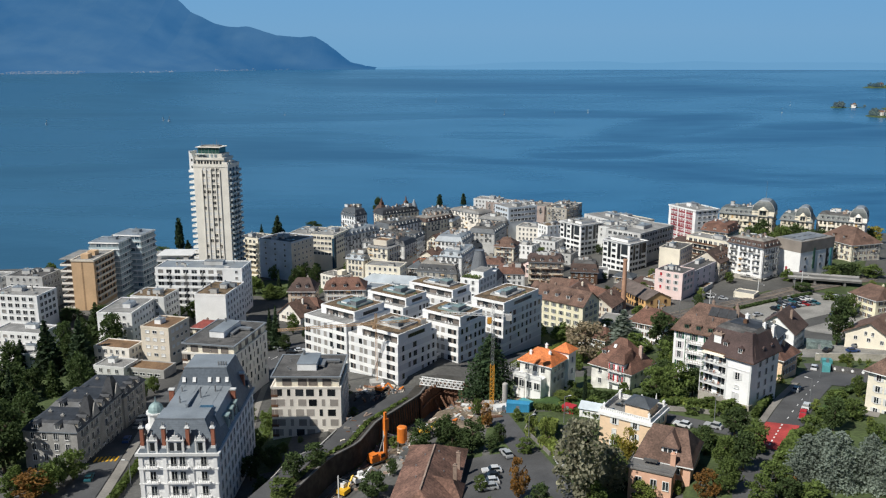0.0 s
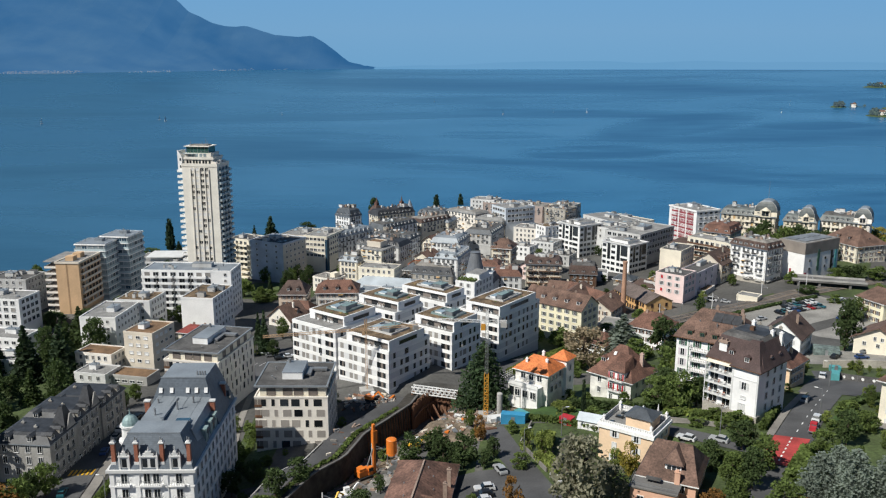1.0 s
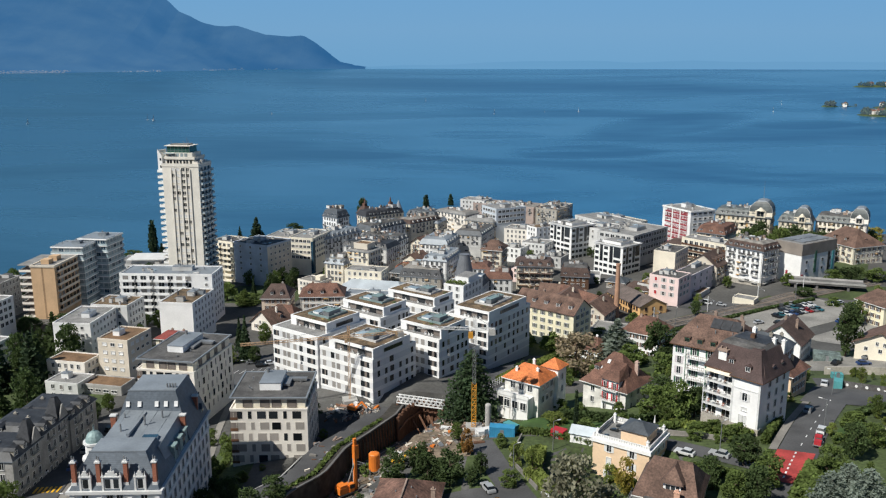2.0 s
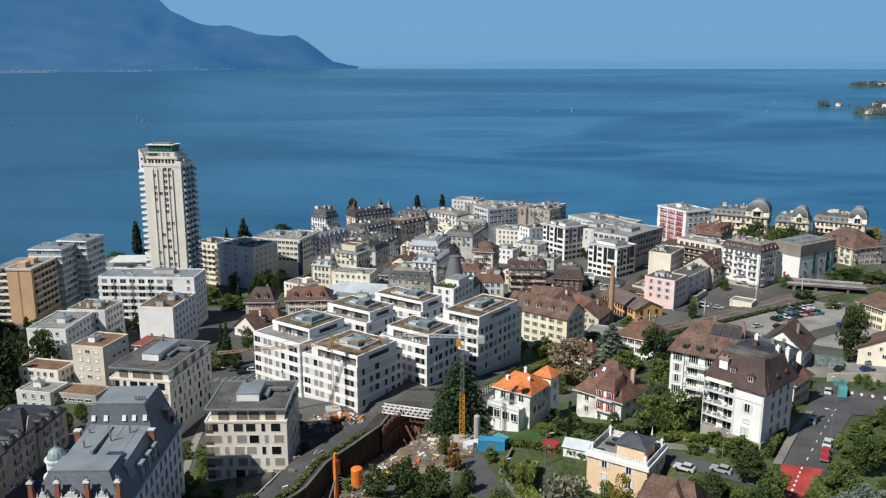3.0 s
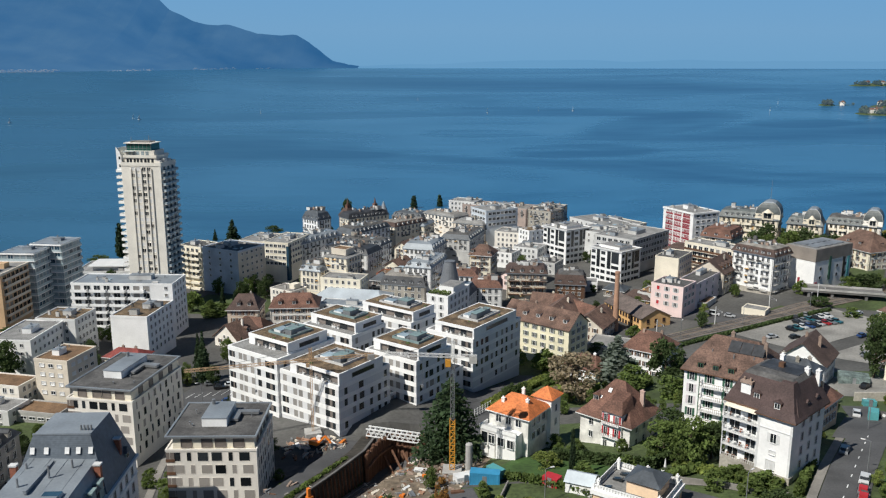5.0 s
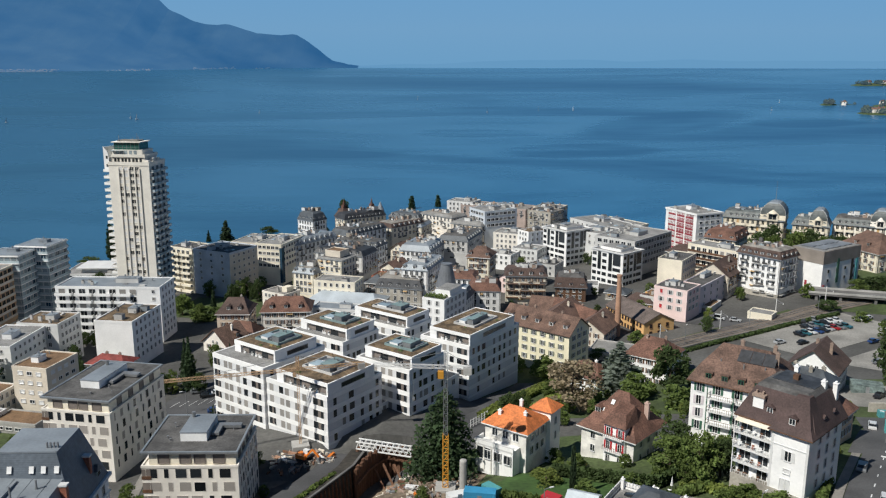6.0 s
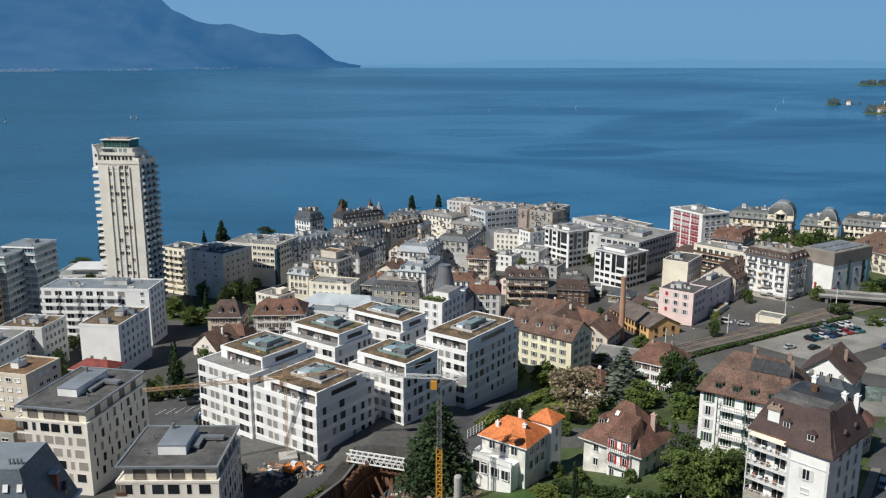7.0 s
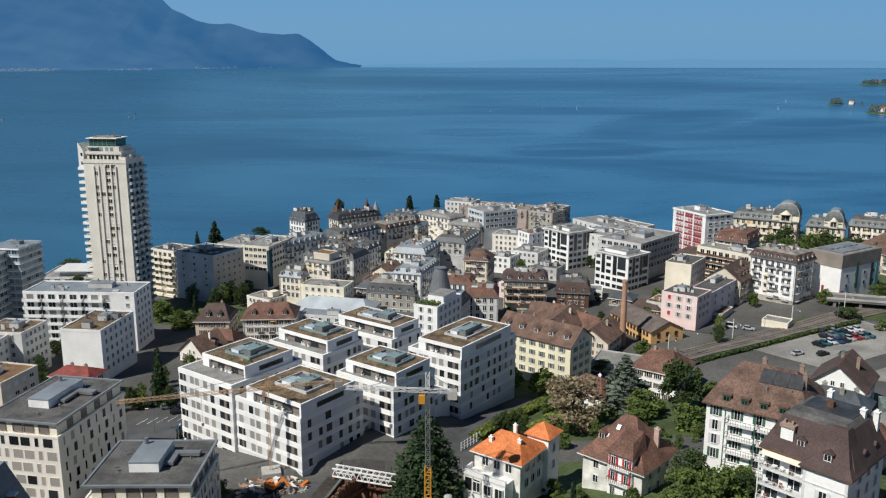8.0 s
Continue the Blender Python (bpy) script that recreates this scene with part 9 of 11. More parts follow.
# white and yellow road paint
def paint(x, y, rot, w, d, mat, lift, name="road_marking"):
    k = Kit()
    c, s = math.cos(radians(rot)), math.sin(radians(rot))
    pts = [(x + u * c - v * s, y + u * s + v * c) for u, v in ((-w / 2, -d / 2), (w / 2, -d / 2), (w / 2, d / 2), (-w / 2, d / 2))]
    k.face([(u, v, top_of(u, v) + lift) for u, v in pts])
    return tagged(new(name, k.mesh(name, mat)), "painted marking on asphalt", "road marking", kind="structure")


for i in range(7):
    q = i / 6
    paint(71.8 + 7.4 * q, 167.0 + 11.6 * q, -32, 0.35, 1.1, WHITE_PAINT, 0.32)
for i in range(8):
    q = i / 7
    paint(82.5 + 22 * q, 183.2 + 32.5 * q, -34, 0.2, 1.6, WHITE_PAINT, 0.26)
for i in range(6):
    paint(-94.8 + i * 1.1, 206.5 + i * 0.1, 3, 0.55, 3.2, YELLOW_PAINT, 0.27)
for i in range(9):
    paint(-66 + i * 2.6, 296 + i * 0.6 - 4, -20, 0.15, 4.6, WHITE_PAINT, 0.2)


# ---------------------------------------------------------------- cars
CAR_MATS = {n: material("car_" + n, c, 0.3, metal=0.3, spread=0.02, stain=0.05) for n, c in (("white", (0.75, 0.75, 0.75)), ("black", (0.02, 0.02, 0.022)), ("grey", (0.22, 0.23, 0.24)), ("silver", (0.48, 0.49, 0.5)), ("blue", (0.03, 0.07, 0.20)), ("red", (0.40, 0.02, 0.02)), ("teal", (0.03, 0.14, 0.17)))}
TYRE = material("tyre", (0.02, 0.02, 0.02), 0.9)


def car(x, y, rot, color, van=False):
    z = top_of(x, y) + 0.30
    c = thing("car", pose(x, y, z, 0, 0, rot), ("%s parked van with dark windows" if van else "%s parked car with dark windows") % color, "car", "parked cars")
    def body():
        k = Kit()
        l, w = 2.15, 0.88
        k.prism([(-l, -w, 0.28), (l, -w, 0.28), (l, w, 0.28), (-l, w, 0.28)], [(-l, -w, 0.62), (l, -w, 0.55), (l, w, 0.55), (-l, w, 0.62)])
        k.prism([(-l, -w, 0.62), (l, -w, 0.55), (l, w, 0.55), (-l, w, 0.62)], [(-l + 0.12, -w + 0.06, 0.95), (l - 0.15, -w + 0.06, 0.80), (l - 0.15, w - 0.06, 0.80), (-l + 0.12, w - 0.06, 0.95)])
        return k
    top = 1.95 if van else 1.45
    part("body", shared(("carbody", color), lambda: body().mesh("body", CAR_MATS[color])), None, c)
    b = (-1.95, 1.2) if van else (-1.75, 0.75)
    part("cabin", shared(("carcab", van), lambda: Kit().prism([(b[0], -0.80, 0.9), (b[1], -0.80, 0.8), (b[1], 0.80, 0.8), (b[0], 0.80, 0.9)], [(b[0] + 0.35, -0.66, top - 0.05), (b[1] - 0.6, -0.66, top - 0.05), (b[1] - 0.6, 0.66, top - 0.05), (b[0] + 0.35, 0.66, top - 0.05)]).mesh("cabin", GLASS)), None, c)
    part("car_roof", shared(("carroof", color, van), lambda: Kit().box(b[0] + 0.33, b[1] - 0.58, -0.68, 0.68, top - 0.05, top).mesh("car_roof", CAR_MATS[color])), None, c)
    for u in (-1.35, 1.35):
        for v in (-0.82, 0.82):
            me = shared(("wheel",), lambda: Kit().tube(0, 0, -0.11, 0.11, 0.33, 0.33, 12).mesh("wheel", TYRE))
            ob = new("wheel", me)
            ob.parent = c
            ob.matrix_local = pose(u, v, 0.33, 90, 0, 0)


shade = ["black", "grey", "white", "blue", "silver", "teal", "black", "red", "grey", "white"]
rnd = random.Random(3)
for i in range(9):
    car(141 + i * 3.0 * 0.82, 335.5 + i * 3.0 * 0.25 + rnd.uniform(-0.4, 0.4), -62 + rnd.uniform(-4, 4), ["black", "teal", "white", "blue", "black", "silver", "red", "grey", "teal"][i])
for i in range(6):
    car(147 + i * 3.6 * 0.82, 343.5 + i * 3.6 * 0.4 + rnd.uniform(-0.4, 0.4), -62 + rnd.uniform(-4, 4), ["black", "grey", "teal", "black", "white", "white"][i])
for x, y, r, c in ((131, 328, 20, "silver"), (138, 326, 25, "black"), (144, 324, 25, "teal"), (150, 352, 60, "black"), (155, 355, 60, "grey"), (172, 352, 40, "white"), (176, 355, 40, "white"), (180, 349, 40, "black"), (160, 322, 30, "blue"), (171, 322, 30, "silver"), (178, 305, 20, "black"), (150, 300, 10, "grey")):
    car(x, y, r, c)
for x, y, r, c in ((25.5, 165, 100, "white"), (25.6, 171, 100, "grey"), (10.5, 163, 190, "white"), (10, 160, 190, "black"), (9.6, 157, 190, "white"), (9.2, 154, 190, "silver"), (14.3, 171.5, 110, "silver"), (89.8, 189.8, 57, "white"), (112.0, 234.5, 62, "white"), (94.2, 205.8, 57, "grey"), (136.3, 259.6, 5, "blue"), (129, 262, 40, "black"), (146, 254, 60, "silver"), (142, 268, 30, "grey"), (57, 182, 143, "white"), (63.5, 179.5, 143, "silver"), (122, 362.5, -30, "white"), (127, 359, -30, "silver")):
    car(x, y, r, c, van=(c == "white" and y > 350))
for x, y, r, c in ((-96.8, 216.4, 97, "white"), (-90.6, 218, 97, "blue"), (-97.2, 224, 95, "black"), (-91.2, 228, 92, "grey"), (-97.0, 230, 90, "teal"), (-91.0, 234, 90, "silver"), (-96.5, 238, 86, "grey"), (-90, 242, 84, "black"), (-91.2, 194, 98, "teal"), (-92.2, 233.6, 90, "white"), (-52, 284, 20, "blue"), (-58, 298, 20, "black"), (-62, 302, 20, "grey"), (-55, 300, 20, "white"), (151, 262, 10, "blue")):
    car(x, y, r, c)


# ---------------------------------------------------------------- building site
def lattice(k, a, b, r, n, mat=0, bar=0.07):
    """A square lattice mast from a to b with diagonal bars."""
    a, b = Vector(a), Vector(b)
    u = (b - a).normalized()
    s = u.cross(Vector((0, 0, 1)) if abs(u.z) < 0.9 else Vector((1, 0, 0))).normalized() * r
    w = u.cross(s).normalized() * r
    cs = (-s - w, s - w, s + w, -s + w)
    for c in cs:
        k.beam(a + c, b + c, bar, mat)
    for i in range(n):
        p, q = a.lerp(b, i / n), a.lerp(b, (i + 1) / n)
        for j in range(4):
            c, d = cs[j], cs[(j + 1) % 4]
            k.beam(p + c, q + d, bar * 0.7, mat)
            k.beam(p + c, p + d, bar * 0.7, mat)
    return k


CRANE_ORANGE = material("crane_orange", (0.72, 0.34, 0.04), 0.6, spread=0.1)
RUST_ORANGE = material("faded_orange_paint", (0.58, 0.38, 0.22), 0.7, spread=0.15)


def tower_crane(x, y, zt, zmid, jib, back, turn, low, high, jib_mat, label, slim=1.0):
    z0 = top_of(x, y)
    c = thing("tower_crane", pose(x, y, 0, 0, 0, turn), label, "crane", "tower cranes")
    part("base", Kit().box(-2, 2, -2, 2, z0 - 0.5, z0 + 1.0), CONCRETE, c)
    if zmid > z0 + 2:
        part("lower_mast", lattice(Kit(), (0, 0, z0 + 1), (0, 0, zmid), 0.7 * slim, int((zmid - z0) / 1.5), 0, 0.09 * slim), low, c)
    part("upper_mast", lattice(Kit(), (0, 0, max(zmid, z0 + 1)), (0, 0, zt), 0.5 * slim, int((zt - zmid) / 1.4), 0, 0.06 * slim), high, c)
    part("cab", Kit().box(0.4, 0.4 + 1.5 * slim, -0.7 * slim, 0.7 * slim, zt - 0.4 - 2.0 * slim, zt - 0.4, 0).box(0.5, 0.44 + 1.5 * slim, -0.6 * slim, 0.6 * slim, zt - 0.4 - 1.2 * slim, zt - 0.8, 1), [low, GLASS], c)
    part("jib", lattice(Kit(), (0, 0, zt + 0.4), (jib, 0, zt + 0.6), 0.3, int(jib / 1.4), 0, 0.035), jib_mat, c)
    part("counter_jib", lattice(Kit(), (0, 0, zt + 0.4), (-back, 0, zt + 0.4), 0.3, int(back / 1.4), 0, 0.035), jib_mat, c)
    part("ballast", Kit().box(-back, -back + 1.6, -0.6, 0.6, zt - 1.0, zt + 0.4), CONCRETE, c)
    part("peak", lattice(Kit(), (0, 0, zt + 0.8), (0, 0, zt + 3.6), 0.3, 2, 0, 0.07), jib_mat, c)
    k = Kit().beam((0, 0, zt + 3.6), (jib * 0.7, 0, zt + 1.0), 0.04).beam((0, 0, zt + 3.6), (-back + 0.5, 0, zt + 0.8), 0.04)
    part("tie", k, STEEL, c)
    part("hook_rope", Kit().beam((jib * 0.45, 0, zt), (jib * 0.45, 0, zt - 6), 0.03).box(jib * 0.45 - 0.25, jib * 0.45 + 0.25, -0.2, 0.2, zt - 6.6, zt - 6), STEEL, c)


tower_crane(13.3, 210.3, 51.2, 37.6, 14, 5, 176, CRANE_ORANGE, STEEL, LIGHT_GREY, "tower crane with orange lower mast and grey jib", 0.75)
tower_crane(-20.9, 244.0, 38.0, 15, 30, 16, 195, RUST_ORANGE, RUST_ORANGE, RUST_ORANGE, "small rusty orange tower crane before the white houses", 0.5)


def drill_rig(x, y):
    z = top_of(x, y)
    r = thing("drill_rig", pose(x, y, z, 0, 0, 40), "orange drilling rig with tall upright mast", "drilling rig")
    for v in (-1.2, 1.2):
        part("track", Kit().prism([(-2.2, v - 0.35, 0), (2.2, v - 0.35, 0), (2.2, v + 0.35, 0), (-2.2, v + 0.35, 0)], [(-2.5, v - 0.35, 0.9), (2.5, v - 0.35, 0.9), (2.5, v + 0.35, 0.9), (-2.5, v + 0.35, 0.9)]), TYRE, r)
    part("body", Kit().box(-2.4, 1.2, -1.1, 1.1, 0.95, 2.4).box(-2.2, -0.4, -1.0, 1.0, 2.4, 3.0), ORANGE_PAINT, r)
    part("cab", Kit().box(0.2, 1.5, -1.3, -0.2, 1.0, 2.9, 0).box(0.25, 1.53, -1.33, -0.25, 1.8, 2.7, 1), [ORANGE_PAINT, GLASS], r)
    part("mast", Kit().box(2.3, 2.9, -0.35, 0.35, 0.3, 13.2), ORANGE_PAINT, r)
    part("drill_rod", Kit().tube(3.1, 0, 0.1, 12, 0.18, 0.18, 8), RUST, r)
    part("drive", Kit().box(2.2, 3.4, -0.5, 0.5, 8.2, 11.5), ORANGE_PAINT, r)
    part("strut", Kit().beam((0.5, 0, 2.4), (2.4, 0, 7), 0.14), STEEL, r)


drill_rig(-16.8, 193.6)


def silo(x, y):
    z = top_of(x, y)
    s = thing("silo", pose(x, y, z), "orange cement silo on steel legs", "silo")
    part("tank", Kit().tube(0, 0, 1.6, 5.6, 1.35, 1.35, 16).dome(0, 0, 5.6, 1.35, 0.4, 16, 3), ORANGE_PAINT, s)
    part("hopper", Kit().tube(0, 0, 0.5, 1.6, 0.3, 1.35, 16), WHITE_PAINT, s)
    for u, v in ((-1, -1), (1, -1), (1, 1), (-1, 1)):
        part("leg", Kit().box(u - 0.1, u + 0.1, v - 0.1, v + 0.1, 0, 2.0), STEEL, s)


silo(-10.9, 202.3)


def excavator(x, y, rot, mat, label):
    z = top_of(x, y)
    e = thing("excavator", pose(x, y, z, 0, 0, rot), label, "excavator", "excavators")
    for v in (-0.9, 0.9):
        part("track", Kit().prism([(-1.5, v - 0.25, 0), (1.5, v - 0.25, 0), (1.5, v + 0.25, 0), (-1.5, v + 0.25, 0)], [(-1.7, v - 0.25, 0.7), (1.7, v - 0.25, 0.7), (1.7, v + 0.25, 0.7), (-1.7, v + 0.25, 0.7)]), TYRE, e)
    part("body", Kit().box(-1.7, 0.8, -1.1, 1.1, 0.75, 1.7), mat, e)
    part("cab", Kit().box(-0.3, 1.0, 0.1, 1.05, 1.0, 2.7, 0).box(-0.2, 1.03, 0.15, 1.08, 1.7, 2.5, 1), [WHITE_PAINT, GLASS], e)
    part("boom", Kit().beam((0.8, -0.3, 1.4), (2.8, -0.3, 3.6), 0.2).beam((2.8, -0.3, 3.6), (4.6, -0.3, 2.2), 0.17), mat, e)
    part("bucket", Kit().prism([(4.3, -0.8, 1.2), (5.0, -0.8, 1.2), (5.0, 0.2, 1.2), (4.3, 0.2, 1.2)], [(4.2, -0.8, 2.1), (4.8, -0.8, 2.1), (4.8, 0.2, 2.1), (4.2, 0.2, 2.1)]), STEEL, e)


excavator(-23.2, 177, 60, YELLOW_PAINT, "small yellow excavator on tracks")
excavator(-20.0, 181.5, 30, WHITE_PAINT, "small white site machine on tracks")
excavator(-4.5, 193, 20, YELLOW_PAINT, "yellow excavator beside spoil heaps")
excavator(-19, 237, -30, ORANGE_PAINT, "orange excavator by the white houses")


def pit():
    """Sheet piling that carries the cutting on round the pit, with steel walings."""
    p = thing("sheet_pile_wall", pose(0, 0, 0), "rust-brown sheet pile wall of the excavation", "sheet piling")
    run = [Vector(q) for q in ((-6.6, 229.5), (-4.6, 236.0), (-1, 242), (8, 240))]
    pile = Kit().prism([(-0.55, 0, 0), (-0.25, -0.4, 0), (0.25, -0.4, 0), (0.55, 0, 0), (0.55, 0.2, 0), (-0.55, 0.2, 0)], [(-0.55, 0, 1), (-0.25, -0.4, 1), (0.25, -0.4, 1), (0.55, 0, 1), (0.55, 0.2, 1), (-0.55, 0.2, 1)]).mesh("pile", RUST)
    for a, b in zip(run, run[1:]):
        n = int((b - a).length / 1.1)
        turn = math.degrees(math.atan2(b.y - a.y, b.x - a.x))
        for i in range(n):
            c = a.lerp(b, (i + 0.5) / n)
            ob = new("pile", pile)
            ob.parent = p
            ob.matrix_local = pose(c.x, c.y, 10.5, 0, 0, turn) @ Matrix.Diagonal((1, 1, 9.4 + 0.5 * math.sin(i * 2.1), 1))
        s = Vector((b.y - a.y, a.x - b.x)).normalized() * 0.6
        part("waling", Kit().beam((a.x + s.x, a.y + s.y, 16.6), (b.x + s.x, b.y + s.y, 16.6), 0.22), RUST, p)
    for i in range(4):
        part("strut", Kit().beam((-3.4 + i * 2.6, 239.5 - i * 0.3, 16.4), (0.5 + i * 2.8, 233 - i * 1.5, 11.5), 0.2), RUST, p)


pit()


def truss():
    t = thing("truss_bridge", pose(-0.4, 239.8, -1.0, 0, 0, -18.9), "white steel lattice truss lying over the pit", "truss")
    for z in (20.4, 22.2):
        for v in (-0.9, 0.9):
            part("chord", Kit().beam((-7, v, z), (7, v, z), 0.13), WHITE_PAINT, t)
    for i in range(10):
        u = -7 + i * 1.4
        for v in (-0.9, 0.9):
            part("diagonal", Kit().beam((u, v, 20.4), (u + 0.7, v, 22.2), 0.08).beam((u + 0.7, v, 22.2), (u + 1.4, v, 20.4), 0.08), WHITE_PAINT, t)
        part("cross_bar", Kit().beam((u + 0.7, -0.9, 22.2), (u + 0.7, 0.9, 22.2), 0.08), WHITE_PAINT, t)
    for u in (-6.8, 6.8):
        part("support", Kit().box(u - 0.3, u + 0.3, -0.9, 0.9, 14, 20.3), RUST, t)


truss()


def spoil(x, y, r, h, mat, seed, label):
    rnd2 = random.Random(seed)
    k = Kit()
    xs = spaced(-r, r, r / 9)
    z = top_of(x, y)
    g = grid_sheet(xs, xs, lambda u, v: -0.4 + h * max(0.0, 1 - math.hypot(u, v) / r) ** 0.8 + 0.35 * noise.noise(Vector((u * 0.9 + seed, v * 0.9, 0))))
    g.v = [(x + u, y + v, top_of(x + u, y + v) + w) for u, v, w in g.v]
    return single("earth_mound", g, mat, pose(0, 0, 0), label, "earth heap")


spoil(-1, 209, 7, 2.0, EARTH, 1, "heap of brown earth and rubble")
spoil(6, 203, 5, 1.4, EARTH, 2, "low heap of brown earth")
spoil(-7.5, 199, 4, 1.2, GRAVEL, 3, "heap of grey gravel")
spoil(-12, 178, 5, 1.0, GRAVEL, 4, "grey gravel by the railway")


WEATHERED_TEAL = material("weathered_teal_boards", (0.17, 0.22, 0.21), 0.8, spread=0.25, stain=0.5, stain_size=0.5)


def container(x, y, rot, l, w, h, mat, label, name="site_container"):
    z = top_of(x, y)
    c = thing(name, pose(x, y, z, 0, 0, rot), label, "container")
    part("body", relief([-l / 2 + i * l / 24 for i in range(25)], [0, 0.12, h - 0.12, h], lambda i, j: (-w / 2 + (0.06 if i % 2 and j == 1 else 0), 0), w / 2), mat, c)
    part("lid", Kit().box(-l / 2, l / 2, -w / 2, w / 2, h, h + 0.06), mat, c)
    part("door", Kit().box(-0.45, 0.45, -w / 2 - 0.05, -w / 2 - 0.01, 0.15, 2.1), STEEL, c)


container(19.6, 201.0, -10, 6, 2.4, 2.6, BLUE_PAINT, "blue steel site container on the yard")
container(22.0, 204.0, -50, 3.6, 2.0, 2.4, TEAL, "teal steel site container on the yard")
container(15.5, 203, 20, 4, 2.4, 1.6, WHITE_PAINT, "low white steel site skip")
container(32.5, 197.5, -36, 3.2, 2.4, 2.0, RED_PAINT, "small red garden shed on the lawn", "garden_shed")
container(113.6, 230.2, 62, 3.2, 2.2, 2.4, TEAL, "teal site hut by the road")
container(129.5, 269.4, -20, 8, 4.5, 2.4, WEATHERED_TEAL, "long weathered teal shed in the gravel yard", "shed")
container(120, 243.5, -10, 3.0, 2.0, 1.5, TEAL, "stack under a teal tarpaulin by the stone wall", "covered_stack")


def banner_fence():
    """A dark hoarding with white discs round the site corner."""
    f = thing("hoarding", pose(0, 0, 0), "dark cloth hoarding with white discs at the road corner", "hoarding")
    run = [Vector(q) for q in ((115.4, 231.0), (117.8, 226.2), (121.6, 221.6), (127.5, 218.6))]
    for a, b in zip(run, run[1:]):
        za, zb = top_of(a.x, a.y), top_of(b.x, b.y)
        s = Vector((b.y - a.y, a.x - b.x)).normalized() * 0.05
        part("panel", Kit().prism([(a.x - s.x, a.y - s.y, za - 0.2), (b.x - s.x, b.y - s.y, zb - 0.2), (b.x + s.x, b.y + s.y, zb - 0.2), (a.x + s.x, a.y + s.y, za - 0.2)], [(a.x - s.x, a.y - s.y, za + 2.0), (b.x - s.x, b.y - s.y, zb + 2.0), (b.x + s.x, b.y + s.y, zb + 2.0), (a.x + s.x, a.y + s.y, za + 2.0)]), BITUMEN, f)
        for q in (0.25, 0.75):
            c = a.lerp(b, q)
            turn = math.degrees(math.atan2(b.y - a.y, b.x - a.x))
            ob = part("disc", Kit().tube(0, 0, 0, 0.06, 0.42, 0.42, 12), WHITE_PAINT, f)
            ob.matrix_local = pose(c.x + s.x * 1.2, c.y + s.y * 1.2, za + (zb - za) * q + 1.0, 90, 0, turn)
        part("post", Kit().tube(a.x, a.y, za - 0.2, za + 2.1, 0.06, 0.06, 6), STEEL, f)


banner_fence()


def trailer(x, y, rot):
    t = thing("trailer", pose(x, y, top_of(x, y) + 0.25, 0, 0, rot), "small flat trailer loaded with red and black gear", "trailer")
    part("bed", Kit().box(-1.6, 1.6, -0.9, 0.9, 0.5, 0.65), STEEL, t)
    part("load", Kit().box(-1.3, 0.1, -0.7, 0.7, 0.65, 1.5), RED_PAINT, t)
    part("load", Kit().box(0.2, 1.4, -0.6, 0.6, 0.65, 1.2), BITUMEN, t)
    for v in (-0.95, 0.95):
        part("wheel", Kit().box(-0.35, 0.35, v - 0.1, v + 0.1, 0.0, 0.62), TYRE, t)


trailer(86.9, 184.8, 57)
trailer(85.4, 181.9, 57)


def barriers():
    """Loose timber, pipes and boards strewn over the site."""
    rnd3 = random.Random(12)
    for i in range(46):
        x, y = rnd3.uniform(-8, 18), rnd3.uniform(196, 226)
        if i > 34:
            x, y = rnd3.uniform(-26, -12), rnd3.uniform(236, 241)
        z, a, l = top_of(x, y) + 0.2, rnd3.uniform(0, 180), rnd3.uniform(0.8, 2.8)
        k = Kit().box(-l / 2, l / 2, -0.3, 0.3, 0, rnd3.uniform(0.15, 0.55)).box(-l / 2 + 0.2, l / 2 - 0.3, 0.4, 0.7, 0, 0.25)
        single("building_material", k, rnd3.choice((RUST, BEIGE, ORANGE_PAINT, WHITE_PAINT, STEEL, CHIMNEY_BRICK, CONCRETE)), pose(x, y, z, 0, 0, a), "stack of boards and steel on the building site", "building material", "material stacks")


barriers()


def rubble(x0, x1, y0, y1, n, seed, label):
    """Broken boards, bars, bags and stones strewn over the ground."""
    rnd7, k = random.Random(seed), Kit()
    for _ in range(n):
        x, y = rnd7.uniform(x0, x1), rnd7.uniform(y0, y1)
        z, a, l, w = top_of(x, y) + 0.12, rnd7.uniform(0, math.pi), rnd7.uniform(0.15, 1.1), rnd7.uniform(0.05, 0.25)
        c, s = math.cos(a), math.sin(a)
        q = [(x + u * c - v * s, y + u * s + v * c, z - 0.2) for u, v in ((-l, -w), (l, -w), (l, w), (-l, w))]
        t = rnd7.uniform(0.03, 0.4)
        k.prism(q, [(px, py, z + t + rnd7.uniform(0, 0.15)) for px, py, _ in q], rnd7.choice((0, 0, 1, 1, 2, 3, 4, 5)))
    single("rubble", k, [CHIMNEY_STONE, RUST, CONCRETE, PAVING, BEIGE, STEEL], pose(0, 0, 0), label, "rubble", kind="stuff")


rubble(-7, 20, 198, 228, 330, 31, "boards, bars and rubble strewn over the building site")
rubble(-27, -12, 234, 242, 110, 32, "boards and rubble beside the white houses")
rubble(-26, -8, 172, 212, 130, 33, "sleepers and rubble beside the track")
k = Kit().tube(0, 0, 0, 6.5, 0.75, 0.75, 14).dome(0, 0, 6.5, 0.75, 0.4, 14, 3)
single("silo", k, CONCRETE, pose(16.8, 209.5, top_of(16.8, 209.5)), "slim pale concrete silo beside the crane", "silo")


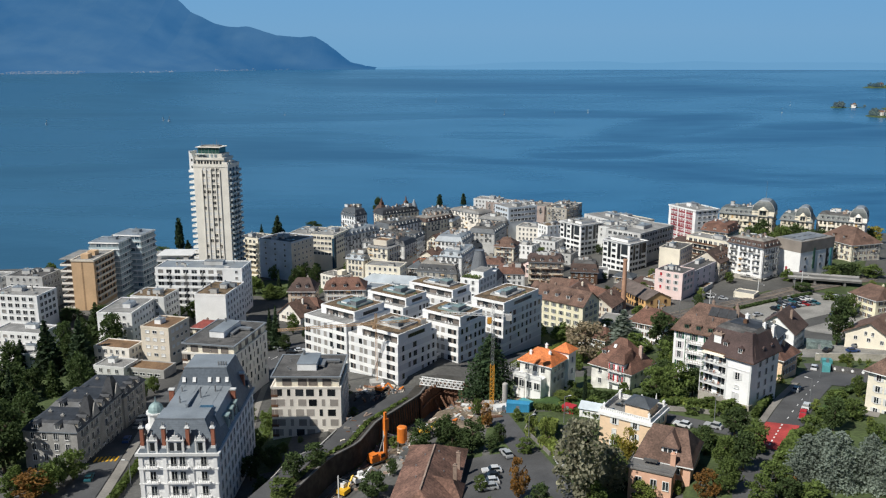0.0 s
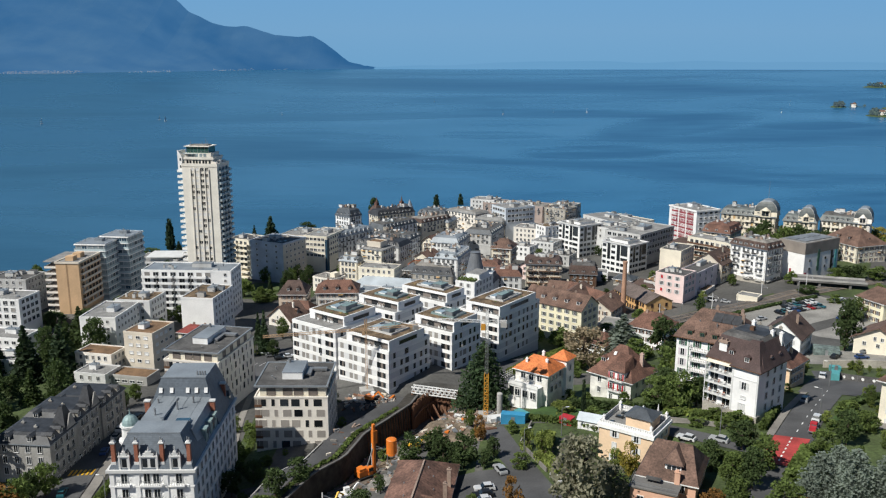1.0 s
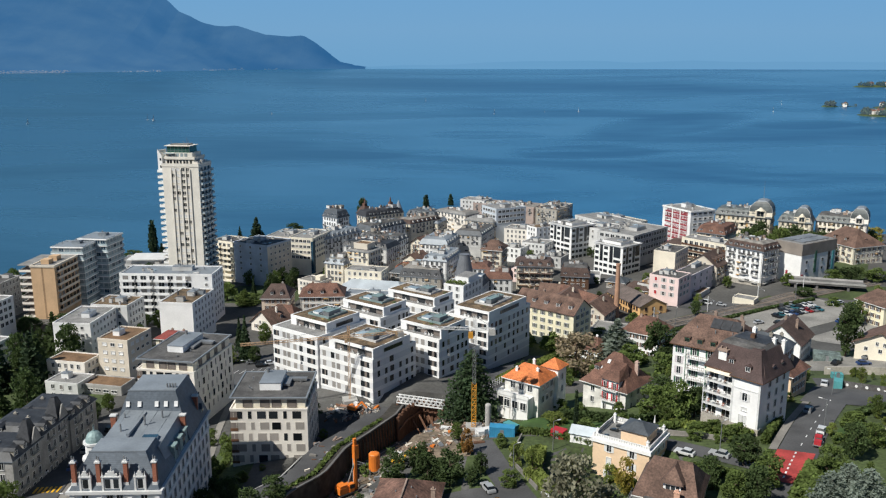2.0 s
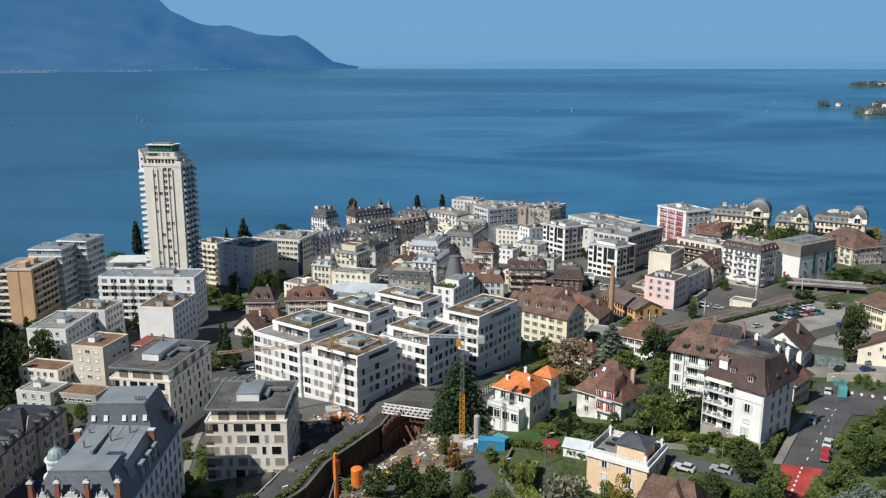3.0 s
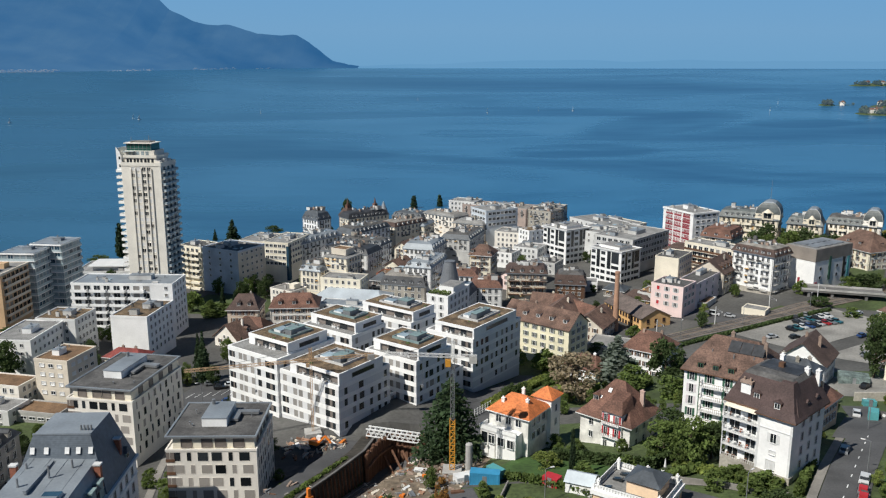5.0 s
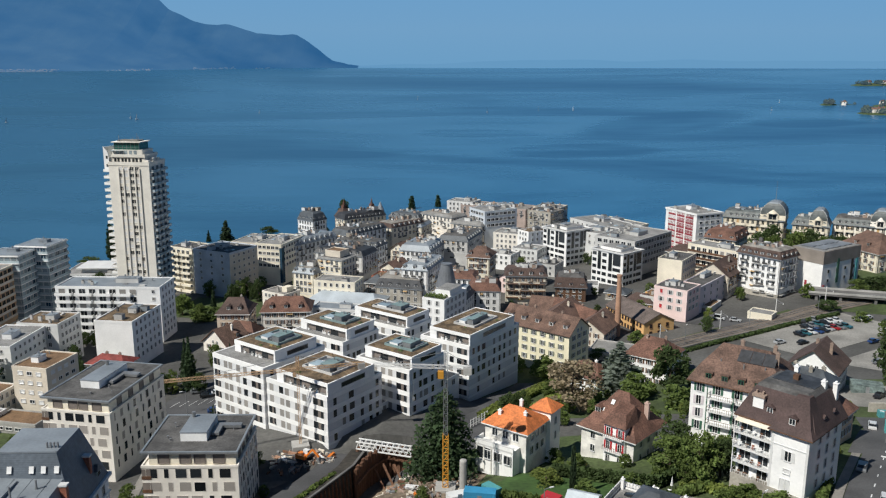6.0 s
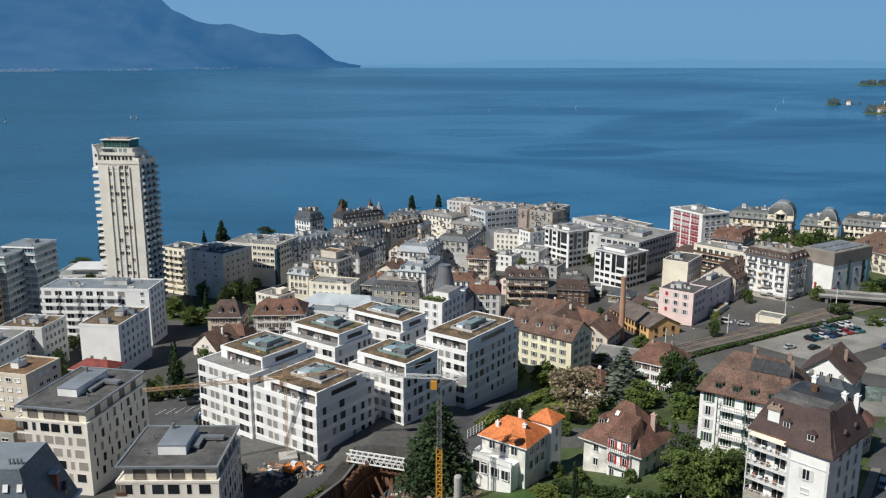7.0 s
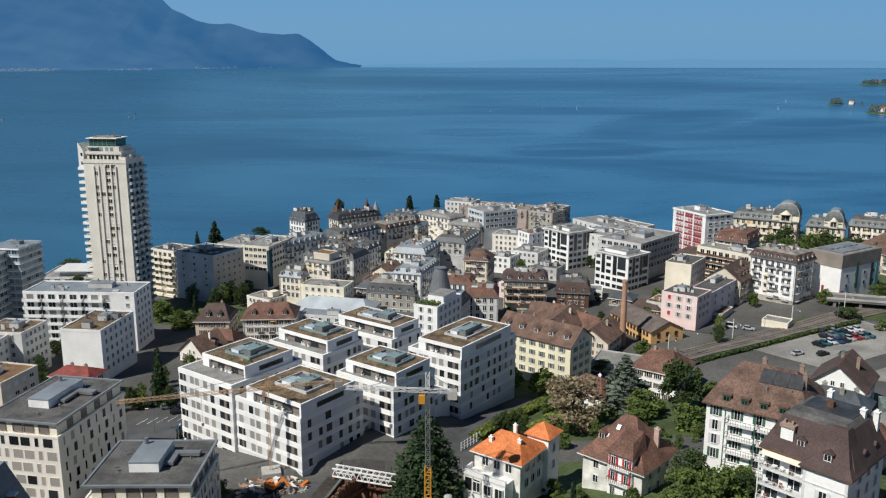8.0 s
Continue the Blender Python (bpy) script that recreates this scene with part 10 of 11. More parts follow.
def garden_tent(x, y, rot):
    z = top_of(x, y)
    t = thing("garden_hall", pose(x, y, z, 0, 0, rot), "small white hall with pale pitched roof", "garden building")
    part("wall", Kit().box(-2.6, 2.6, -2.3, 2.3, -0.5, 2.2), WHITE, t)
    part("roof", Kit().prism([(-2.9, -2.7, 2.2), (2.9, -2.7, 2.2), (2.9, 2.7, 2.2), (-2.9, 2.7, 2.2)], [(-2.9, -0.05, 3.4), (2.9, -0.05, 3.4), (2.9, 0.05, 3.4), (-2.9, 0.05, 3.4)]), material("pale_blue_roof", (0.58, 0.64, 0.68), 0.6, spread=0.05), t)


garden_tent(37.8, 195, -25)


def street_lamp(x, y, rot, h=7.0):
    z = top_of(x, y)
    s = thing("street_lamp", pose(x, y, z, 0, 0, rot), "slim grey steel street lamp", "street lamp", "street lamps")
    part("pole", Kit().tube(0, 0, 0, h, 0.11, 0.07, 8), STEEL, s)
    part("arm", Kit().beam((0, 0, h - 0.05), (1.3, 0, h + 0.15), 0.05), STEEL, s)
    part("head", Kit().box(1.0, 1.8, -0.14, 0.14, h + 0.08, h + 0.2), WHITE_PAINT, s)


for x, y, r in ((64.5, 182, 40), (92, 193, 150), (108, 222, 150), (20, 178, 30), (-60, 284, 200), (-79, 190, 180), (-45, 258, 90), (128, 348, 60), (100, 334, 60), (160, 362, 60), (30, 190, 20)):
    street_lamp(x, y, r)


def catenary(x, y, rot):
    z = top_of(x, y)
    s = thing("catenary_mast", pose(x, y, z, 0, 0, rot), "pale railway catenary mast with bracket", "catenary mast", "catenary masts")
    part("pole", Kit().box(-0.12, 0.12, -0.12, 0.12, -0.5, 7.2), LIGHT_GREY, s)
    part("bracket", Kit().beam((0, 0, 6.6), (3.0, 0, 6.0), 0.05).beam((0, 0, 5.4), (3.0, 0, 6.0), 0.05), STEEL, s)
    part("insulator", Kit().tube(3.0, 0, 5.5, 6.0, 0.12, 0.12, 8), WHITE_PAINT, s)


for x, y, r in ((-24, 172, -10), (-15.5, 198, -10), (92, 337, -60), (118, 350, -60), (144, 363, -60), (170, 377, -60)):
    catenary(x, y, r)


def road_bridge():
    b = thing("road_bridge", pose(182, 381, 0, 0, 0, -18), "low concrete road bridge over the railway", "bridge")
    # deck and piers get darker concrete to paint the shade beneath
    part("deck", Kit().box(-16, 16, -4, 4, 17.0, 17.8), DARK_CONCRETE, b)
    part("parapet", Kit().box(-16, 16, -4.2, -3.9, 17.8, 18.6), CONCRETE, b)
    part("parapet", Kit().box(-16, 16, 3.9, 4.2, 17.8, 18.6), CONCRETE, b)
    for u in (-13, -4, 9):
        part("pier", Kit().box(u - 0.5, u + 0.5, -3.5, 3.5, 12, 17.0), DARK_CONCRETE, b)


road_bridge()
for i, (x, y) in enumerate(((52, 199.5), (54, 198.2), (56.3, 197.4), (50, 201))):
    single("sun_lounger", Kit().prism([(-0.9, -0.35, 0.25), (0.5, -0.35, 0.25), (0.5, 0.35, 0.25), (-0.9, 0.35, 0.25)], [(-0.9, -0.35, 0.35), (0.5, -0.35, 0.35), (0.5, 0.35, 0.35), (-0.9, 0.35, 0.35)]).prism([(0.5, -0.35, 0.25), (1.0, -0.35, 0.7), (1.0, 0.35, 0.7), (0.5, 0.35, 0.25)], [(0.5, -0.35, 0.35), (1.0, -0.35, 0.8), (1.0, 0.35, 0.8), (0.5, 0.35, 0.35)]), WHITE_PAINT, pose(x, y, top_of(x, y) + 0.1, 0, 0, 40 + 8 * i), "white sun lounger on the lawn", "sun lounger", "sun loungers")
for x, y in ((49, 203), (55.5, 200.5)):
    p = thing("parasol", pose(x, y, top_of(x, y)), "closed white garden parasol on the lawn", "parasol", "parasols")
    part("pole", Kit().tube(0, 0, 0, 2.6, 0.04, 0.04, 6), STEEL, p)
    part("cloth", Kit().tube(0, 0, 1.0, 2.8, 0.28, 0.05, 8), WHITE_PAINT, p)


# ---------------------------------------------------------------- trees
def leaf_face(k, c, r, rnd, flat=0.0):
    u = Vector((rnd.gauss(0, 1), rnd.gauss(0, 1), rnd.gauss(0, 1) * (1 - flat))).normalized() * r
    v = u.cross(Vector((rnd.gauss(0, 1), rnd.gauss(0, 1), rnd.gauss(0, 1)))).normalized() * r * rnd.uniform(0.6, 1.0)
    k.face([c - u - v * 0.5, c + u - v, c + u * 0.7 + v, c - u * 0.8 + v * 0.7])


def round_crown(seed, clumps, leaves, size, low=0.16, squash=1.0):
    """A crown of clumps of leaves for a tree 10 high and 8 wide, with gaps and an uneven outline."""
    rnd, k = random.Random(seed), Kit()
    for _ in range(clumps):
        a, h = rnd.uniform(0, math.tau), rnd.random()
        z = 10 * (low + (0.95 - low) * h)
        wide = 3.7 * math.sin(math.pi * (0.12 + 0.80 * (h ** 0.85))) ** 0.7
        r = wide * math.sqrt(rnd.random()) * rnd.uniform(0.75, 1.08)
        c = Vector((r * math.cos(a), r * math.sin(a), z))
        q = rnd.uniform(0.7, 1.35)
        for _ in range(leaves):
            d = Vector((rnd.gauss(0, 1), rnd.gauss(0, 1), rnd.gauss(0, 1) * 0.8)).normalized()
            leaf_face(k, c + d * q * rnd.uniform(0.65, 1.0), size * rnd.uniform(0.6, 1.2), rnd)
    return k


def cone_crown(seed, levels, wide, droop, size, base=0.08, power=0.9, arms=9):
    """Whorls of drooping needle branches for a conifer 10 high; wide is its radius at the foot."""
    rnd, k = random.Random(seed), Kit()
    for i in range(levels):
        h = i / (levels - 1)
        z = 10 * (base + (0.985 - base) * h)
        r = wide * (1 - h) ** power + 0.12
        n = max(4, int(arms * (1 - h * 0.6)))
        a0 = rnd.uniform(0, 6)
        for j in range(n):
            a = a0 + j * math.tau / n + rnd.uniform(-0.25, 0.25)
            rr = r * rnd.uniform(0.72, 1.08)
            m = max(3, int(rr / (size * 0.55)))
            for s in range(m):
                t = (s + rnd.random()) / m
                p = Vector((math.cos(a) * rr * t, math.sin(a) * rr * t, z - droop * rr * t * t + rnd.uniform(-0.12, 0.12)))
                side = Vector((-math.sin(a), math.cos(a), 0)) * rnd.uniform(-0.45, 0.45) * (0.3 + rr * 0.35) * t
                leaf_face(k, p + side, size * rnd.uniform(0.7, 1.2), rnd, 0.5)
    return k


def trunk_mesh(h0, h1, r, limbs, seed):
    rnd, k = random.Random(seed), Kit()
    k.tube(0, 0, -0.6, h1, r, r * 0.35, 7)
    for _ in range(limbs):
        a, z = rnd.uniform(0, math.tau), rnd.uniform(h0, h1 * 0.9)
        l = rnd.uniform(1.2, 2.6)
        k.beam((0, 0, z), (math.cos(a) * l, math.sin(a) * l, z + l * 0.8), r * 0.3)
    return k


LEAF_CEDAR = leaf("cedar_needles", (0.055, 0.090, 0.042))
KINDS = {
    "broad": (LEAF_GREEN, "round", (46, 60, 0.25), "broad green leafy tree"),
    "dark": (LEAF_DARK, "round", (46, 60, 0.25), "dense dark green tree"),
    "light": (LEAF_LIGHT, "round", (44, 56, 0.23), "light green weeping tree"),
    "yellow": (LEAF_YELLOW, "round", (40, 52, 0.23), "tree with yellowing leaves"),
    "autumn": (LEAF_AUTUMN, "round", (42, 52, 0.24), "tree in brown autumn leaf"),
    "brownt": (LEAF_BROWN, "round", (44, 50, 0.22), "brownish open leafy tree"),
    "greyc": (LEAF_GREY, "round", (60, 46, 0.24), "large grey-green tree with drooping foliage"),
    "bush": (LEAF_GREEN, "bush", (34, 50, 0.32), "low green leafy bush"),
    "fir": (LEAF_FIR, "cone", (26, 2.6, 0.35, 0.30), "tall dark fir tree"),
    "fir2": (LEAF_DARK, "cone", (24, 3.4, 0.30, 0.34), "broad dark green conifer"),
    "bluefir": (LEAF_BLUE, "cone", (30, 3.4, 0.25, 0.27), "blue-green spruce with layered branches"),
    "bluec": (LEAF_BLUE, "cone", (36, 4.2, 0.14, 0.155), "broad blue-grey conifer tree"),
    "cedar": (LEAF_CEDAR, "cone", (26, 4.4, 0.22, 0.19), "wide dark cedar with flat branches"),
    "cypress": (LEAF_FIR, "cone", (26, 3.2, -0.6, 0.5), "slim dark green cypress tree"),
}


def tree(kind, x, y, h, w):
    mat, form, spec, label = KINDS[kind]
    v = int(abs(x * 7 + y * 3)) % 3
    def make():
        if form == "cone":
            power = {"cedar": 0.6, "bluec": 0.5, "cypress": 0.35}.get(kind, 0.9)
            return cone_crown(v * 11 + 5, spec[0], spec[1], spec[2], spec[3], power=power, arms=13 if kind in ("cedar", "bluec") else 10).mesh("crown", mat)
        return round_crown(v * 13 + 3, spec[0], spec[1], spec[2], 0.02 if form == "bush" else (0.10 if kind in ("greyc", "light") else 0.18)).mesh("crown", mat)
    wide = {"fir": 5.2, "fir2": 6.8, "bluefir": 6.8, "bluec": 8.4, "cedar": 8.8, "cypress": 6.4}.get(kind, 8.6)
    if form == "bush":
        ob = new("bush", shared(("crown", kind, v), make))
        ob.matrix_world = pose(x, y, top_of(x, y), 0, 0, (x * 37 + y * 11) % 360) @ Matrix.Diagonal((w / wide, w / wide, h / 10, 1))
        return tagged(ob, label, "bush")
    t = thing("bush" if form == "bush" else "tree", pose(x, y, top_of(x, y), 0, 0, (x * 37 + y * 11) % 360), label, "bush" if form == "bush" else "tree")
    trunk = part("trunk", shared(("trunk", form), lambda: trunk_mesh(2.0, 7.5 if form != "cone" else 9.6, 0.28, 6 if form == "round" else 0, 4).mesh("trunk", BARK)), None, t)
    crown = part("crown", shared(("crown", kind, v), make), None, t)
    for o in (trunk, crown):
        o.scale = (w / wide, w / wide, h / 10)


tree("fir", -142.7, 280.7, 20.5, 13.3)
tree("fir", -131.7, 282.8, 20.0, 13.4)
tree("fir", -157.2, 290.2, 11.1, 8.4)
tree("dark", -142.5, 253.7, 13.8, 14.0)
tree("dark", -140.3, 264.4, 8.2, 9.7)
tree("dark", -181.8, 402.0, 7.4, 14.3)
tree("dark", -169.8, 355.9, 5.3, 15.3)
tree("dark", -156.0, 359.9, 5.4, 10.3)
tree("dark", -116.6, 200.3, 20.2, 14.6)
tree("autumn", -100.4, 183.6, 7.6, 12.5)
tree("broad", -95.3, 193.9, 8.7, 8.7)
tree("broad", -97.1, 185.3, 8.4, 8.4)
tree("dark", -123.8, 213.2, 10.2, 9.5)
tree("cedar", 13.2, 222.1, 19.7, 18.5)
tree("dark", -5.3, 182.1, 8.0, 6.8)
tree("dark", 0.1, 186.5, 6.7, 7.6)
tree("dark", 6.7, 176.2, 7.8, 7.9)
tree("dark", 2.1, 178.6, 7.2, 6.7)
tree("dark", -15.2, 161.9, 6.0, 7.3)
tree("autumn", 14.9, 148.4, 9.1, 5.0)
tree("autumn", 11.0, 190.4, 6.5, 3.7)
tree("broad", 8.9, 199.4, 4.7, 3.8)
tree("greyc", 26.3, 146.3, 16.4, 13.3)
tree("greyc", 33.5, 152.8, 10.0, 9.2)
tree("broad", 28.9, 143.4, 5.3, 6.5)
tree("light", 23.6, 175.2, 7.7, 5.0)
tree("light", 21.1, 182.9, 5.8, 4.6)
tree("yellow", 42.7, 174.5, 8.4, 5.2)
tree("light", 40.0, 148.8, 4.9, 6.8)
tree("broad", 61.4, 203.7, 10.3, 9.7)
tree("broad", 57.5, 208.8, 8.4, 9.2)
tree("dark", 66.6, 206.0, 8.0, 7.6)
tree("dark", 62.5, 221.6, 7.7, 8.1)
tree("bush", 70.0, 187.6, 4.4, 8.3)
tree("bush", 67.4, 194.5, 3.1, 6.4)
tree("dark", 66.6, 174.2, 6.9, 7.1)
tree("broad", 58.2, 155.2, 7.5, 7.0)
tree("dark", 61.3, 154.2, 8.7, 6.9)
tree("broad", 67.1, 163.4, 7.2, 7.3)
tree("autumn", 50.7, 144.1, 5.9, 6.5)
tree("broad", 54.5, 143.1, 7.0, 6.5)
tree("bluefir", 66.0, 288.0, 15.4, 21.0)
tree("dark", 79.0, 281.0, 14.0, 13.0)
tree("brownt", 48.6, 267.0, 14.4, 18.5)
tree("brownt", 50.1, 300.3, 6.8, 8.7)
tree("dark", 67.8, 324.0, 3.7, 8.4)
tree("bush", 83.9, 338.2, 5.0, 7.3)
tree("light", 117.4, 360.8, 5.9, 4.6)
tree("dark", 111.7, 346.4, 6.4, 5.9)
tree("dark", 137.3, 272.9, 17.4, 10.9)
tree("broad", 163.7, 319.0, 9.5, 9.2)
tree("bush", 174.0, 318.8, 7.1, 9.1)
tree("broad", 79.5, 164.3, 7.2, 7.3)
tree("dark", 88.7, 173.5, 8.2, 6.4)
tree("broad", 96.6, 180.3, 5.0, 6.7)
tree("bush", 98.2, 192.1, 3.8, 7.1)
tree("bluec", 70.0, 145.5, 10.0, 9.8)
tree("bluec", 74.1, 141.5, 11.5, 10.7)
tree("bluec", 79.5, 140.7, 10.9, 9.5)
tree("bluec", 75.2, 149.6, 9.7, 9.0)
tree("bluec", 81.8, 137.2, 11.2, 8.3)
tree("broad", 62.3, 141.1, 6.4, 7.4)
tree("broad", 57.3, 135.0, 6.1, 6.1)
tree("bush", 67.3, 135.8, 3.9, 6.2)
tree("autumn", 65.2, 140.6, 3.5, 4.2)
tree("dark", 63.1, 136.8, 4.5, 6.2)
tree("broad", 188.9, 388.1, 7.1, 11.0)
tree("dark", 199.8, 393.5, 7.2, 14.0)
tree("broad", 211.0, 393.5, 6.3, 14.0)
tree("dark", 193.6, 404.6, 4.4, 11.5)
tree("dark", 166.3, 367.4, 4.1, 10.5)
tree("broad", 252.2, 480.4, 12.1, 16.9)
tree("yellow", 273.1, 510.7, 11.0, 16.2)
tree("broad", 224.8, 561.8, 14.8, 15.8)
tree("dark", 207.0, 561.6, 10.8, 17.7)
tree("broad", 216.9, 561.7, 10.0, 15.8)
tree("dark", 229.1, 543.4, 8.5, 17.2)
tree("broad", 139.2, 387.5, 5.7, 5.5)
tree("cypress", -170.9, 521.5, 22.4, 5.9)
tree("fir", -165.8, 521.5, 8.3, 8.1)
tree("fir", -114.5, 558.0, 17.9, 14.1)
tree("fir", -128.0, 567.7, 10.9, 5.6)
tree("dark", -96.2, 599.2, 7.7, 15.9)
tree("dark", -53.2, 667.8, 16.9, 10.2)
tree("cypress", -3.1, 687.7, 13.0, 5.7)
tree("cypress", 17.3, 696.6, 12.2, 4.8)
tree("broad", -180.6, 513.3, 5.6, 14.5)
tree("fir", -65.2, 306.0, 17.3, 6.2)
tree("fir", -70.4, 318.6, 13.2, 4.6)
tree("dark", -61.1, 302.1, 6.9, 5.5)
tree("broad", -95.0, 398.7, 8.8, 11.4)
tree("bush", -83.9, 392.8, 4.9, 16.8)
tree("bush", -71.6, 450.4, 4.9, 6.4)
tree("light", -70.0, 302.7, 4.6, 6.6)
tree("dark", -119.1, 357.5, 5.3, 5.6)
tree("bush", -57.5, 229.4, 4.5, 5.1)
tree("bush", -51.5, 221.3, 5.3, 4.9)
tree("bush", -50.4, 205.4, 6.6, 4.6)
tree("dark", -43.4, 190.7, 6.2, 5.7)
tree("dark", -34.1, 171.7, 7.0, 6.5)
tree("dark", -30.2, 179.2, 5.9, 6.7)
tree("bush", -35.3, 164.4, 4.1, 7.5)
# four dark trees added to stand in for the shade over the yard
tree("dark", -52.0, 193.5, 5.5, 6.5)
tree("dark", -47.5, 186.0, 6.5, 7.0)
tree("dark", -43.0, 179.0, 6.0, 6.0)
tree("dark", -49.5, 200.0, 3.6, 5.0)
tree("cypress", 36.9, 200.8, 10.2, 1.3)
tree("bush", 37.1, 224.5, 3.1, 4.9)
tree("bush", 47.6, 185.7, 3.7, 4.7)
tree("dark", 57.8, 168.6, 5.4, 5.0)
tree("bush", 39.1, 200.0, 3.1, 5.9)
tree("light", 33.2, 209.4, 3.3, 7.7)
tree("bush", 171.7, 350.8, 3.9, 7.5)
tree("fir2", 57.4, 165.4, 6.0, 3.7)
tree("broad", 18.8, 172.8, 3.5, 5.2)
tree("dark", 11.1, 174.3, 4.2, 3.9)
tree("bush", -12.7, 203.5, 3.3, 4.5)
tree("dark", -30.2, 235.8, 4.6, 5.2)
tree("broad", 7.6, 153.7, 3.8, 3.5)


# ---------------------------------------------------------------- trees and shrubs that fill the gardens
bpy.context.view_layer.update()
WALLS = []
for ob in list(bpy.data.objects):
    if ob.type == "MESH" and ob.parent and ob.name.split(".")[0] in ("wall", "roof", "tank", "pile", "track", "body", "slab"):
        b = ob.bound_box
        WALLS.append((ob.matrix_world.inverted(), b[0][0], b[6][0], b[0][1], b[6][1]))


def free(x, y, m):
    """Whether a plant of that radius has room beside buildings, roads and tracks."""
    for inv, x0, x1, y0, y1 in WALLS:
        p = inv @ Vector((x, y, 20))
        if x0 - m < p.x < x1 + m and y0 - m < p.y < y1 + m:
            return False
    c = Vector((x, y))
    for line, width in BANDS:
        for a, b in zip(line, line[1:]):
            d = b - a
            q = a + d * min(1.0, max(0.0, (c - a).dot(d) / d.length_squared))
            if (c - q).length < width / 2 + m * 0.6:
                return False
    return True


def plant(zone, n, kinds, h0, h1, seed, apart=0.8):
    rnd, placed = random.Random(seed), []
    x0, x1, y0, y1 = zone
    for _ in range(n * 12):
        x, y, h = rnd.uniform(x0, x1), rnd.uniform(y0, y1), rnd.uniform(h0, h1)
        kind = rnd.choice(kinds)
        w = h * (0.75 if kind not in ("bush", "fir", "cypress") else (1.25 if kind == "bush" else 0.42)) * rnd.uniform(0.85, 1.2)
        if all(math.hypot(x - a, y - b) > (w + c) / 2 * apart for a, b, c in placed) and free(x, y, w * 0.42):
            placed.append((x, y, w))
            tree(kind, round(x, 1), round(y, 1), round(h, 1), round(w, 1))
            if len(placed) >= n:
                return


plant((-190, -112, 195, 330), 46, ("dark", "fir2", "fir", "fir2", "dark", "dark"), 9, 17, 1, 0.6)
plant((-108, -96, 180, 262), 8, ("broad", "dark"), 6, 9, 2)
plant((-56, -36, 190, 262), 12, ("bush",), 1.2, 3, 3)
plant((-78, -40, 262, 330), 9, ("broad", "dark", "fir"), 5, 11, 4)
plant((24, 62, 150, 182), 20, ("bush", "light", "bush"), 1.5, 4, 5, 0.6)
plant((28, 76, 180, 262), 30, ("bush", "bush", "bush", "broad", "light"), 1.8, 5, 6, 0.6)
plant((76, 130, 150, 240), 26, ("broad", "bush", "bush", "light"), 1.8, 6, 7, 0.6)
plant((100, 190, 160, 262), 34, ("broad", "bush", "bush", "light"), 1.8, 5.5, 8, 0.6)
plant((28, 110, 258, 318), 40, ("broad", "dark", "bush", "bush"), 2.5, 8, 9, 0.7)
plant((150, 215, 262, 420), 22, ("broad", "dark", "bush", "light"), 3, 9, 10, 0.7)
plant((160, 215, 425, 470), 14, ("broad", "dark", "light"), 8, 13, 11, 0.6)
plant((-95, -50, 385, 450), 12, ("dark", "broad", "fir"), 6, 12, 12, 0.6)
plant((-20, 110, 325, 420), 16, ("broad", "dark", "bush"), 3, 7, 13, 0.8)
plant((-60, 140, 430, 560), 12, ("dark", "broad"), 4, 8, 14, 0.8)
plant((-80, 20, 570, 606), 9, ("dark", "fir", "broad"), 6, 11, 15, 0.8)
plant((-12, 24, 130, 180), 10, ("bush", "dark", "broad"), 2.5, 6, 16, 0.7)
plant((-30, 20, 184, 226), 8, ("bush",), 1.2, 2.4, 17, 0.8)
plant((-210, -100, 335, 470), 24, ("dark", "broad", "dark", "fir"), 6, 12, 18, 0.7)
plant((-150, -96, 292, 345), 14, ("dark", "broad"), 5, 10, 19, 0.6)
# the palace garden
for x, y, h in ((172, 446, 13), (178, 451, 15), (184, 447, 13), (190, 452, 17), (197, 449, 14), (204, 452, 14), (166, 440, 9), (187, 440, 10), (211, 450, 15), (175, 460, 16), (183, 462, 19), (193, 460, 15), (201, 460, 17), (209, 457, 14), (218, 455, 13), (228, 456, 13)):
    tree("dark" if x % 2 else "broad", x, y, h, h * 0.8)
plant((92, 128, 173, 226), 34, ("bush", "bush", "light"), 1.1, 2.8, 20, 0.6)
plant((126, 170, 232, 262), 14, ("bush", "broad"), 1.5, 4, 21, 0.7)


# ---------------------------------------------------------------- boats, islets and the far town
def sail_boat(x, y, s, rot):
    b = thing("sailing_boat", pose(x, y, lake_height(x, y), 0, 0, rot), "small sailing boat with white sail", "boat", "sailing boats")
    s *= 1.3
    hull = Kit().prism([(-3 * s, -0.5 * s, 0), (2.6 * s, -0.3 * s, 0), (2.6 * s, 0.3 * s, 0), (-3 * s, 0.5 * s, 0)], [(-3.2 * s, -1.0 * s, 1.0 * s), (3.6 * s, -0.1 * s, 1.1 * s), (3.6 * s, 0.1 * s, 1.1 * s), (-3.2 * s, 1.0 * s, 1.0 * s)])
    part("hull", hull, WHITE_PAINT, b)
    part("sail", Kit().prism([(-2.8 * s, 0.5 * s, 1.8 * s), (0.5 * s, -0.03, 1.8 * s), (0.5 * s, 0.03, 1.8 * s), (-2.8 * s, 0.6 * s, 1.8 * s)], [(0.3 * s, -0.03, 10 * s), (0.5 * s, -0.03, 10 * s), (0.5 * s, 0.03, 10 * s), (0.3 * s, 0.03, 10 * s)]), WHITE_PAINT, b)
    part("mast", Kit().tube(0.55 * s, 0, 0.5 * s, 10.5 * s, 0.1 * s, 0.06 * s, 6), LIGHT_GREY, b)


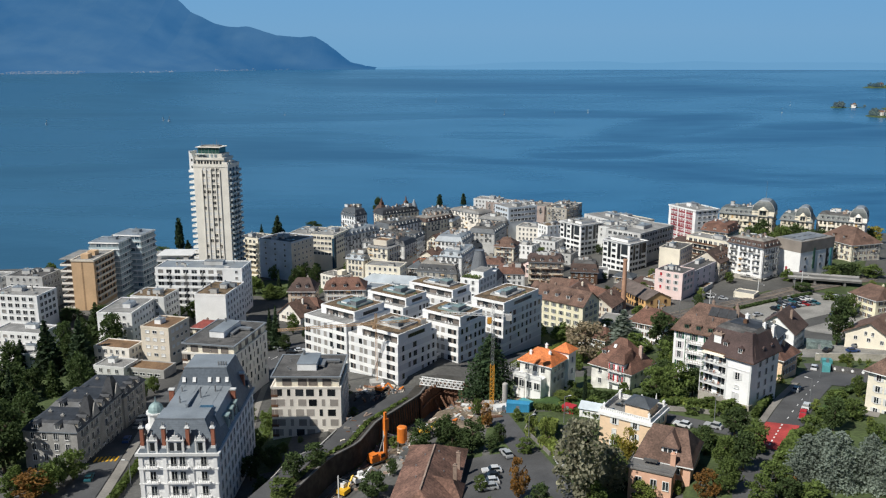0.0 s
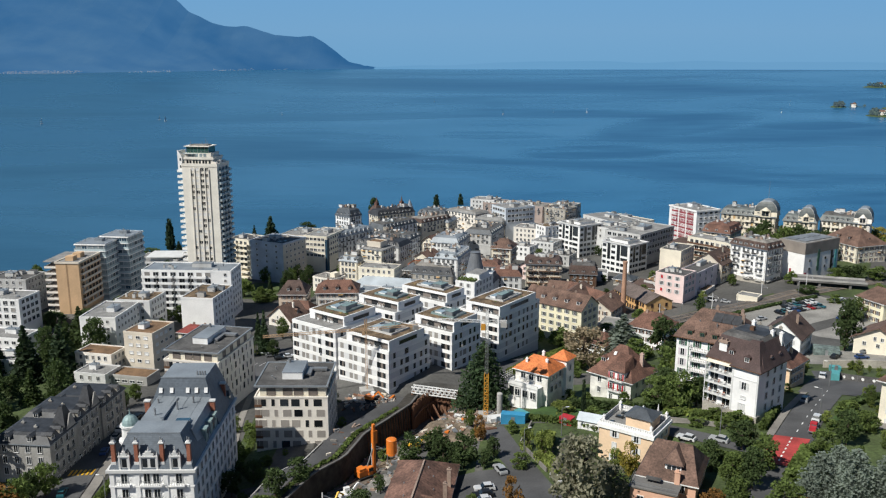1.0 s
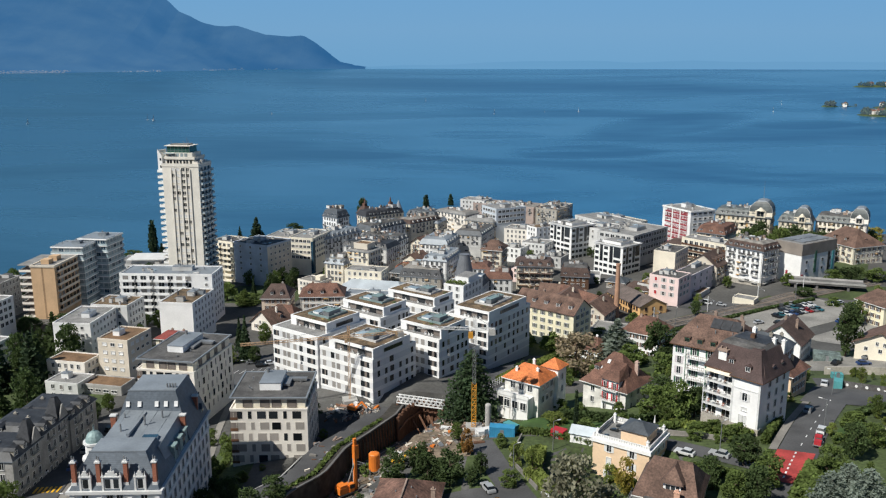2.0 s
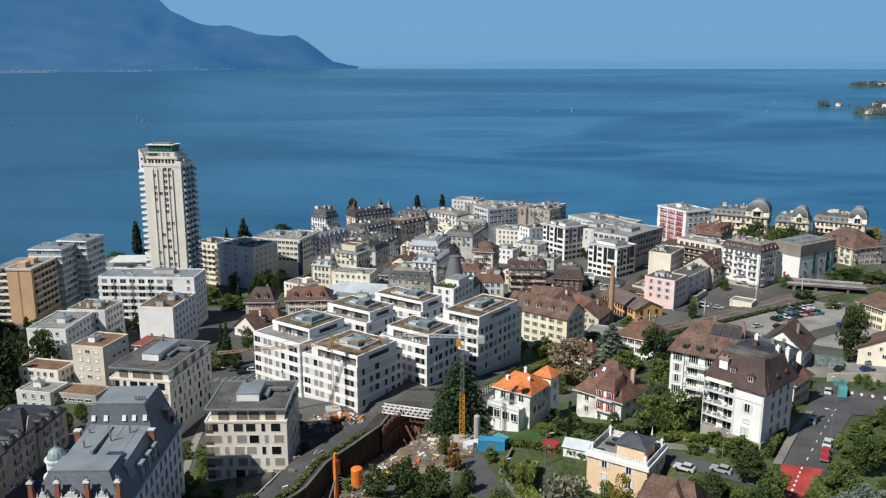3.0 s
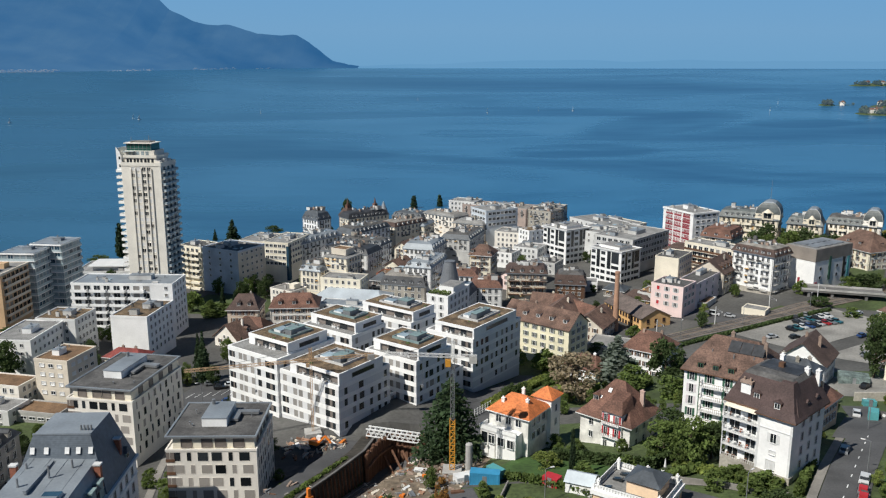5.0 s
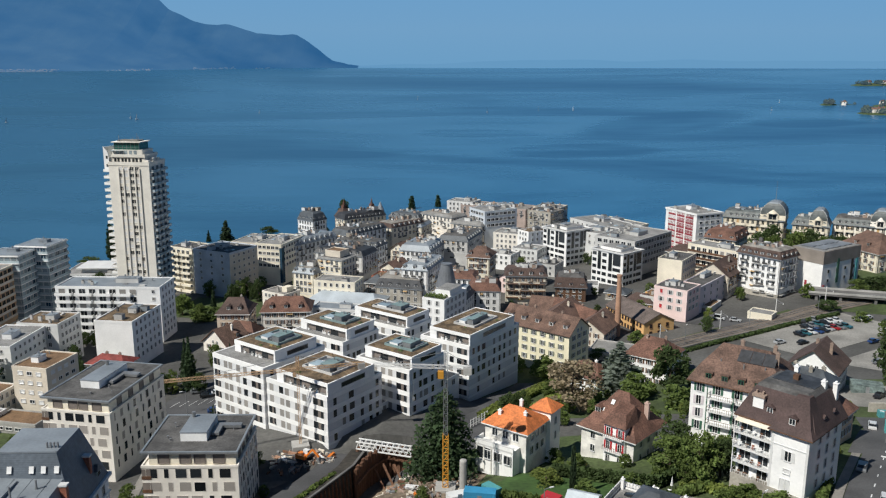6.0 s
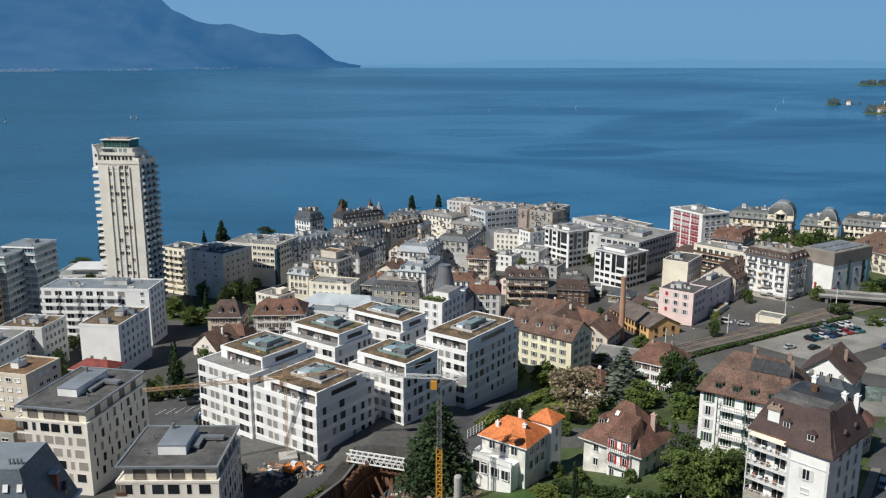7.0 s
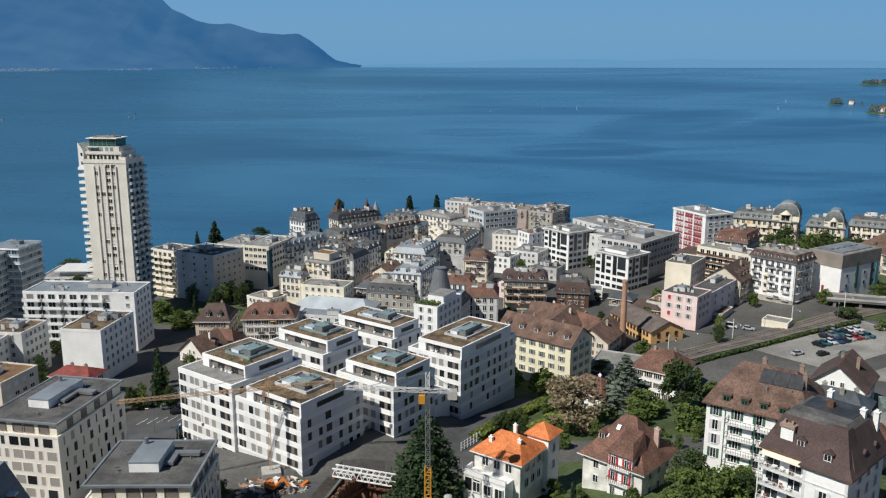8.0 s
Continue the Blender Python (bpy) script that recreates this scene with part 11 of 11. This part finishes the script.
for x, y, s, r in ((-747, 1563, 0.8, 70), (-563, 1672, 0.8, 80), (-543, 1647, 0.9, 60), (-347, 1824, 0.8, 90), (-19, 2270, 0.8, 80), (137, 1858, 0.9, 70), (255, 1908, 0.7, 80), (331, 1906, 0.8, 100), (767, 1885, 1.0, 60), (877, 2109, 0.8, 80)):
    sail_boat(x, y, s, r)


# haze before the far trees is mixed into their colour as glow
FAR_WOODS = distance_material("hazy_woods", (0.075, 0.10, 0.055), (0.10, 0.20, 0.30), 0.28)


def islet(x, y, rx, ry, h, name, label, houses, seed, trees):
    """A low wooded spit of land in the lake with a few houses."""
    rnd4 = random.Random(seed)
    z = lake_height(x, y)
    g = grid_sheet(spaced(-rx, rx, rx / 12), spaced(-ry, ry, ry / 8), lambda u, v: 0)
    g.v = [(x + u, y + v, lake_height(x + u, y + v) - 1.5 + (h + 2.0) * max(0.0, 1 - (u / rx) ** 2 - (v / ry) ** 2) ** 0.5) for u, v, _ in g.v]
    single(name, g, GRASS, pose(0, 0, 0), label, "land", kind="structure")
    k = Kit()
    for _ in range(trees):
        a, q = rnd4.uniform(0, math.tau), math.sqrt(rnd4.random()) * 0.85
        px, py = x + rx * q * math.cos(a), y + ry * q * math.sin(a)
        s, zz = rnd4.uniform(3, 7), lake_height(px, py) + h * 0.5
        for _ in range(60):
            d = Vector((rnd4.gauss(0, 1), rnd4.gauss(0, 1), rnd4.gauss(0, 1))).normalized() * s * rnd4.uniform(0.5, 1)
            leaf_face(k, Vector((px, py, zz + s)) + d * Vector((1, 1, 1.3)).length / 1.7, s * 0.3, rnd4)
    single("woods", k, FAR_WOODS, pose(0, 0, 0), "wooded shore trees far across the lake", "trees", kind="stuff")
    for i in range(houses):
        a, q = rnd4.uniform(0, math.tau), math.sqrt(rnd4.random()) * 0.7
        px, py = x + rx * q * math.cos(a), y + ry * q * math.sin(a)
        zz = lake_height(px, py) + h * 0.8
        ho = thing("house", pose(px, py, zz, 0, 0, rnd4.uniform(0, 90)), "small far house with pale walls on the shore", "house", "far shore houses")
        part("wall", Kit().box(-6, 6, -5, 5, -2, 7), PALE, ho)
        part("roof", Kit().prism([(-6.5, -5.5, 7), (6.5, -5.5, 7), (6.5, 5.5, 7), (-6.5, 5.5, 7)], [(-4, -0.1, 11), (4, -0.1, 11), (4, 0.1, 11), (-4, 0.1, 11)]), TILE_RED, ho)


islet(960, 2026, 20, 16, 4, "islet", "small wooded islet in the lake", 0, 1, 14)
islet(1000, 2022, 26, 4, 0.8, "jetty_spit", "pale low spit in the lake", 1, 2, 3)
islet(960, 1770, 60, 50, 4, "shore_point", "wooded point of land with houses", 9, 3, 50)
islet(1090, 1950, 60, 60, 5, "shore_point", "wooded point of land with houses", 10, 4, 50)
islet(1470, 2760, 90, 40, 6, "shore_point", "far wooded shore", 6, 5, 50)


# most of this wall colour is painted haze
FAR_WALLS = distance_material("far_town_walls", (0.62, 0.52, 0.44), (0.10, 0.22, 0.38), 0.70)


def far_town(x0, x1, n, seed, deep):
    """Small pale houses up the foot of the mountain."""
    rnd5 = random.Random(seed)
    k = Kit()
    for _ in range(n):
        x, h = rnd5.uniform(x0, x1), rnd5.random() ** 1.6
        y = mountain_foot(x) + 8 + h * deep
        q, z = rnd5.uniform(1.2, 2.6), mountain_height(x, y)
        k.box(x - q, x + q, y - 3, y + 3, z - 8, z + rnd5.uniform(1.5, 3.6))
    single("far_town", k, FAR_WALLS, pose(0, 0, 0), "pale specks of a far town across the lake", "town", kind="stuff")


far_town(-1850, -1590, 240, 1, 110)
far_town(-1420, -1270, 30, 2, 60)
far_town(-1130, -960, 50, 3, 60)
far_town(-880, -820, 14, 4, 60)
